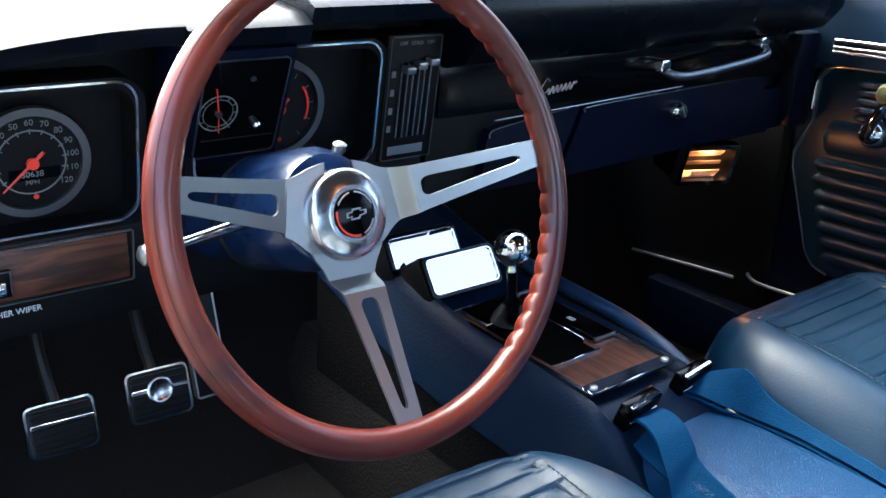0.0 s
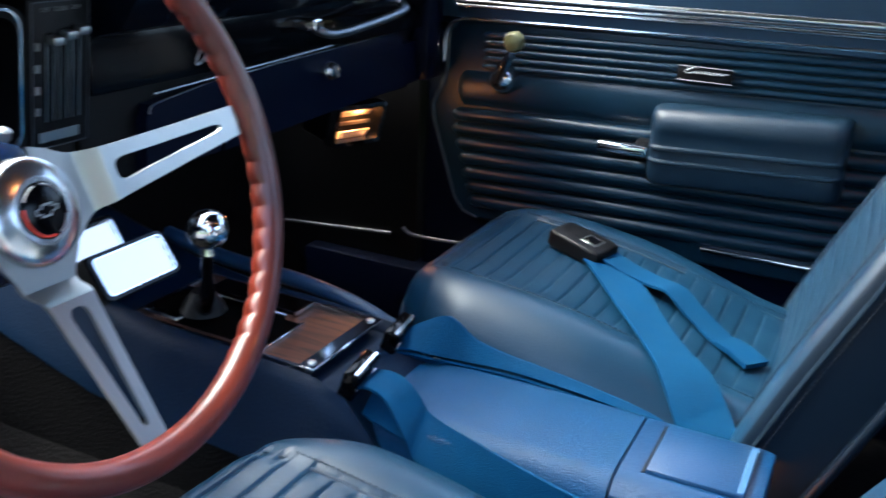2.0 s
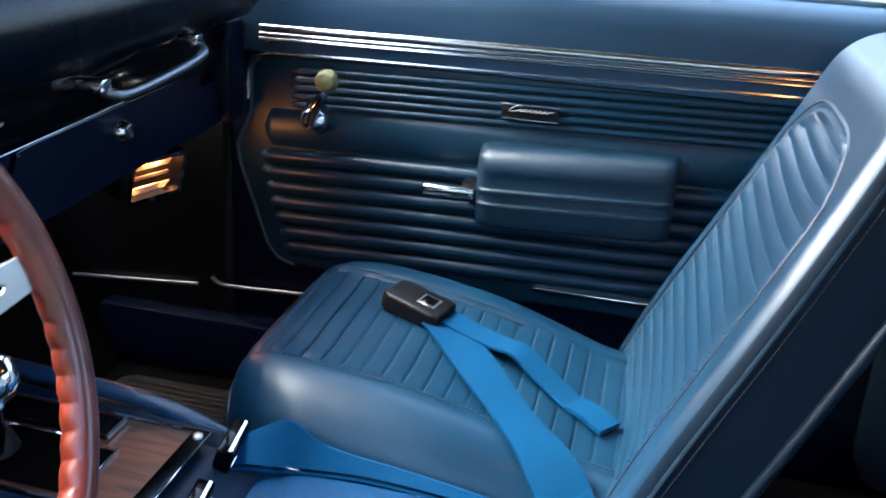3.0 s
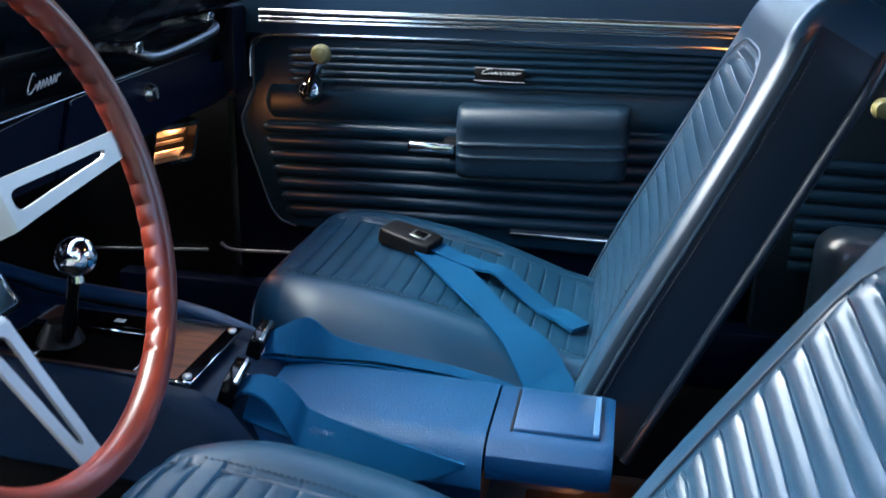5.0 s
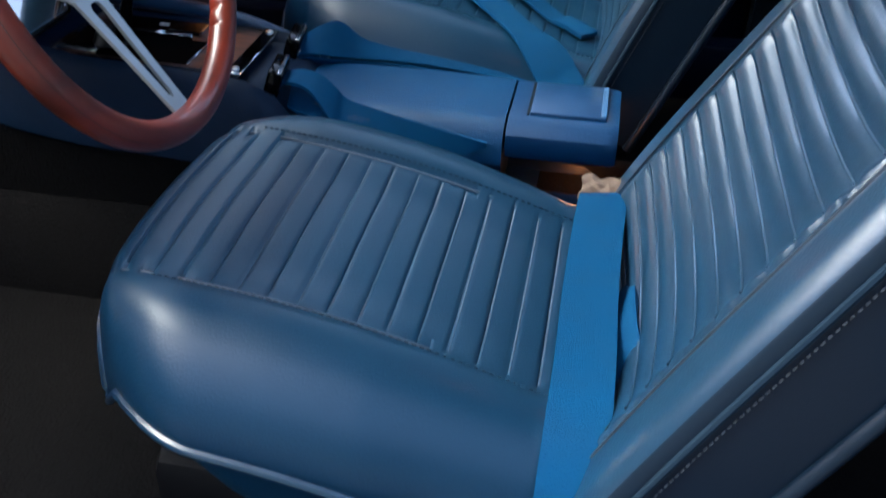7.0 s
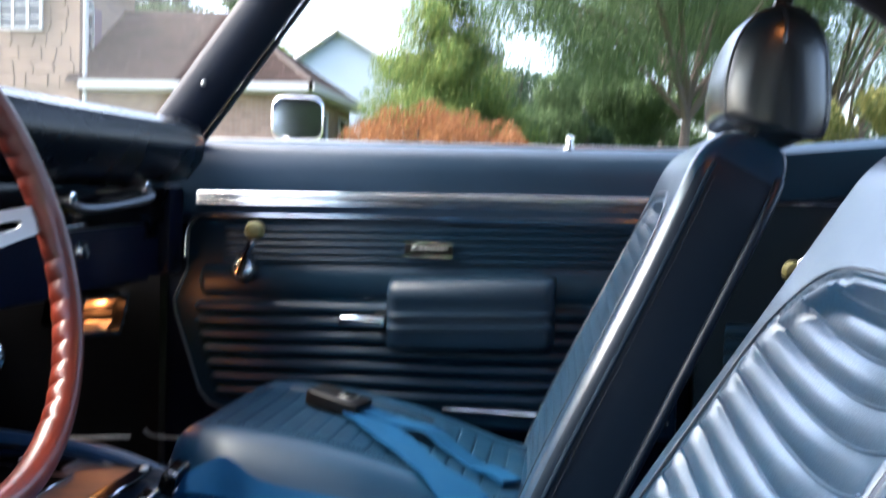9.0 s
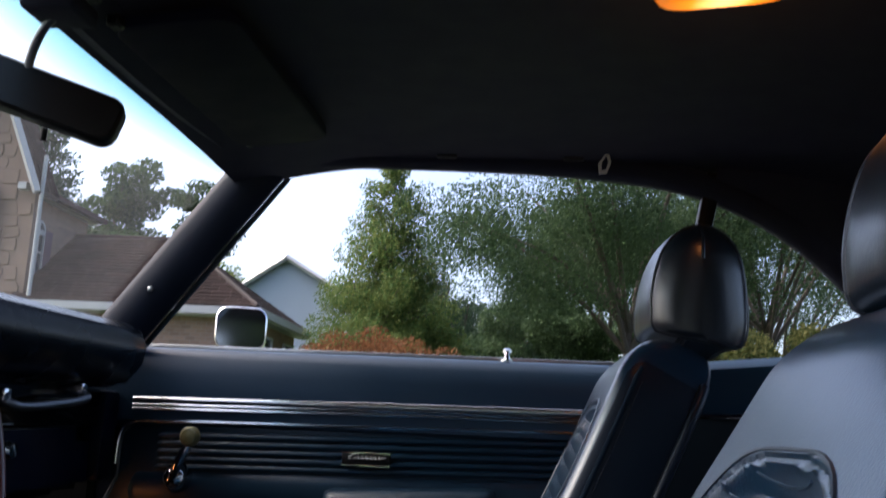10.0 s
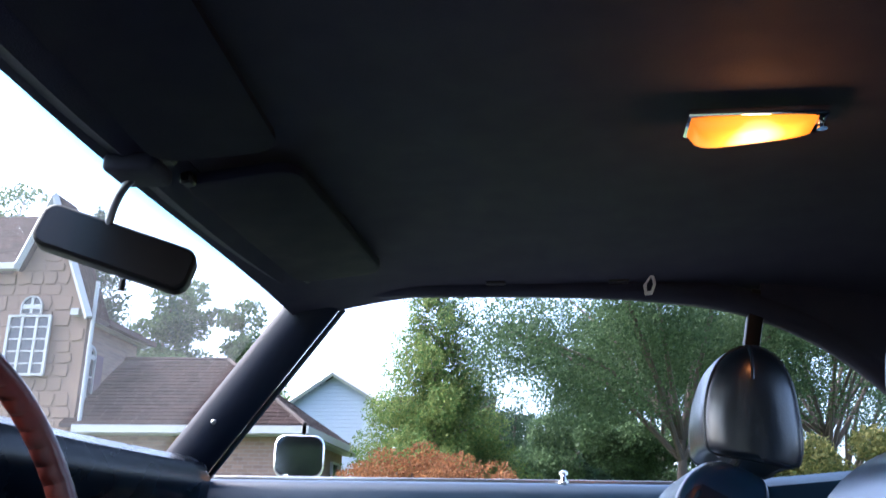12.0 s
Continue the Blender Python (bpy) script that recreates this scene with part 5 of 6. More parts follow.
    part("panel_gap", block(0.3255, 0.3285, -0.007, 0.087, 0.4985, 0.4996), BLACK, e)
    part("courtesy_lens", block(0.385, 0.418, 0.02, 0.06, 0.444, 0.4600, 0.003), COURTESY, e, "small lit courtesy lamp lens")


console()


def shifter():
    k = Vector((-0.090, -0.114, 0.693))
    s = thing("gear_shifter", (-0.19, -0.02, 0.545), "black gear stick with a chrome ball knob", "gear shifter")
    b = Vector((-0.180, -0.022, 0.552))
    part("stick", tube(smooth_path([b, b.lerp(k, 0.35) + Vector((0.006, -0.004, -0.01)), k], 6), [0.010] * 4 + [0.008] * 4 + [0.0062] * 5, 12), BLACK_GLOSS, s)
    part("boot", lathe([(0.026, 0.0), (0.022, 0.010), (0.012, 0.024)], Matrix.Translation(b), 24), BLACK, s)
    up = (k - b).normalized()
    m = axes(k, up.cross(Vector((1, 0, 0))), up.cross(up.cross(Vector((1, 0, 0)))))
    ball = [(0.0200 * math.cos(a), 0.0200 * math.sin(a)) for a in np.linspace(-math.pi / 2 + 0.25, math.pi / 2 - 0.04, 20)]
    part("knob", lathe([(0.006, -0.026)] + ball, axes(k, (1, 0, 0), (0, 1, 0)), 36), CHROME, s, "polished chrome ball")


shifter()


# ---- seat belts ----
def seat_on(x, y):
    """Height of the passenger cushion."""
    u = max(0, min(1, (x + 0.008) / 0.43))
    return 0.556 - 0.084 * u + 0.014 * math.sin(math.pi * min(1, u * 1.2)) - 0.006


def cushion_on(x, y, up=0.004):
    """A point just over the passenger cushion, its bolster included."""
    z, side = seat_on(x, y), abs(y - 0.362)
    out = side - 0.122
    if out > -0.02:
        z += 0.006 * min(1.0, (out + 0.02) / 0.02)
    if out > 0:
        z += 0.010 * math.sin(math.pi * min(1.0, out / 0.104)) ** 0.8 - 0.72 * roll(max(0.0, 0.226 - side), 0.100)
    return Vector((x, y, z + up))


def laid(pts, width, up):
    """A strap lying on the cushion along pts, tilted with its surface."""
    way = smooth_path([(x, y, 0) for x, y in pts], 6)
    path, sides = [], []
    for i, p in enumerate(way):
        q = way[min(i + 1, len(way) - 1)] - way[max(i - 1, 0)]
        sd = Vector((q.y, -q.x, 0)).normalized() * width / 2
        k = up[0] + (up[1] - up[0]) * i / (len(way) - 1)
        a, b, c = cushion_on(p.x + sd.x, p.y + sd.y, k), cushion_on(p.x - sd.x, p.y - sd.y, k), cushion_on(p.x, p.y, k)
        c.z = max(c.z, (a.z + b.z) / 2)
        path.append(c)
        sides.append(a - b)
    for _ in range(24):
        for i in range(3, len(path) - 3):
            path[i].z = max(path[i].z, (path[i - 3].z + path[i + 3].z) / 2)
    flat = [sum((sides[max(0, min(len(sides) - 1, i + k))] for k in range(-6, 7)), Vector()).normalized() for i in range(len(sides))]
    return path, [tuple(v) for v in flat]


def passenger_belt():
    b = thing("seat_belt", (0.30, 0.30, 0.52), "bright blue seat belt with a black buckle lying on the seat", "seat belt")
    path, sides = laid([(0.140, 0.424), (0.163, 0.400), (0.205, 0.345), (0.246, 0.288), (0.285, 0.238), (0.322, 0.194), (0.350, 0.162)], 0.062, (0.009, 0.006))
    last = path[-1]
    drop = [last + Vector((0.012, -0.014, -0.006)), last + Vector((0.024, -0.029, -0.020)), last + Vector((0.034, -0.042, -0.045)), last + Vector((0.040, -0.050, -0.09))]
    sides += [(-0.79, -0.61, 0.0)] * 4
    part("strap", ribbon(path + drop, 0.062, sides), BELT, b, "bright blue webbing")
    tail, ts = laid([(0.155, 0.418), (0.195, 0.408), (0.235, 0.396), (0.266, 0.385), (0.300, 0.366), (0.331, 0.348), (0.383, 0.316)], 0.042, (0.012, 0.006))
    for i, p in enumerate(tail):
        p.z += 0.012 * math.exp(-((p.x - 0.262) / 0.022) ** 2) + 0.0012 * math.sin(p.x * 90)
    part("loose_end", ribbon(tail, 0.042, ts), BELT, b)
    fold = [p + Vector((0, 0, 0.003)) for p in tail[-6:]]
    part("end_fold", ribbon(fold, 0.0425, ts[-6:], 0.0022), BELT, b)
    m = Matrix.Translation(Vector((0.120, 0.422, seat_on(0.12, 0.42) + 0.016))) @ pose(0, 0, 0, 0, 11, -14)
    prof = [(-0.044, -0.022), (-0.036, -0.028), (0.030, -0.030), (0.040, -0.026), (0.042, 0.0), (0.040, 0.026), (0.030, 0.030), (-0.036, 0.028), (-0.044, 0.022)]
    k = part("buckle", plate(prof, 0.022, m @ pose(0, 0, -0.012), 0.005, 3), BLACK, b, "black plastic buckle with a square button")
    part("button_rim", block(0.000, 0.026, -0.013, 0.013, 0.0095, 0.0112, 0.0005, 1, m), BRUSHED, k)
    part("button", block(0.0035, 0.0225, -0.0095, 0.0095, 0.0112, 0.0125, 0.001, 1, m), BLACK_GLOSS, k)


passenger_belt()


def band(edge_a, edge_b, thick=0.0016):
    """A strap between its two edges."""
    a, b = smooth_path(edge_a, 7), smooth_path(edge_b, 7)
    rings = []
    for i in range(len(a)):
        q = a[min(i + 1, len(a) - 1)] - a[max(i - 1, 0)]
        n = (b[i] - a[i]).cross(q).normalized() * thick
        rings.append([a[i] - n, b[i] - n, b[i] + n, a[i] + n])
    return loft(rings)


def belt_buckle(b, bx, by):
    m = Matrix.Translation((bx, by, 0.526)) @ pose(0, 0, 0, 0, 18, 8)
    k = part("buckle", block(-0.009, 0.009, -0.030, 0.030, -0.026, 0.016, 0.003, 2, m), BLACK_GLOSS, b, "black buckle with a chrome edge")
    part("buckle_edge", block(0.0015, 0.0065, -0.028, 0.028, 0.0155, 0.0178, 0.001, 1, m), CHROME, k)
    part("buckle_edge", block(0.0085, 0.0105, -0.027, 0.027, -0.004, 0.0, 0.0005, 1, m), CHROME, k)


def console_belts():
    b = thing("seat_belt", (0.02, 0.10, 0.52), "blue seat belt folded along the console beside the passenger seat", "seat belt", "belts over the console")
    top = [(0.014, 0.100, 0.526), (0.036, 0.110, 0.538), (0.056, 0.116, 0.547), (0.070, 0.118, 0.543), (0.093, 0.120, 0.525), (0.130, 0.121, 0.516), (0.166, 0.122, 0.511), (0.238, 0.120, 0.502), (0.31, 0.118, 0.488), (0.36, 0.120, 0.46)]
    low = [(0.014, 0.060, 0.520), (0.034, 0.074, 0.516), (0.056, 0.086, 0.510), (0.072, 0.096, 0.506), (0.096, 0.104, 0.503), (0.134, 0.109, 0.502), (0.170, 0.111, 0.500), (0.240, 0.112, 0.494), (0.31, 0.112, 0.482), (0.36, 0.114, 0.454)]
    part("strap", band(top, low), BELT, b, "bright blue webbing")
    under = [(x, y - 0.006, z - 0.008 + 0.003 * math.sin(x * 40)) for x, y, z in low]
    part("strap_fold", band([(x, y - 0.001, z - 0.004) for x, y, z in low], [(x, y + 0.010, z - 0.006) for x, y, z in under]), BELT, b)
    part("strap_fold", band([(x, y + 0.004, z - 0.002) for x, y, z in top], [(x, y + 0.006, z - 0.022) for x, y, z in top]), BELT, b)
    belt_buckle(b, 0.012, 0.083)
    b = thing("seat_belt", (0.03, -0.02, 0.52), "blue seat belt arched and hanging over the console's edge", "seat belt", "belts over the console")
    far = [(0.026, 0.004, 0.520), (0.050, 0.000, 0.526), (0.074, -0.006, 0.524), (0.094, -0.014, 0.514), (0.114, -0.022, 0.503), (0.176, -0.038, 0.496), (0.215, -0.045, 0.491), (0.255, -0.050, 0.485), (0.285, -0.052, 0.480)]
    near = [(0.026, -0.040, 0.520), (0.050, -0.046, 0.528), (0.074, -0.052, 0.522), (0.096, -0.056, 0.494), (0.118, -0.056, 0.462), (0.178, -0.054, 0.446), (0.215, -0.053, 0.448), (0.255, -0.052, 0.460), (0.285, -0.050, 0.474)]
    part("strap", band(far, near), BELT, b, "bright blue webbing")
    part("strap_fold", band([(0.030, 0.0, 0.508), (0.058, -0.002, 0.502), (0.086, -0.008, 0.498), (0.106, -0.014, 0.494), (0.126, -0.02, 0.488)], [(0.030, -0.044, 0.500), (0.060, -0.046, 0.490), (0.088, -0.046, 0.482), (0.108, -0.042, 0.472), (0.128, -0.036, 0.462)]), BELT, b)
    belt_buckle(b, 0.024, -0.022)


console_belts()


def driver_belt():
    b = thing("seat_belt", (0.44, -0.15, 0.47), "blue lap belt with a tan frayed sleeve beside the driver's seat", "seat belt")
    w = smooth_path([(0.428, -0.135, 0.470), (0.424, -0.17, 0.494), (0.421, -0.25, 0.490), (0.420, -0.34, 0.488), (0.421, -0.43, 0.490), (0.420, -0.52, 0.484), (0.418, -0.59, 0.42)], 6)
    part("strap", ribbon(w, 0.050, (1, 0.02, 0.12)), BELT, b, "bright blue webbing")
    m = Matrix.Translation((0.421, -0.150, 0.487)) @ pose(0, 0, 0, 30, 0, -6)
    part("sleeve", rumpled(0.042, 0.032, m), TAN, b, "worn tan cloth sleeve")
    w2 = smooth_path([(0.448, -0.30, 0.468), (0.446, -0.38, 0.486), (0.452, -0.44, 0.478), (0.436, -0.50, 0.478), (0.428, -0.56, 0.455), (0.42, -0.60, 0.42)], 6)
    part("loose_end", ribbon(w2, 0.040, [tuple(q) for q in smooth_path([(0.6, 0.3, 0.7), (0.7, 0.2, 0.6), (0.8, 0.1, 0.5), (1, 0.1, 0.2), (1, 0, 0), (1, 0, 0)], 6)]), BELT, b)


def rumpled(w, h, m):
    """A small crumpled piece of cloth."""
    def f(u, v):
        return m @ Vector(((u - 0.5) * w * (1 + 0.1 * math.sin(9 * v)), (v - 0.5) * h * (1 + 0.12 * math.sin(11 * u)), 0.004 + 0.004 * noise.noise((u * 5, v * 5, 1.7))))
    return heightfield(16, 14, f, lambda u, v: m @ Vector(((u - 0.5) * w, (v - 0.5) * h, -0.003)))


TAN = mat("tan_cloth", (0.13, 0.088, 0.062), 0.9, vary=0.35, scale=60, bump=0.8, bscale=300)
driver_belt()


# ---- overhead ----
# mirror face painted dark in place of the dim cabin it reflects
MIRROR_DARK = mat("dark_mirror_reflection", (0.012, 0.010, 0.009), 0.25, vary=0.1)


def mirror():
    r = thing("rear_view_mirror", (-0.10, 0.03, 1.18), "black framed rear-view mirror on a stem, seen from behind", "mirror")
    m = axes((-0.097, 0.036, 1.174), (1, 0.30, -0.30), (0.25, 0.15, 1))
    part("housing", plate(rounded(0.196, 0.058, 0.018), 0.024, m @ pose(0, 0, -0.011), 0.006, 3), BLACK, r)
    part("glass", plate(rounded(0.186, 0.049, 0.014), 0.001, m @ pose(0, 0, 0.0125)), MIRROR_DARK, r)
    part("stem", tube(smooth_path([(-0.108, 0.028, 1.195), (-0.100, 0.020, 1.220), (-0.084, 0.008, 1.242), (-0.064, -0.002, 1.256)], 5), 0.0052, 10), SATIN, r)
    part("mount", block(-0.092, -0.028, -0.038, 0.026, 1.249, 1.272, 0.007, 3), HEADLINER, r)
    part("tab", tube([(-0.09, 0.05, 1.14), (-0.092, 0.052, 1.125)], 0.004, 8), BLACK, r)


mirror()


def visor(s):
    v = thing("sun_visor", (0.05, s * 0.3, 1.27), "dark navy sun visor folded up against the headliner", "sun visor", "sun visors")
    m = axes((0.062, s * 0.262, 1.270), (0.05, s * 1.0, 0.0), (1, 0, 0.10))
    poly = rounded(0.46, 0.150, 0.034)
    part("panel", plate(poly, 0.014, m @ pose(0, 0, -0.007), 0.004, 2), VISOR_CLOTH, v)
    part("rod", tube([m @ Vector((-0.24, -0.062, 0)), m @ Vector((0.24, -0.062, 0))], 0.005, 8), BLACK, v)
    part("clip", block(-0.01, 0.01, -0.008, 0.008, -0.006, 0.01, 0.003, 1, m @ pose(-0.235, -0.062, 0)), BLACK, v)


visor(1)
visor(-1)


def dome_lamp():
    d = thing("dome_lamp", (0.67, 0.0, 1.30), "lit amber dome lamp with a chrome base on the headliner", "ceiling lamp")
    part("base", block(0.588, 0.740, -0.040, 0.020, 1.289, 1.300, 0.004, 2), CHROME, d, "chrome lamp base")
    bm = heightfield(18, 12, lambda u, v: (0.592 + 0.138 * u, -0.036 + 0.052 * v, 1.2895 - 0.0205 * (1 - (2 * u - 1) ** 6) ** 0.6 * (1 - (2 * v - 1) ** 4) ** 0.6 * (1.18 - 0.78 * u)), lambda u, v: (0.592 + 0.138 * u, -0.036 + 0.052 * v, 1.290))
    part("lens", bm, DOME, d, "glowing amber lens")
    part("screw", lathe([(0.006, 0), (0.004, 0.006)], pose(0.736, -0.01, 1.283), 10), CHROME, d)


dome_lamp()


def coat_hook():
    h = thing("coat_hook", (0.598, 0.592, 1.29), "small pale coat hook hanging from the roof rail", "coat hook")
    m = axes((0.592, 0.575, 1.268), (1, 0.15, -0.25), (0.1, 0, 1))
    part("loop", frame_ring([(0, 0.022), (0.010, 0.004), (0.008, -0.016), (-0.004, -0.021), (-0.010, -0.004)], [(0.0, 0.014), (0.006, 0.003), (0.0045, -0.011), (-0.002, -0.014), (-0.0055, -0.002)], 0.004, m), WHITE_PAINT, h)
    part("stem", tube([(0.592, 0.577, 1.285), (0.588, 0.590, 1.312)], 0.003, 8), CHROME, h)
    for x in (0.328, 0.542):
        cl = thing("roof_clip", (x, 0.594, 1.288), "dark oval trim clip in the roof rail", "trim clip", "roof clips")
        part("cap", block(x - 0.018, x + 0.018, 0.584, 0.600, 1.276, 1.287, 0.004, 2), BLACK, cl)


coat_hook()

# courtesy lamps: dome, under the dash, behind the console
def bulb(name, loc, watts, size):
    ld = bpy.data.lights.new(name, 'POINT')
    ld.energy, ld.shadow_soft_size, ld.color = watts, size, (1.0, 0.36, 0.11)
    new(name, ld).location = loc


bulb("dome_bulb", (0.67, -0.01, 1.245), 0.09, 0.02)
bulb("dash_courtesy_bulb", (-0.285, 0.50, 0.668), 0.05, 0.012)
bulb("console_courtesy_bulb", (0.405, 0.04, 0.435), 0.02, 0.01)


# ---- outdoors ----
GRASS = mat("lawn_grass", (0.05, 0.085, 0.025), 0.9, vary=0.4, scale=0.6, bump=1.0, bscale=40, grain=0.6)
ASPHALT = mat("driveway_asphalt", (0.055, 0.055, 0.057), 0.85, vary=0.25, scale=2, bump=0.8, bscale=90, grain=0.5)
def brick_mat():
    """Buff brick in courses with pale joints, the same on walls facing either way."""
    m = mat("buff_brick", (0.20, 0.135, 0.105), 0.85, vary=0.2, scale=1.5, bump=0.4, bscale=30, grain=0.5)
    nt, b = m.node_tree, m.node_tree.nodes["Principled BSDF"]
    tc = nt.nodes.new("ShaderNodeTexCoord")
    sp = nt.nodes.new("ShaderNodeSeparateXYZ")
    ad = nt.nodes.new("ShaderNodeMath")
    cb = nt.nodes.new("ShaderNodeCombineXYZ")
    nt.links.new(tc.outputs["Object"], sp.inputs[0])
    nt.links.new(sp.outputs[0], ad.inputs[0])
    nt.links.new(sp.outputs[1], ad.inputs[1])
    nt.links.new(ad.outputs[0], cb.inputs[0])
    nt.links.new(sp.outputs[2], cb.inputs[1])
    br = nt.nodes.new("ShaderNodeTexBrick")
    br.inputs["Scale"].default_value = 1.0
    br.inputs["Brick Width"].default_value = 0.215
    br.inputs["Row Height"].default_value = 0.075
    br.inputs["Mortar Size"].default_value = 0.007
    br.inputs["Color1"].default_value = (0.29, 0.185, 0.140, 1)
    br.inputs["Color2"].default_value = (0.205, 0.128, 0.098, 1)
    br.inputs["Mortar"].default_value = (0.27, 0.215, 0.18, 1)
    nt.links.new(cb.outputs[0], br.inputs["Vector"])
    nt.links.new(br.outputs["Color"], b.inputs["Base Color"])
    return m


BRICK = brick_mat()
STONE = mat("field_stone", (0.215, 0.145, 0.108), 0.85, vary=0.45, scale=1.2, bump=0.6, bscale=12, grain=0.4)
SHINGLE = mat("brown_shingle", (0.032, 0.022, 0.020), 0.9, vary=0.3, scale=2.5, bump=0.6, bscale=25, grain=0.6)
SIDING = mat("pale_siding", (0.36, 0.42, 0.47), 0.6, vary=0.05, scale=1)
TRIM_WHITE = mat("white_trim", (0.40, 0.40, 0.41), 0.5, vary=0.05)
SHUTTER = mat("plum_shutter", (0.12, 0.07, 0.09), 0.6)
PANE = mat("window_pane", (0.03, 0.04, 0.05), 0.06, vary=0.2)
BARK = mat("tree_bark", (0.07, 0.055, 0.045), 0.9, vary=0.4, scale=8, bump=0.8, bscale=40)


def leaf_mat(name, c0, c1, through_light=0.45, rough=0.6):
    m = bpy.data.materials.new(name)
    m.use_nodes = True
    nt, b = m.node_tree, m.node_tree.nodes["Principled BSDF"]
    gi = nt.nodes.new("ShaderNodeNewGeometry")
    r = nt.nodes.new("ShaderNodeValToRGB")
    r.color_ramp.elements[0].color = (*c0, 1)
    r.color_ramp.elements[1].color = (*c1, 1)
    nt.links.new(gi.outputs["Random Per Island"], r.inputs[0])
    nt.links.new(r.outputs[0], b.inputs["Base Color"])
    b.inputs["Roughness"].default_value = rough
    b.inputs["Specular IOR Level"].default_value = 0.1
    tl = nt.nodes.new("ShaderNodeBsdfTranslucent")
    nt.links.new(r.outputs[0], tl.inputs[0])
    mx = nt.nodes.new("ShaderNodeMixShader")
    mx.inputs[0].default_value = through_light
    out = nt.nodes["Material Output"]
    nt.links.new(b.outputs[0], mx.inputs[1])
    nt.links.new(tl.outputs[0], mx.inputs[2])
    nt.links.new(mx.outputs[0], out.inputs[0])
    return m


SHINGLE_ISLES = leaf_mat("brown_shingle_tabs", (0.016, 0.0105, 0.0095), (0.030, 0.020, 0.018), 0.0, 0.95)
LEAF = leaf_mat("green_leaves", (0.036, 0.066, 0.032), (0.072, 0.112, 0.050))
LEAF_WARM = leaf_mat("turning_leaves", (0.058, 0.125, 0.040), (0.18, 0.21, 0.065))
LEAF_DARK = leaf_mat("dark_leaves", (0.034, 0.062, 0.038), (0.065, 0.100, 0.058))
LEAF_RED = leaf_mat("rust_leaves", (0.10, 0.045, 0.02), (0.25, 0.115, 0.05))
LEAF_GOLD = leaf_mat("hedge_leaves", (0.06, 0.09, 0.03), (0.22, 0.20, 0.07))


def leaves(spots, count, size, rng):
    """Small folded leaves scattered in clumps: spots are (centre, radius, flatness)."""
    k = len(spots)
    cen = np.array([s[0] for s in spots])
    rad = np.array([s[1] for s in spots])
    flat = np.array([s[2] for s in spots])
    pick = rng.choice(k, count, p=rad ** 2 / (rad ** 2).sum())
    v = rng.normal(size=(count, 3))
    v /= np.linalg.norm(v, axis=1)[:, None]
    q = v * (rad[pick] * rng.uniform(0.35, 1.0, count) ** 0.6)[:, None]
    q[:, 2] *= flat[pick]
    p = cen[pick] + q
    a = rng.normal(size=(count, 3))
    a /= np.linalg.norm(a, axis=1)[:, None]
    b = np.cross(a, rng.normal(size=(count, 3)))
    b /= np.linalg.norm(b, axis=1)[:, None]
    s = (size * rng.uniform(0.6, 1.4, count))[:, None]
    verts = np.stack([p - a * s, p + b * s * 0.5, p + a * s, p - b * s * 0.5], 1).reshape(-1, 3)
    faces = np.arange(count * 4).reshape(-1, 4)
    return verts, faces


def foliage(name, spots, count, size, material, parent, rng, label=""):
    verts, faces = leaves(spots, count, size, rng)
    me = bpy.data.meshes.new(name)
    me.from_pydata(verts.tolist(), [], faces.tolist())
    me.materials.append(material)
    ob = new(name, me)
    ob.parent = parent
    ob.matrix_parent_inverse = Matrix.Translation(-parent.location)
    if label:
        tagged(ob, label)
    return ob


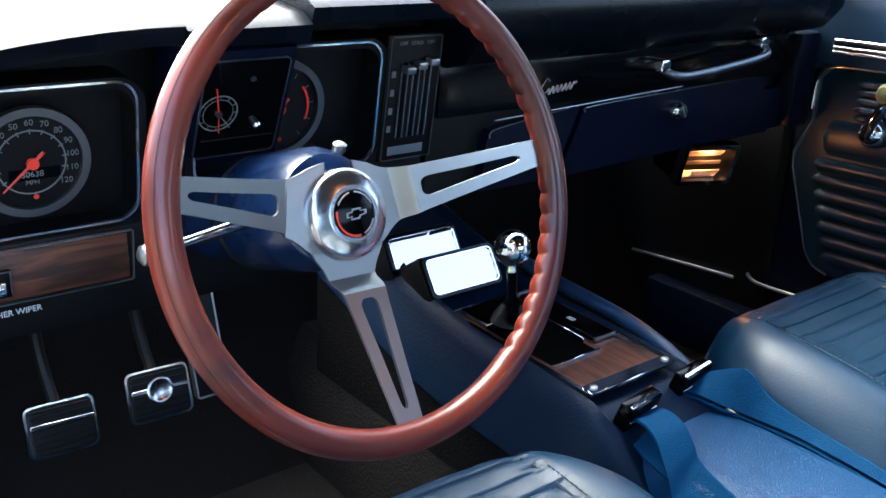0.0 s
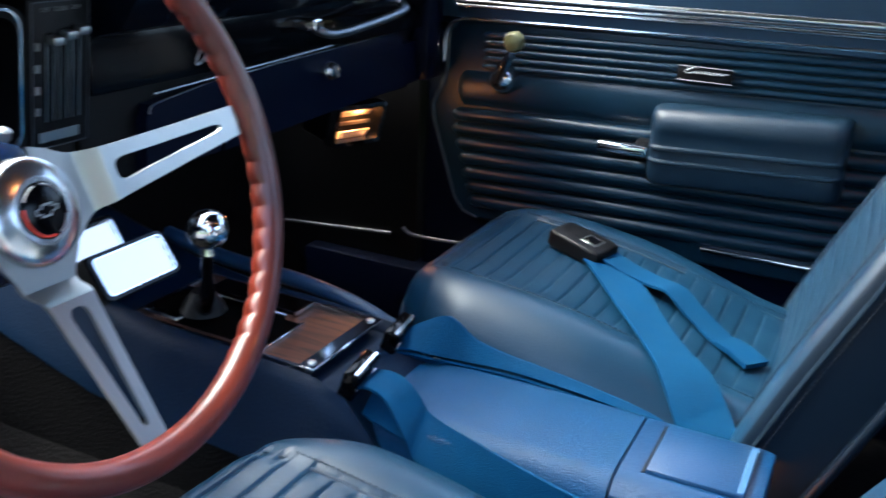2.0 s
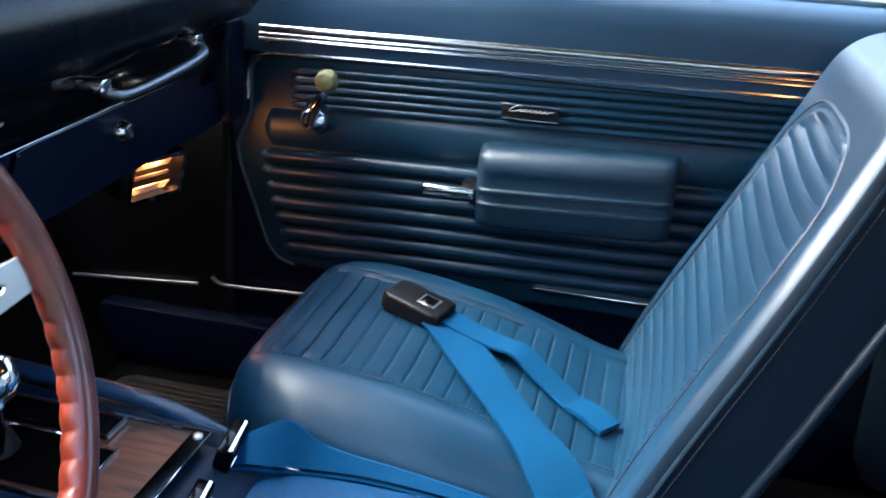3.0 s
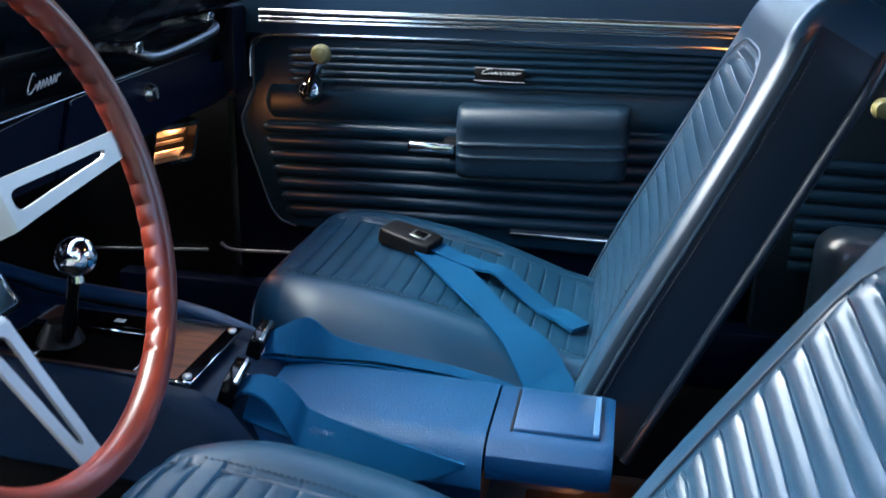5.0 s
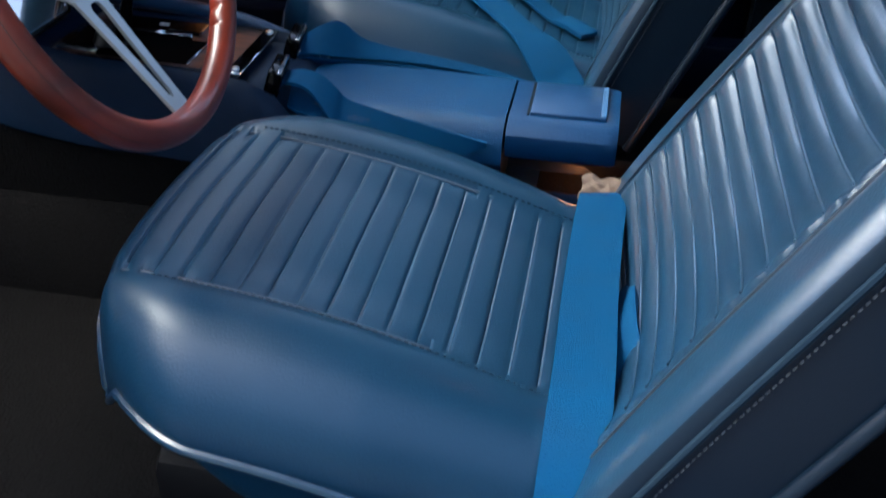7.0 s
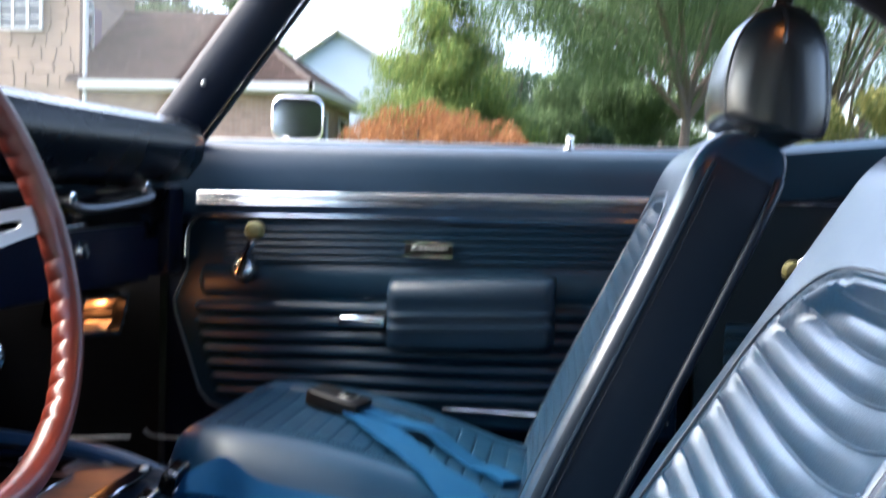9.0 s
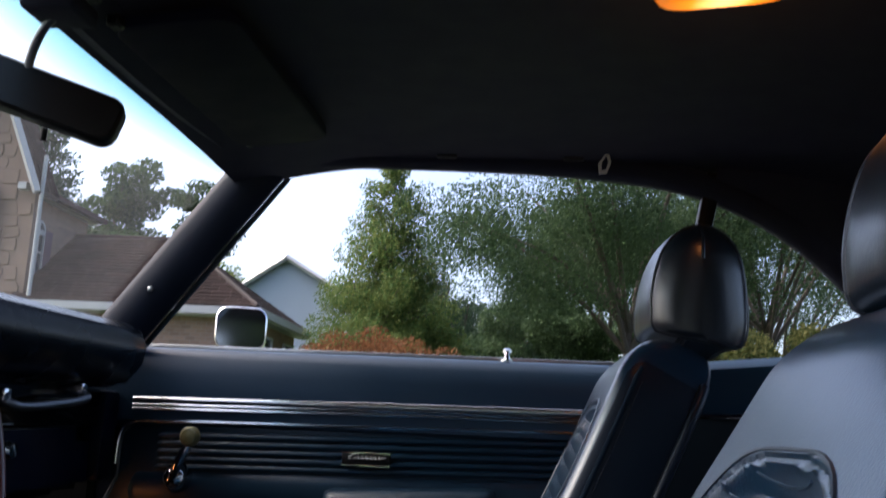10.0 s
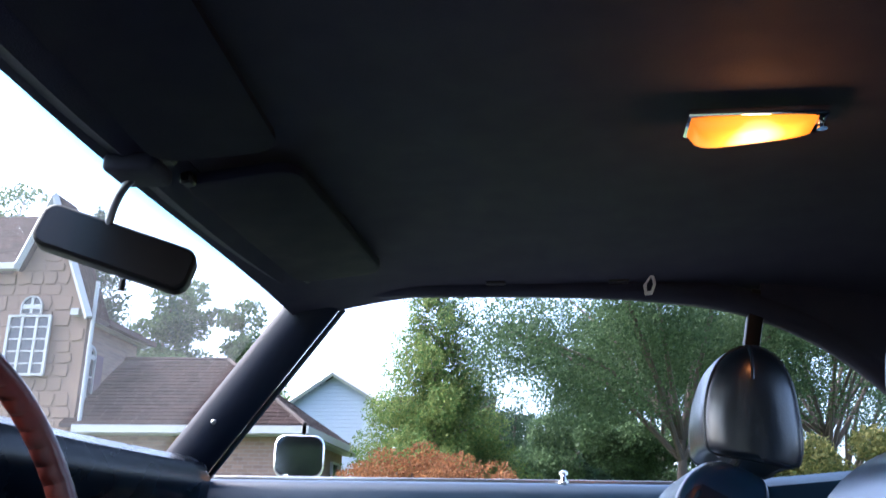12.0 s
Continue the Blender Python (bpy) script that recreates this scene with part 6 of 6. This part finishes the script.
def tree(x, y, h, spread, seed, material, label, count=7000, size=0.11, conic=False, trunk_r=0.16, low=0.25, ground=0.0):
    rng = np.random.default_rng(seed)
    t = thing("tree", (x, y, ground), label, "tree", "garden trees")
    rnd = lambda a, b: rng.uniform(a, b)
    base = Vector((x, y, ground))
    spots = []
    fork = h * (low + 0.08)
    trunk = [base, base + Vector((rnd(-.1, .1), rnd(-.1, .1), fork * 0.5)), base + Vector((rnd(-.2, .2), rnd(-.2, .2), fork))]
    if conic:
        trunk.append(base + Vector((0, 0, h * 0.75)))
    path = smooth_path(trunk, 6)
    part("trunk", tube(path, [trunk_r * (1 - 0.65 * i / len(path)) for i in range(len(path))], 9), BARK, t)
    n = 84 if conic else 13
    for i in range(n):
        if conic:
            f = (i + 0.5) / n
            z = h * (low * 0.6 + (1 - low * 0.6) * f)
            reach = spread * (1 - f) ** 0.72 * rnd(0.6, 1.0) + 0.05
            a = i * 2.4 + rnd(-0.4, 0.4)
            root = base + Vector((0, 0, z))
            tip = root + Vector((math.cos(a) * reach, math.sin(a) * reach, rnd(0.1, 0.5)))
            part("limb", tube([root, root.lerp(tip, 0.9)], [trunk_r * 0.25 * (1 - f) + 0.008, 0.006], 5), BARK, t)
            for q in (0.35, 0.6, 0.8, 1.0):
                spots.append((tuple(root.lerp(tip, q)), max(0.2, spread * 0.25 * (1.2 - f)), 0.95))
        else:
            a = 6.28 * i / n + rnd(-0.3, 0.3)
            root = path[-1] if i % 3 else path[-4]
            reach = spread * rnd(0.55, 1.0)
            top = ground + h * rnd(0.55, 1.0) - (reach / spread) ** 2 * h * 0.16
            tip = Vector((x + math.cos(a) * reach, y + math.sin(a) * reach, top))
            mid = root.lerp(tip, 0.5) + Vector((rnd(-.3, .3), rnd(-.3, .3), h * 0.04))
            limb = smooth_path([root, mid, tip], 6)
            part("limb", tube(limb, [trunk_r * 0.42 * (1 - 0.85 * j / len(limb)) for j in range(len(limb))], 7), BARK, t)
            for q in (0.45, 0.6, 0.75, 0.9, 1.0):
                c = limb[int(q * (len(limb) - 1))]
                for w in range(2):
                    o = Vector((rnd(-1, 1), rnd(-1, 1), rnd(-0.7, 0.7))) * spread * 0.22
                    spots.append((tuple(c + o), spread * rnd(0.13, 0.24), rnd(0.5, 0.9)))
    foliage("crown", spots, count, size, material, t, rng)
    return t


def bush(name, x, y, w, d, h, z0, seed, material, label, count=3500, size=0.05):
    rng = np.random.default_rng(seed)
    b = thing(name, (x, y, z0), label, name)
    spots = []
    for i in range(26):
        q = rng.uniform(-1, 1, 2)
        spots.append(((x + q[0] * w / 2, y + q[1] * d / 2, z0 + h * rng.uniform(0.35, 0.8) * (1 - 0.3 * abs(q[0]))), min(w, d, h * 1.6) * rng.uniform(0.16, 0.28), 0.8))
    for i in range(5):
        q = rng.uniform(-0.3, 0.3, 2)
        part("stem", tube([(x + q[0] * w * 0.3, y + q[1] * d * 0.3, z0 - 0.05), (x + q[0] * w, y + q[1] * d, z0 + h * 0.6)], [0.03, 0.012], 6), BARK, b)
    foliage("crown", spots, count, size, material, b, rng)


def ground():
    rng = np.random.default_rng(4)
    bm = bmesh.new()
    xs = [-400, -120, -60, -30, -20, -12, -6, 0, 6, 12, 20, 30, 60, 120, 400]
    ys = [-400, -120, -40, -10, 0, 4, 8, 11, 14, 18, 24, 32, 48, 90, 400]
    gz = lambda x, y: 0.85 * min(1, max(0, (y - 4) / 9)) + (0.02 * (y - 13) if y > 13 else 0) * (1 if y < 60 else 60 / y)
    vs = [[bm.verts.new((x, y, gz(x, y))) for y in ys] for x in xs]
    for i in range(len(xs) - 1):
        for j in range(len(ys) - 1):
            bm.faces.new((vs[i][j], vs[i + 1][j], vs[i + 1][j + 1], vs[i][j + 1]))
    tagged(part("ground", bm, GRASS), "green lawn rising gently away from the drive", "lawn", kind="structure")
    tagged(part("driveway", block(-9, 5, -6, 2.6, -0.02, 0.012), ASPHALT), "dark asphalt driveway under the car", "driveway", kind="structure")


ground()


def wall_xz(x0, x1, y, z0, z1, t=0.2):
    return block(x0, x1, y, y + t, z0, z1)


def window_unit(parent, m, w, h, arch=False, bars=(3, 3)):
    """A framed window in the plane of m (x across, y up)."""
    out = rounded(w, h, 0.02, 1)
    if arch:
        out = [(w / 2, -h / 2), (w / 2, h / 2)] + [(w / 2 * math.cos(a), h / 2 + w / 2 * math.sin(a)) for a in np.linspace(0.2, math.pi - 0.2, 9)] + [(-w / 2, h / 2), (-w / 2, -h / 2)]
    cx, cy = 0, (h * 0.1 if arch else 0)
    inn = [(cx + (x - cx) * 0.88, cy + (y - cy) * 0.93) for x, y in out]
    win = part("window", frame_ring(out, inn, 0.06, m), TRIM_WHITE, parent, "white framed window")
    part("pane", plate([(x * 0.92, cy + (y - cy) * 0.95) for x, y in out], 0.012, m), PANE, win)
    for k in range(1, bars[0]):
        x = -w / 2 + w * k / bars[0]
        part("glazing_bar", block(x - 0.03, x + 0.03, -h * 0.49, h * 0.5 + (w * 0.42 if arch and k else 0) * (1 - abs(x) / (w / 2)), 0.01, 0.045, 0, 1, m), TRIM_WHITE, win)
    for k in range(1, bars[1]):
        z = -h / 2 + h * k / bars[1]
        part("glazing_bar", block(-w * 0.46, w * 0.46, z - 0.014, z + 0.014, 0.01, 0.035, 0, 1, m), TRIM_WHITE, win)
    if arch:
        part("glazing_bar", block(-w * 0.47, w * 0.47, h / 2 - 0.05, h / 2 + 0.05, 0.01, 0.05, 0, 1, m), TRIM_WHITE, win)
    return win


def roof_plane(poly, thick, parent, name="roof", mt=None, course=0.16):
    """A sloping roof face with overlapping shingle courses; the first edge is the eave."""
    bm = bmesh.new()
    vs = [bm.verts.new(p) for p in poly]
    f = bm.faces.new(vs)
    ex = bmesh.ops.extrude_face_region(bm, geom=[f])
    bmesh.ops.translate(bm, verts=[v for v in ex["geom"] if isinstance(v, bmesh.types.BMVert)], vec=(0, 0, thick))
    roof = part(name, bm, mt or SHINGLE, parent, smooth=False)
    P = [Vector(q) + Vector((0, 0, thick + 0.004)) for q in poly]
    e = (P[1] - P[0]).normalized()
    nrm = e.cross(P[2] - P[1]).normalized()
    nrm = nrm if nrm.z > 0 else -nrm
    up = nrm.cross(e)
    up = up if up.z > 0 else -up
    flat = [((q - P[0]).dot(e), (q - P[0]).dot(up)) for q in P]
    high = max(v for _, v in flat)
    rng = random.Random(int(abs(P[0].x * 7 + P[0].y * 3) * 10))

    def span(v):
        xs = []
        for (a0, b0), (a1, b1) in zip(flat, flat[1:] + flat[:1]):
            if min(b0, b1) <= v <= max(b0, b1) and abs(b1 - b0) > 1e-6:
                xs.append(a0 + (a1 - a0) * (v - b0) / (b1 - b0))
        return (min(xs), max(xs)) if len(xs) > 1 else None
    bm = bmesh.new()
    v = 0.01
    while v < high - course * 0.3:
        s0, s1 = span(v), span(min(v + course, high - 0.002))
        if s0 and s1:
            x = s0[0]
            while x < s0[1] - 0.05:
                w = min(rng.uniform(0.25, 0.5), s0[1] - x)
                lift = 0.010 + rng.uniform(0, 0.008)
                t0, t1 = max(x, s1[0]), min(x + w, s1[1])
                if t1 > t0:
                    q = [P[0] + e * x + up * v + nrm * lift, P[0] + e * (x + w - 0.012) + up * v + nrm * lift,
                         P[0] + e * (t1 - 0.012) + up * (v + course) + nrm * 0.004, P[0] + e * t0 + up * (v + course) + nrm * 0.004,
                         P[0] + e * x + up * v, P[0] + e * (x + w - 0.012) + up * v]
                    k = [bm.verts.new(c) for c in q]
                    bm.faces.new(k[:4])
                    bm.faces.new((k[0], k[4], k[5], k[1]))
                x += w
        v += course
    sh = part("shingles", bm, SHINGLE_ISLES, roof, smooth=False)
    tagged(sh, kind="stuff")
    return roof


def stones(parent, poly, y):
    """Rough field stones laid over a wall face that looks along -y."""
    rng = random.Random(5)

    def inside(x, z):
        c = False
        for (a0, b0), (a1, b1) in zip(poly, poly[1:] + poly[:1]):
            if (b0 > z) != (b1 > z) and x < a0 + (a1 - a0) * (z - b0) / (b1 - b0):
                c = not c
        return c
    z = 2.9
    while z < 7.5:
        h = rng.uniform(0.20, 0.36)
        x = poly[0][0] + rng.uniform(0, 0.15)
        while x < -9.66:
            w = rng.uniform(0.24, 0.52)
            cx, cz = x + w / 2, z + h / 2
            if all(inside(cx + sx * w * 0.46, cz + sz * h * 0.46) for sx in (-1, 1) for sz in (-1, 1)):
                n = 8
                ring = []
                for k in range(n):
                    a = 2 * math.pi * (k + rng.uniform(-0.25, 0.25)) / n
                    c, d = math.cos(a), math.sin(a)
                    q = 1 / max(abs(c), abs(d)) ** 0.92
                    ring.append((cx + c * q * (w / 2 - 0.005), cz + d * q * (h / 2 - 0.005)))
                deep = rng.uniform(0.015, 0.05)
                bm = bmesh.new()
                lo = [bm.verts.new((px, y, pz)) for px, pz in ring]
                hi = [bm.verts.new((cx + (px - cx) * 0.90, y - deep, cz + (pz - cz) * 0.90)) for px, pz in ring]
                for i in range(n):
                    bm.faces.new((lo[i], lo[(i + 1) % n], hi[(i + 1) % n], hi[i]))
                bm.faces.new(hi)
                bmesh.ops.recalc_face_normals(bm, faces=bm.faces)
                part("stone", bm, STONE, parent, smooth=False)
            x += w
        z += h


def brick_house():
    h = thing("brick_house", (-11, 19, 0.8), "two-storey buff brick house with a stone gable and brown roof", "house")
    g0 = 0.6
    # garage wing, built against the side of the house
    part("wall", block(-9.89, -4.98, 17.55, 21.5, g0, 2.98), BRICK, h)
    Z, x1, y0, y1 = 3.0, -4.72, 17.2, 21.8
    ridge_r, ridge_l = Vector((-7.36, 19.75, 4.80)), Vector((-9.88, 19.75, 4.82))
    roof_plane([(-9.88, y0, Z), (x1, y0, Z), ridge_r, ridge_l], 0.08, h)
    roof_plane([(x1, y0, Z), (x1, y1, Z), ridge_r], 0.08, h)
    roof_plane([(x1, y1, Z), (-9.88, y1, Z), ridge_l, ridge_r], 0.08, h)
    up = Vector((0, 0, 0.085))
    part("ridge_cap", tube([Vector((x1, y0, Z)) + up, ridge_r + up], 0.05, 6), SHINGLE, h)
    part("ridge_cap", tube([ridge_r + up, ridge_l + up], 0.05, 6), SHINGLE, h)
    part("gutter", block(-9.55, x1 + 0.06, y0 - 0.10, y0 + 0.02, Z - 0.10, Z + 0.05), TRIM_WHITE, h)
    part("gutter", block(x1 - 0.02, x1 + 0.10, y0 - 0.10, y1, Z - 0.10, Z + 0.05), TRIM_WHITE, h)
    part("soffit", block(-9.55, x1, y0, 17.55, Z - 0.12, Z - 0.08), TRIM_WHITE, h)
    part("soffit", block(-4.98, x1, 17.56, y1, Z - 0.12, Z - 0.08), TRIM_WHITE, h)
    for yy in (18.95, 20.7):
        window_unit(h, axes((-4.97, yy, 2.0), (0, 1, 0), (0, 0, 1)), 0.7, 1.3, bars=(1, 2))
    # main house
    part("wall", block(-22, -9.9, 17.65, 20.3, g0, 5.32), BRICK, h)
    part("wall", block(-22, -11.30, 17.66, 20.2, 5.325, 6.25), BRICK, h)
    gable = [(-13.6, g0), (-9.66, g0), (-9.66, 5.35), (-10.68, 7.85), (-11.28, 6.40), (-13.6, 6.40)]
    front = part("wall", plate(gable, -0.3, axes((0, 17.36, 0), (1, 0, 0), (0, 0, 1))), STONE, h, "rough stone gable", smooth=False)
    stones(front, gable, 17.37)
    for a, b in (((-9.50, 17.1, 5.25), (-10.68, 17.1, 8.00)), ((-11.32, 17.1, 6.35), (-10.68, 17.1, 8.00))):
        roof_plane([a, b, (b[0], 18.0, b[2]), (a[0], 18.0, a[2])], 0.1, h)
        part("bargeboard", tube([(a[0], 17.1, a[2] + 0.02), (b[0], 17.1, b[2] + 0.02)], 0.09, 4), TRIM_WHITE, h)
    roof_plane([(-9.55, 17.7, 5.35), (-9.55, 20.6, 5.35), (-11.4, 20.6, 5.62), (-11.4, 17.7, 5.62)], 0.1, h)
    roof_plane([(-24, 17.3, 6.3), (-11.5, 17.3, 6.3), (-13.4, 21.5, 9.05), (-24, 21.5, 9.05)], 0.1, h)
    roof_plane([(-11.5, 17.3, 6.3), (-11.5, 19.0, 6.3), (-13.4, 21.5, 9.05)], 0.1, h)
    part("gutter", block(-9.98, -9.80, 17.2, 20.7, 5.36, 5.50), TRIM_WHITE, h)
    part("soffit", block(-9.98, -9.80, 17.68, 20.6, 5.32, 5.355), TRIM_WHITE, h)
    part("gutter", block(-24, -11.30, 17.0, 17.2, 6.34, 6.48), TRIM_WHITE, h)
    window_unit(h, axes((-10.89, 17.27, 4.72), (1, 0, 0), (0, 0, 1)), 0.98, 1.30, False, (3, 5))
    window_unit(h, axes((-10.89, 17.27, 5.47), (1, 0, 0), (0, 0, 1)), 0.48, 0.16, True, (2, 1))
    window_unit(h, axes((-9.89, 18.04, 3.98), (0, 1, 0), (0, 0, 1)), 0.50, 1.30, True, (2, 3))
    for yy in (17.62, 18.47):
        part("shutter", block(-9.89, -9.84, yy - 0.15, yy + 0.15, 3.32, 4.72), SHUTTER, h)
    part("downspout", tube([(-9.50, 17.3, 6.1), (-9.50, 17.3, g0)], 0.045, 8), TRIM_WHITE, h)


brick_house()


def sided_house():
    h = thing("sided_house", (-10.5, 44, 1.0), "pale blue-grey lap-sided house with a gable roof", "house")
    D, y = 45.0, 44.0
    pk, ea = (-11.0, 8.75), 7.45
    l, r = -13.3, -8.25
    part("wall", plate([(l, 0.8), (r, 0.8), (r, ea - 0.25), (pk[0], pk[1]), (l, ea - 0.25)], 0.3, axes((0, y + 0.3, 0), (1, 0, 0), (0, 0, 1))), SIDING, h, smooth=False)
    n = 34
    for k in range(n):
        z = 2.2 + 6.3 * k / n
        if z < ea - 0.2:
            a, b = l, r
        else:
            f = (pk[1] - z) / (pk[1] - ea + 0.25)
            a, b = pk[0] + (l - pk[0]) * f, pk[0] + (r - pk[0]) * f
        if b - a > 0.3:
            part("lap_board", prism_x([(y, z), (y - 0.03, z), (y, z + 0.18)], a, b), SIDING, h)
    for e, s in ((l - 0.35, -1), (r + 0.35, 1)):
        roof_plane([(e, y - 0.4, ea - 0.45), (pk[0], y - 0.4, pk[1] + 0.08), (pk[0], y + 9, pk[1] + 0.08), (e, y + 9, ea - 0.45)], 0.12, h)
        part("bargeboard", tube([(e, y - 0.42, ea - 0.42), (pk[0], y - 0.42, pk[1] + 0.1)], 0.13, 4), TRIM_WHITE, h)
    part("rear_wall", block(-8.3, -4.0, y + 5, y + 9, 0.8, 7.0), SIDING, h)
    roof_plane([(-9.5, y + 4.6, 6.8), (-3.6, y + 4.6, 6.8), (-3.6, y + 8, 8.9), (-9.5, y + 8, 8.9)], 0.12, h)


sided_house()

tree(-2.6, 20.5, 6.1, 2.1, 11, LEAF_WARM, "young tree with green leaves turning yellow and orange", 95000, 0.036, True, 0.10, 0.10, 1.0)
tree(2.7, 20.0, 9.0, 4.6, 13, LEAF, "spreading broad-leaved tree with a forked dark trunk", 125000, 0.037, False, 0.17, 0.16, 1.0)
tree(6.5, 23.0, 9.0, 4.4, 14, LEAF, "spreading broad-leaved tree with thin outer branches", 70000, 0.038, False, 0.15, 0.2, 1.1)
tree(3.5, 33.0, 11.0, 5.5, 15, LEAF_DARK, "tall dark tree beyond the lawn", 32000, 0.056, False, 0.2, 0.1, 1.3)
tree(10.5, 36.0, 10.0, 5.0, 16, LEAF_DARK, "tall dark tree beyond the lawn", 24000, 0.056, False, 0.2, 0.1, 1.4)
tree(-1.5, 40.0, 8.0, 4.0, 17, LEAF_DARK, "tall dark tree beyond the lawn", 40000, 0.058, False, 0.2, 0.1, 1.4)
tree(-13.6, 31.0, 9.6, 3.4, 18, LEAF, "tall green tree behind the brick house", 46000, 0.095, False, 0.2, 0.1, 1.2)
tree(-17.2, 31.0, 11.4, 3.0, 19, LEAF_DARK, "tall dark fir behind the brick house", 40000, 0.090, True, 0.2, 0.1, 1.2)
tree(-11.3, 33.0, 5.2, 1.3, 22, LEAF_WARM, "light green tree behind the garage", 10000, 0.07, False, 0.2, 0.1, 1.2)
tree(-21.8, 30.0, 14.0, 3.2, 20, LEAF, "tall dark tree behind the brick house", 20000, 0.08, False, 0.2, 0.2, 1.2)
tree(-15.5, 46.0, 8.0, 2.2, 21, LEAF_WARM, "light green tree beside the sided house", 10000, 0.09, False, 0.2, 0.2, 1.2)
bush("shrub", -1.80, 12.3, 1.7, 1.5, 1.75, 0.75, 31, LEAF_RED, "low rust-red weeping shrub on the lawn", 14000, 0.026)
bush("shrub", -0.85, 12.0, 1.3, 1.3, 1.50, 0.75, 32, LEAF_RED, "low rust-red weeping shrub on the lawn", 9000, 0.026)
bush("hedge", 6.2, 17.5, 5.0, 2.0, 2.6, 0.9, 33, LEAF_GOLD, "tall green hedge tinged with yellow", 24000, 0.042)
bush("hedge", 1.5, 26.5, 9.0, 3.2, 4.2, 1.1, 34, LEAF, "dense green hedge under the trees", 46000, 0.060)
# hedge on the near side of the drive: door-mirror foliage, raised to block skylight
for i in range(6):
    bush("hedge", -9.0 + 3.6 * i, -12.0 - 0.4 * (i % 2), 4.8, 3.0, 9.5 + 0.5 * (i % 3), -1.6, 44 + i, LEAF_DARK, "dark green hedge along the near side of the drive, made tall to block sky light", 24000, 0.16)
# woods that close the view behind the lawns
for i, x in enumerate((-4.0, 5.0, 14.0, 23.0)):
    bush("thicket", x, 44.0 + 2.0 * (i % 2), 11.0, 4.5, 6.5, 1.0, 60 + i, LEAF_DARK, "dark thicket closing the view behind the lawns", 15000, 0.14)
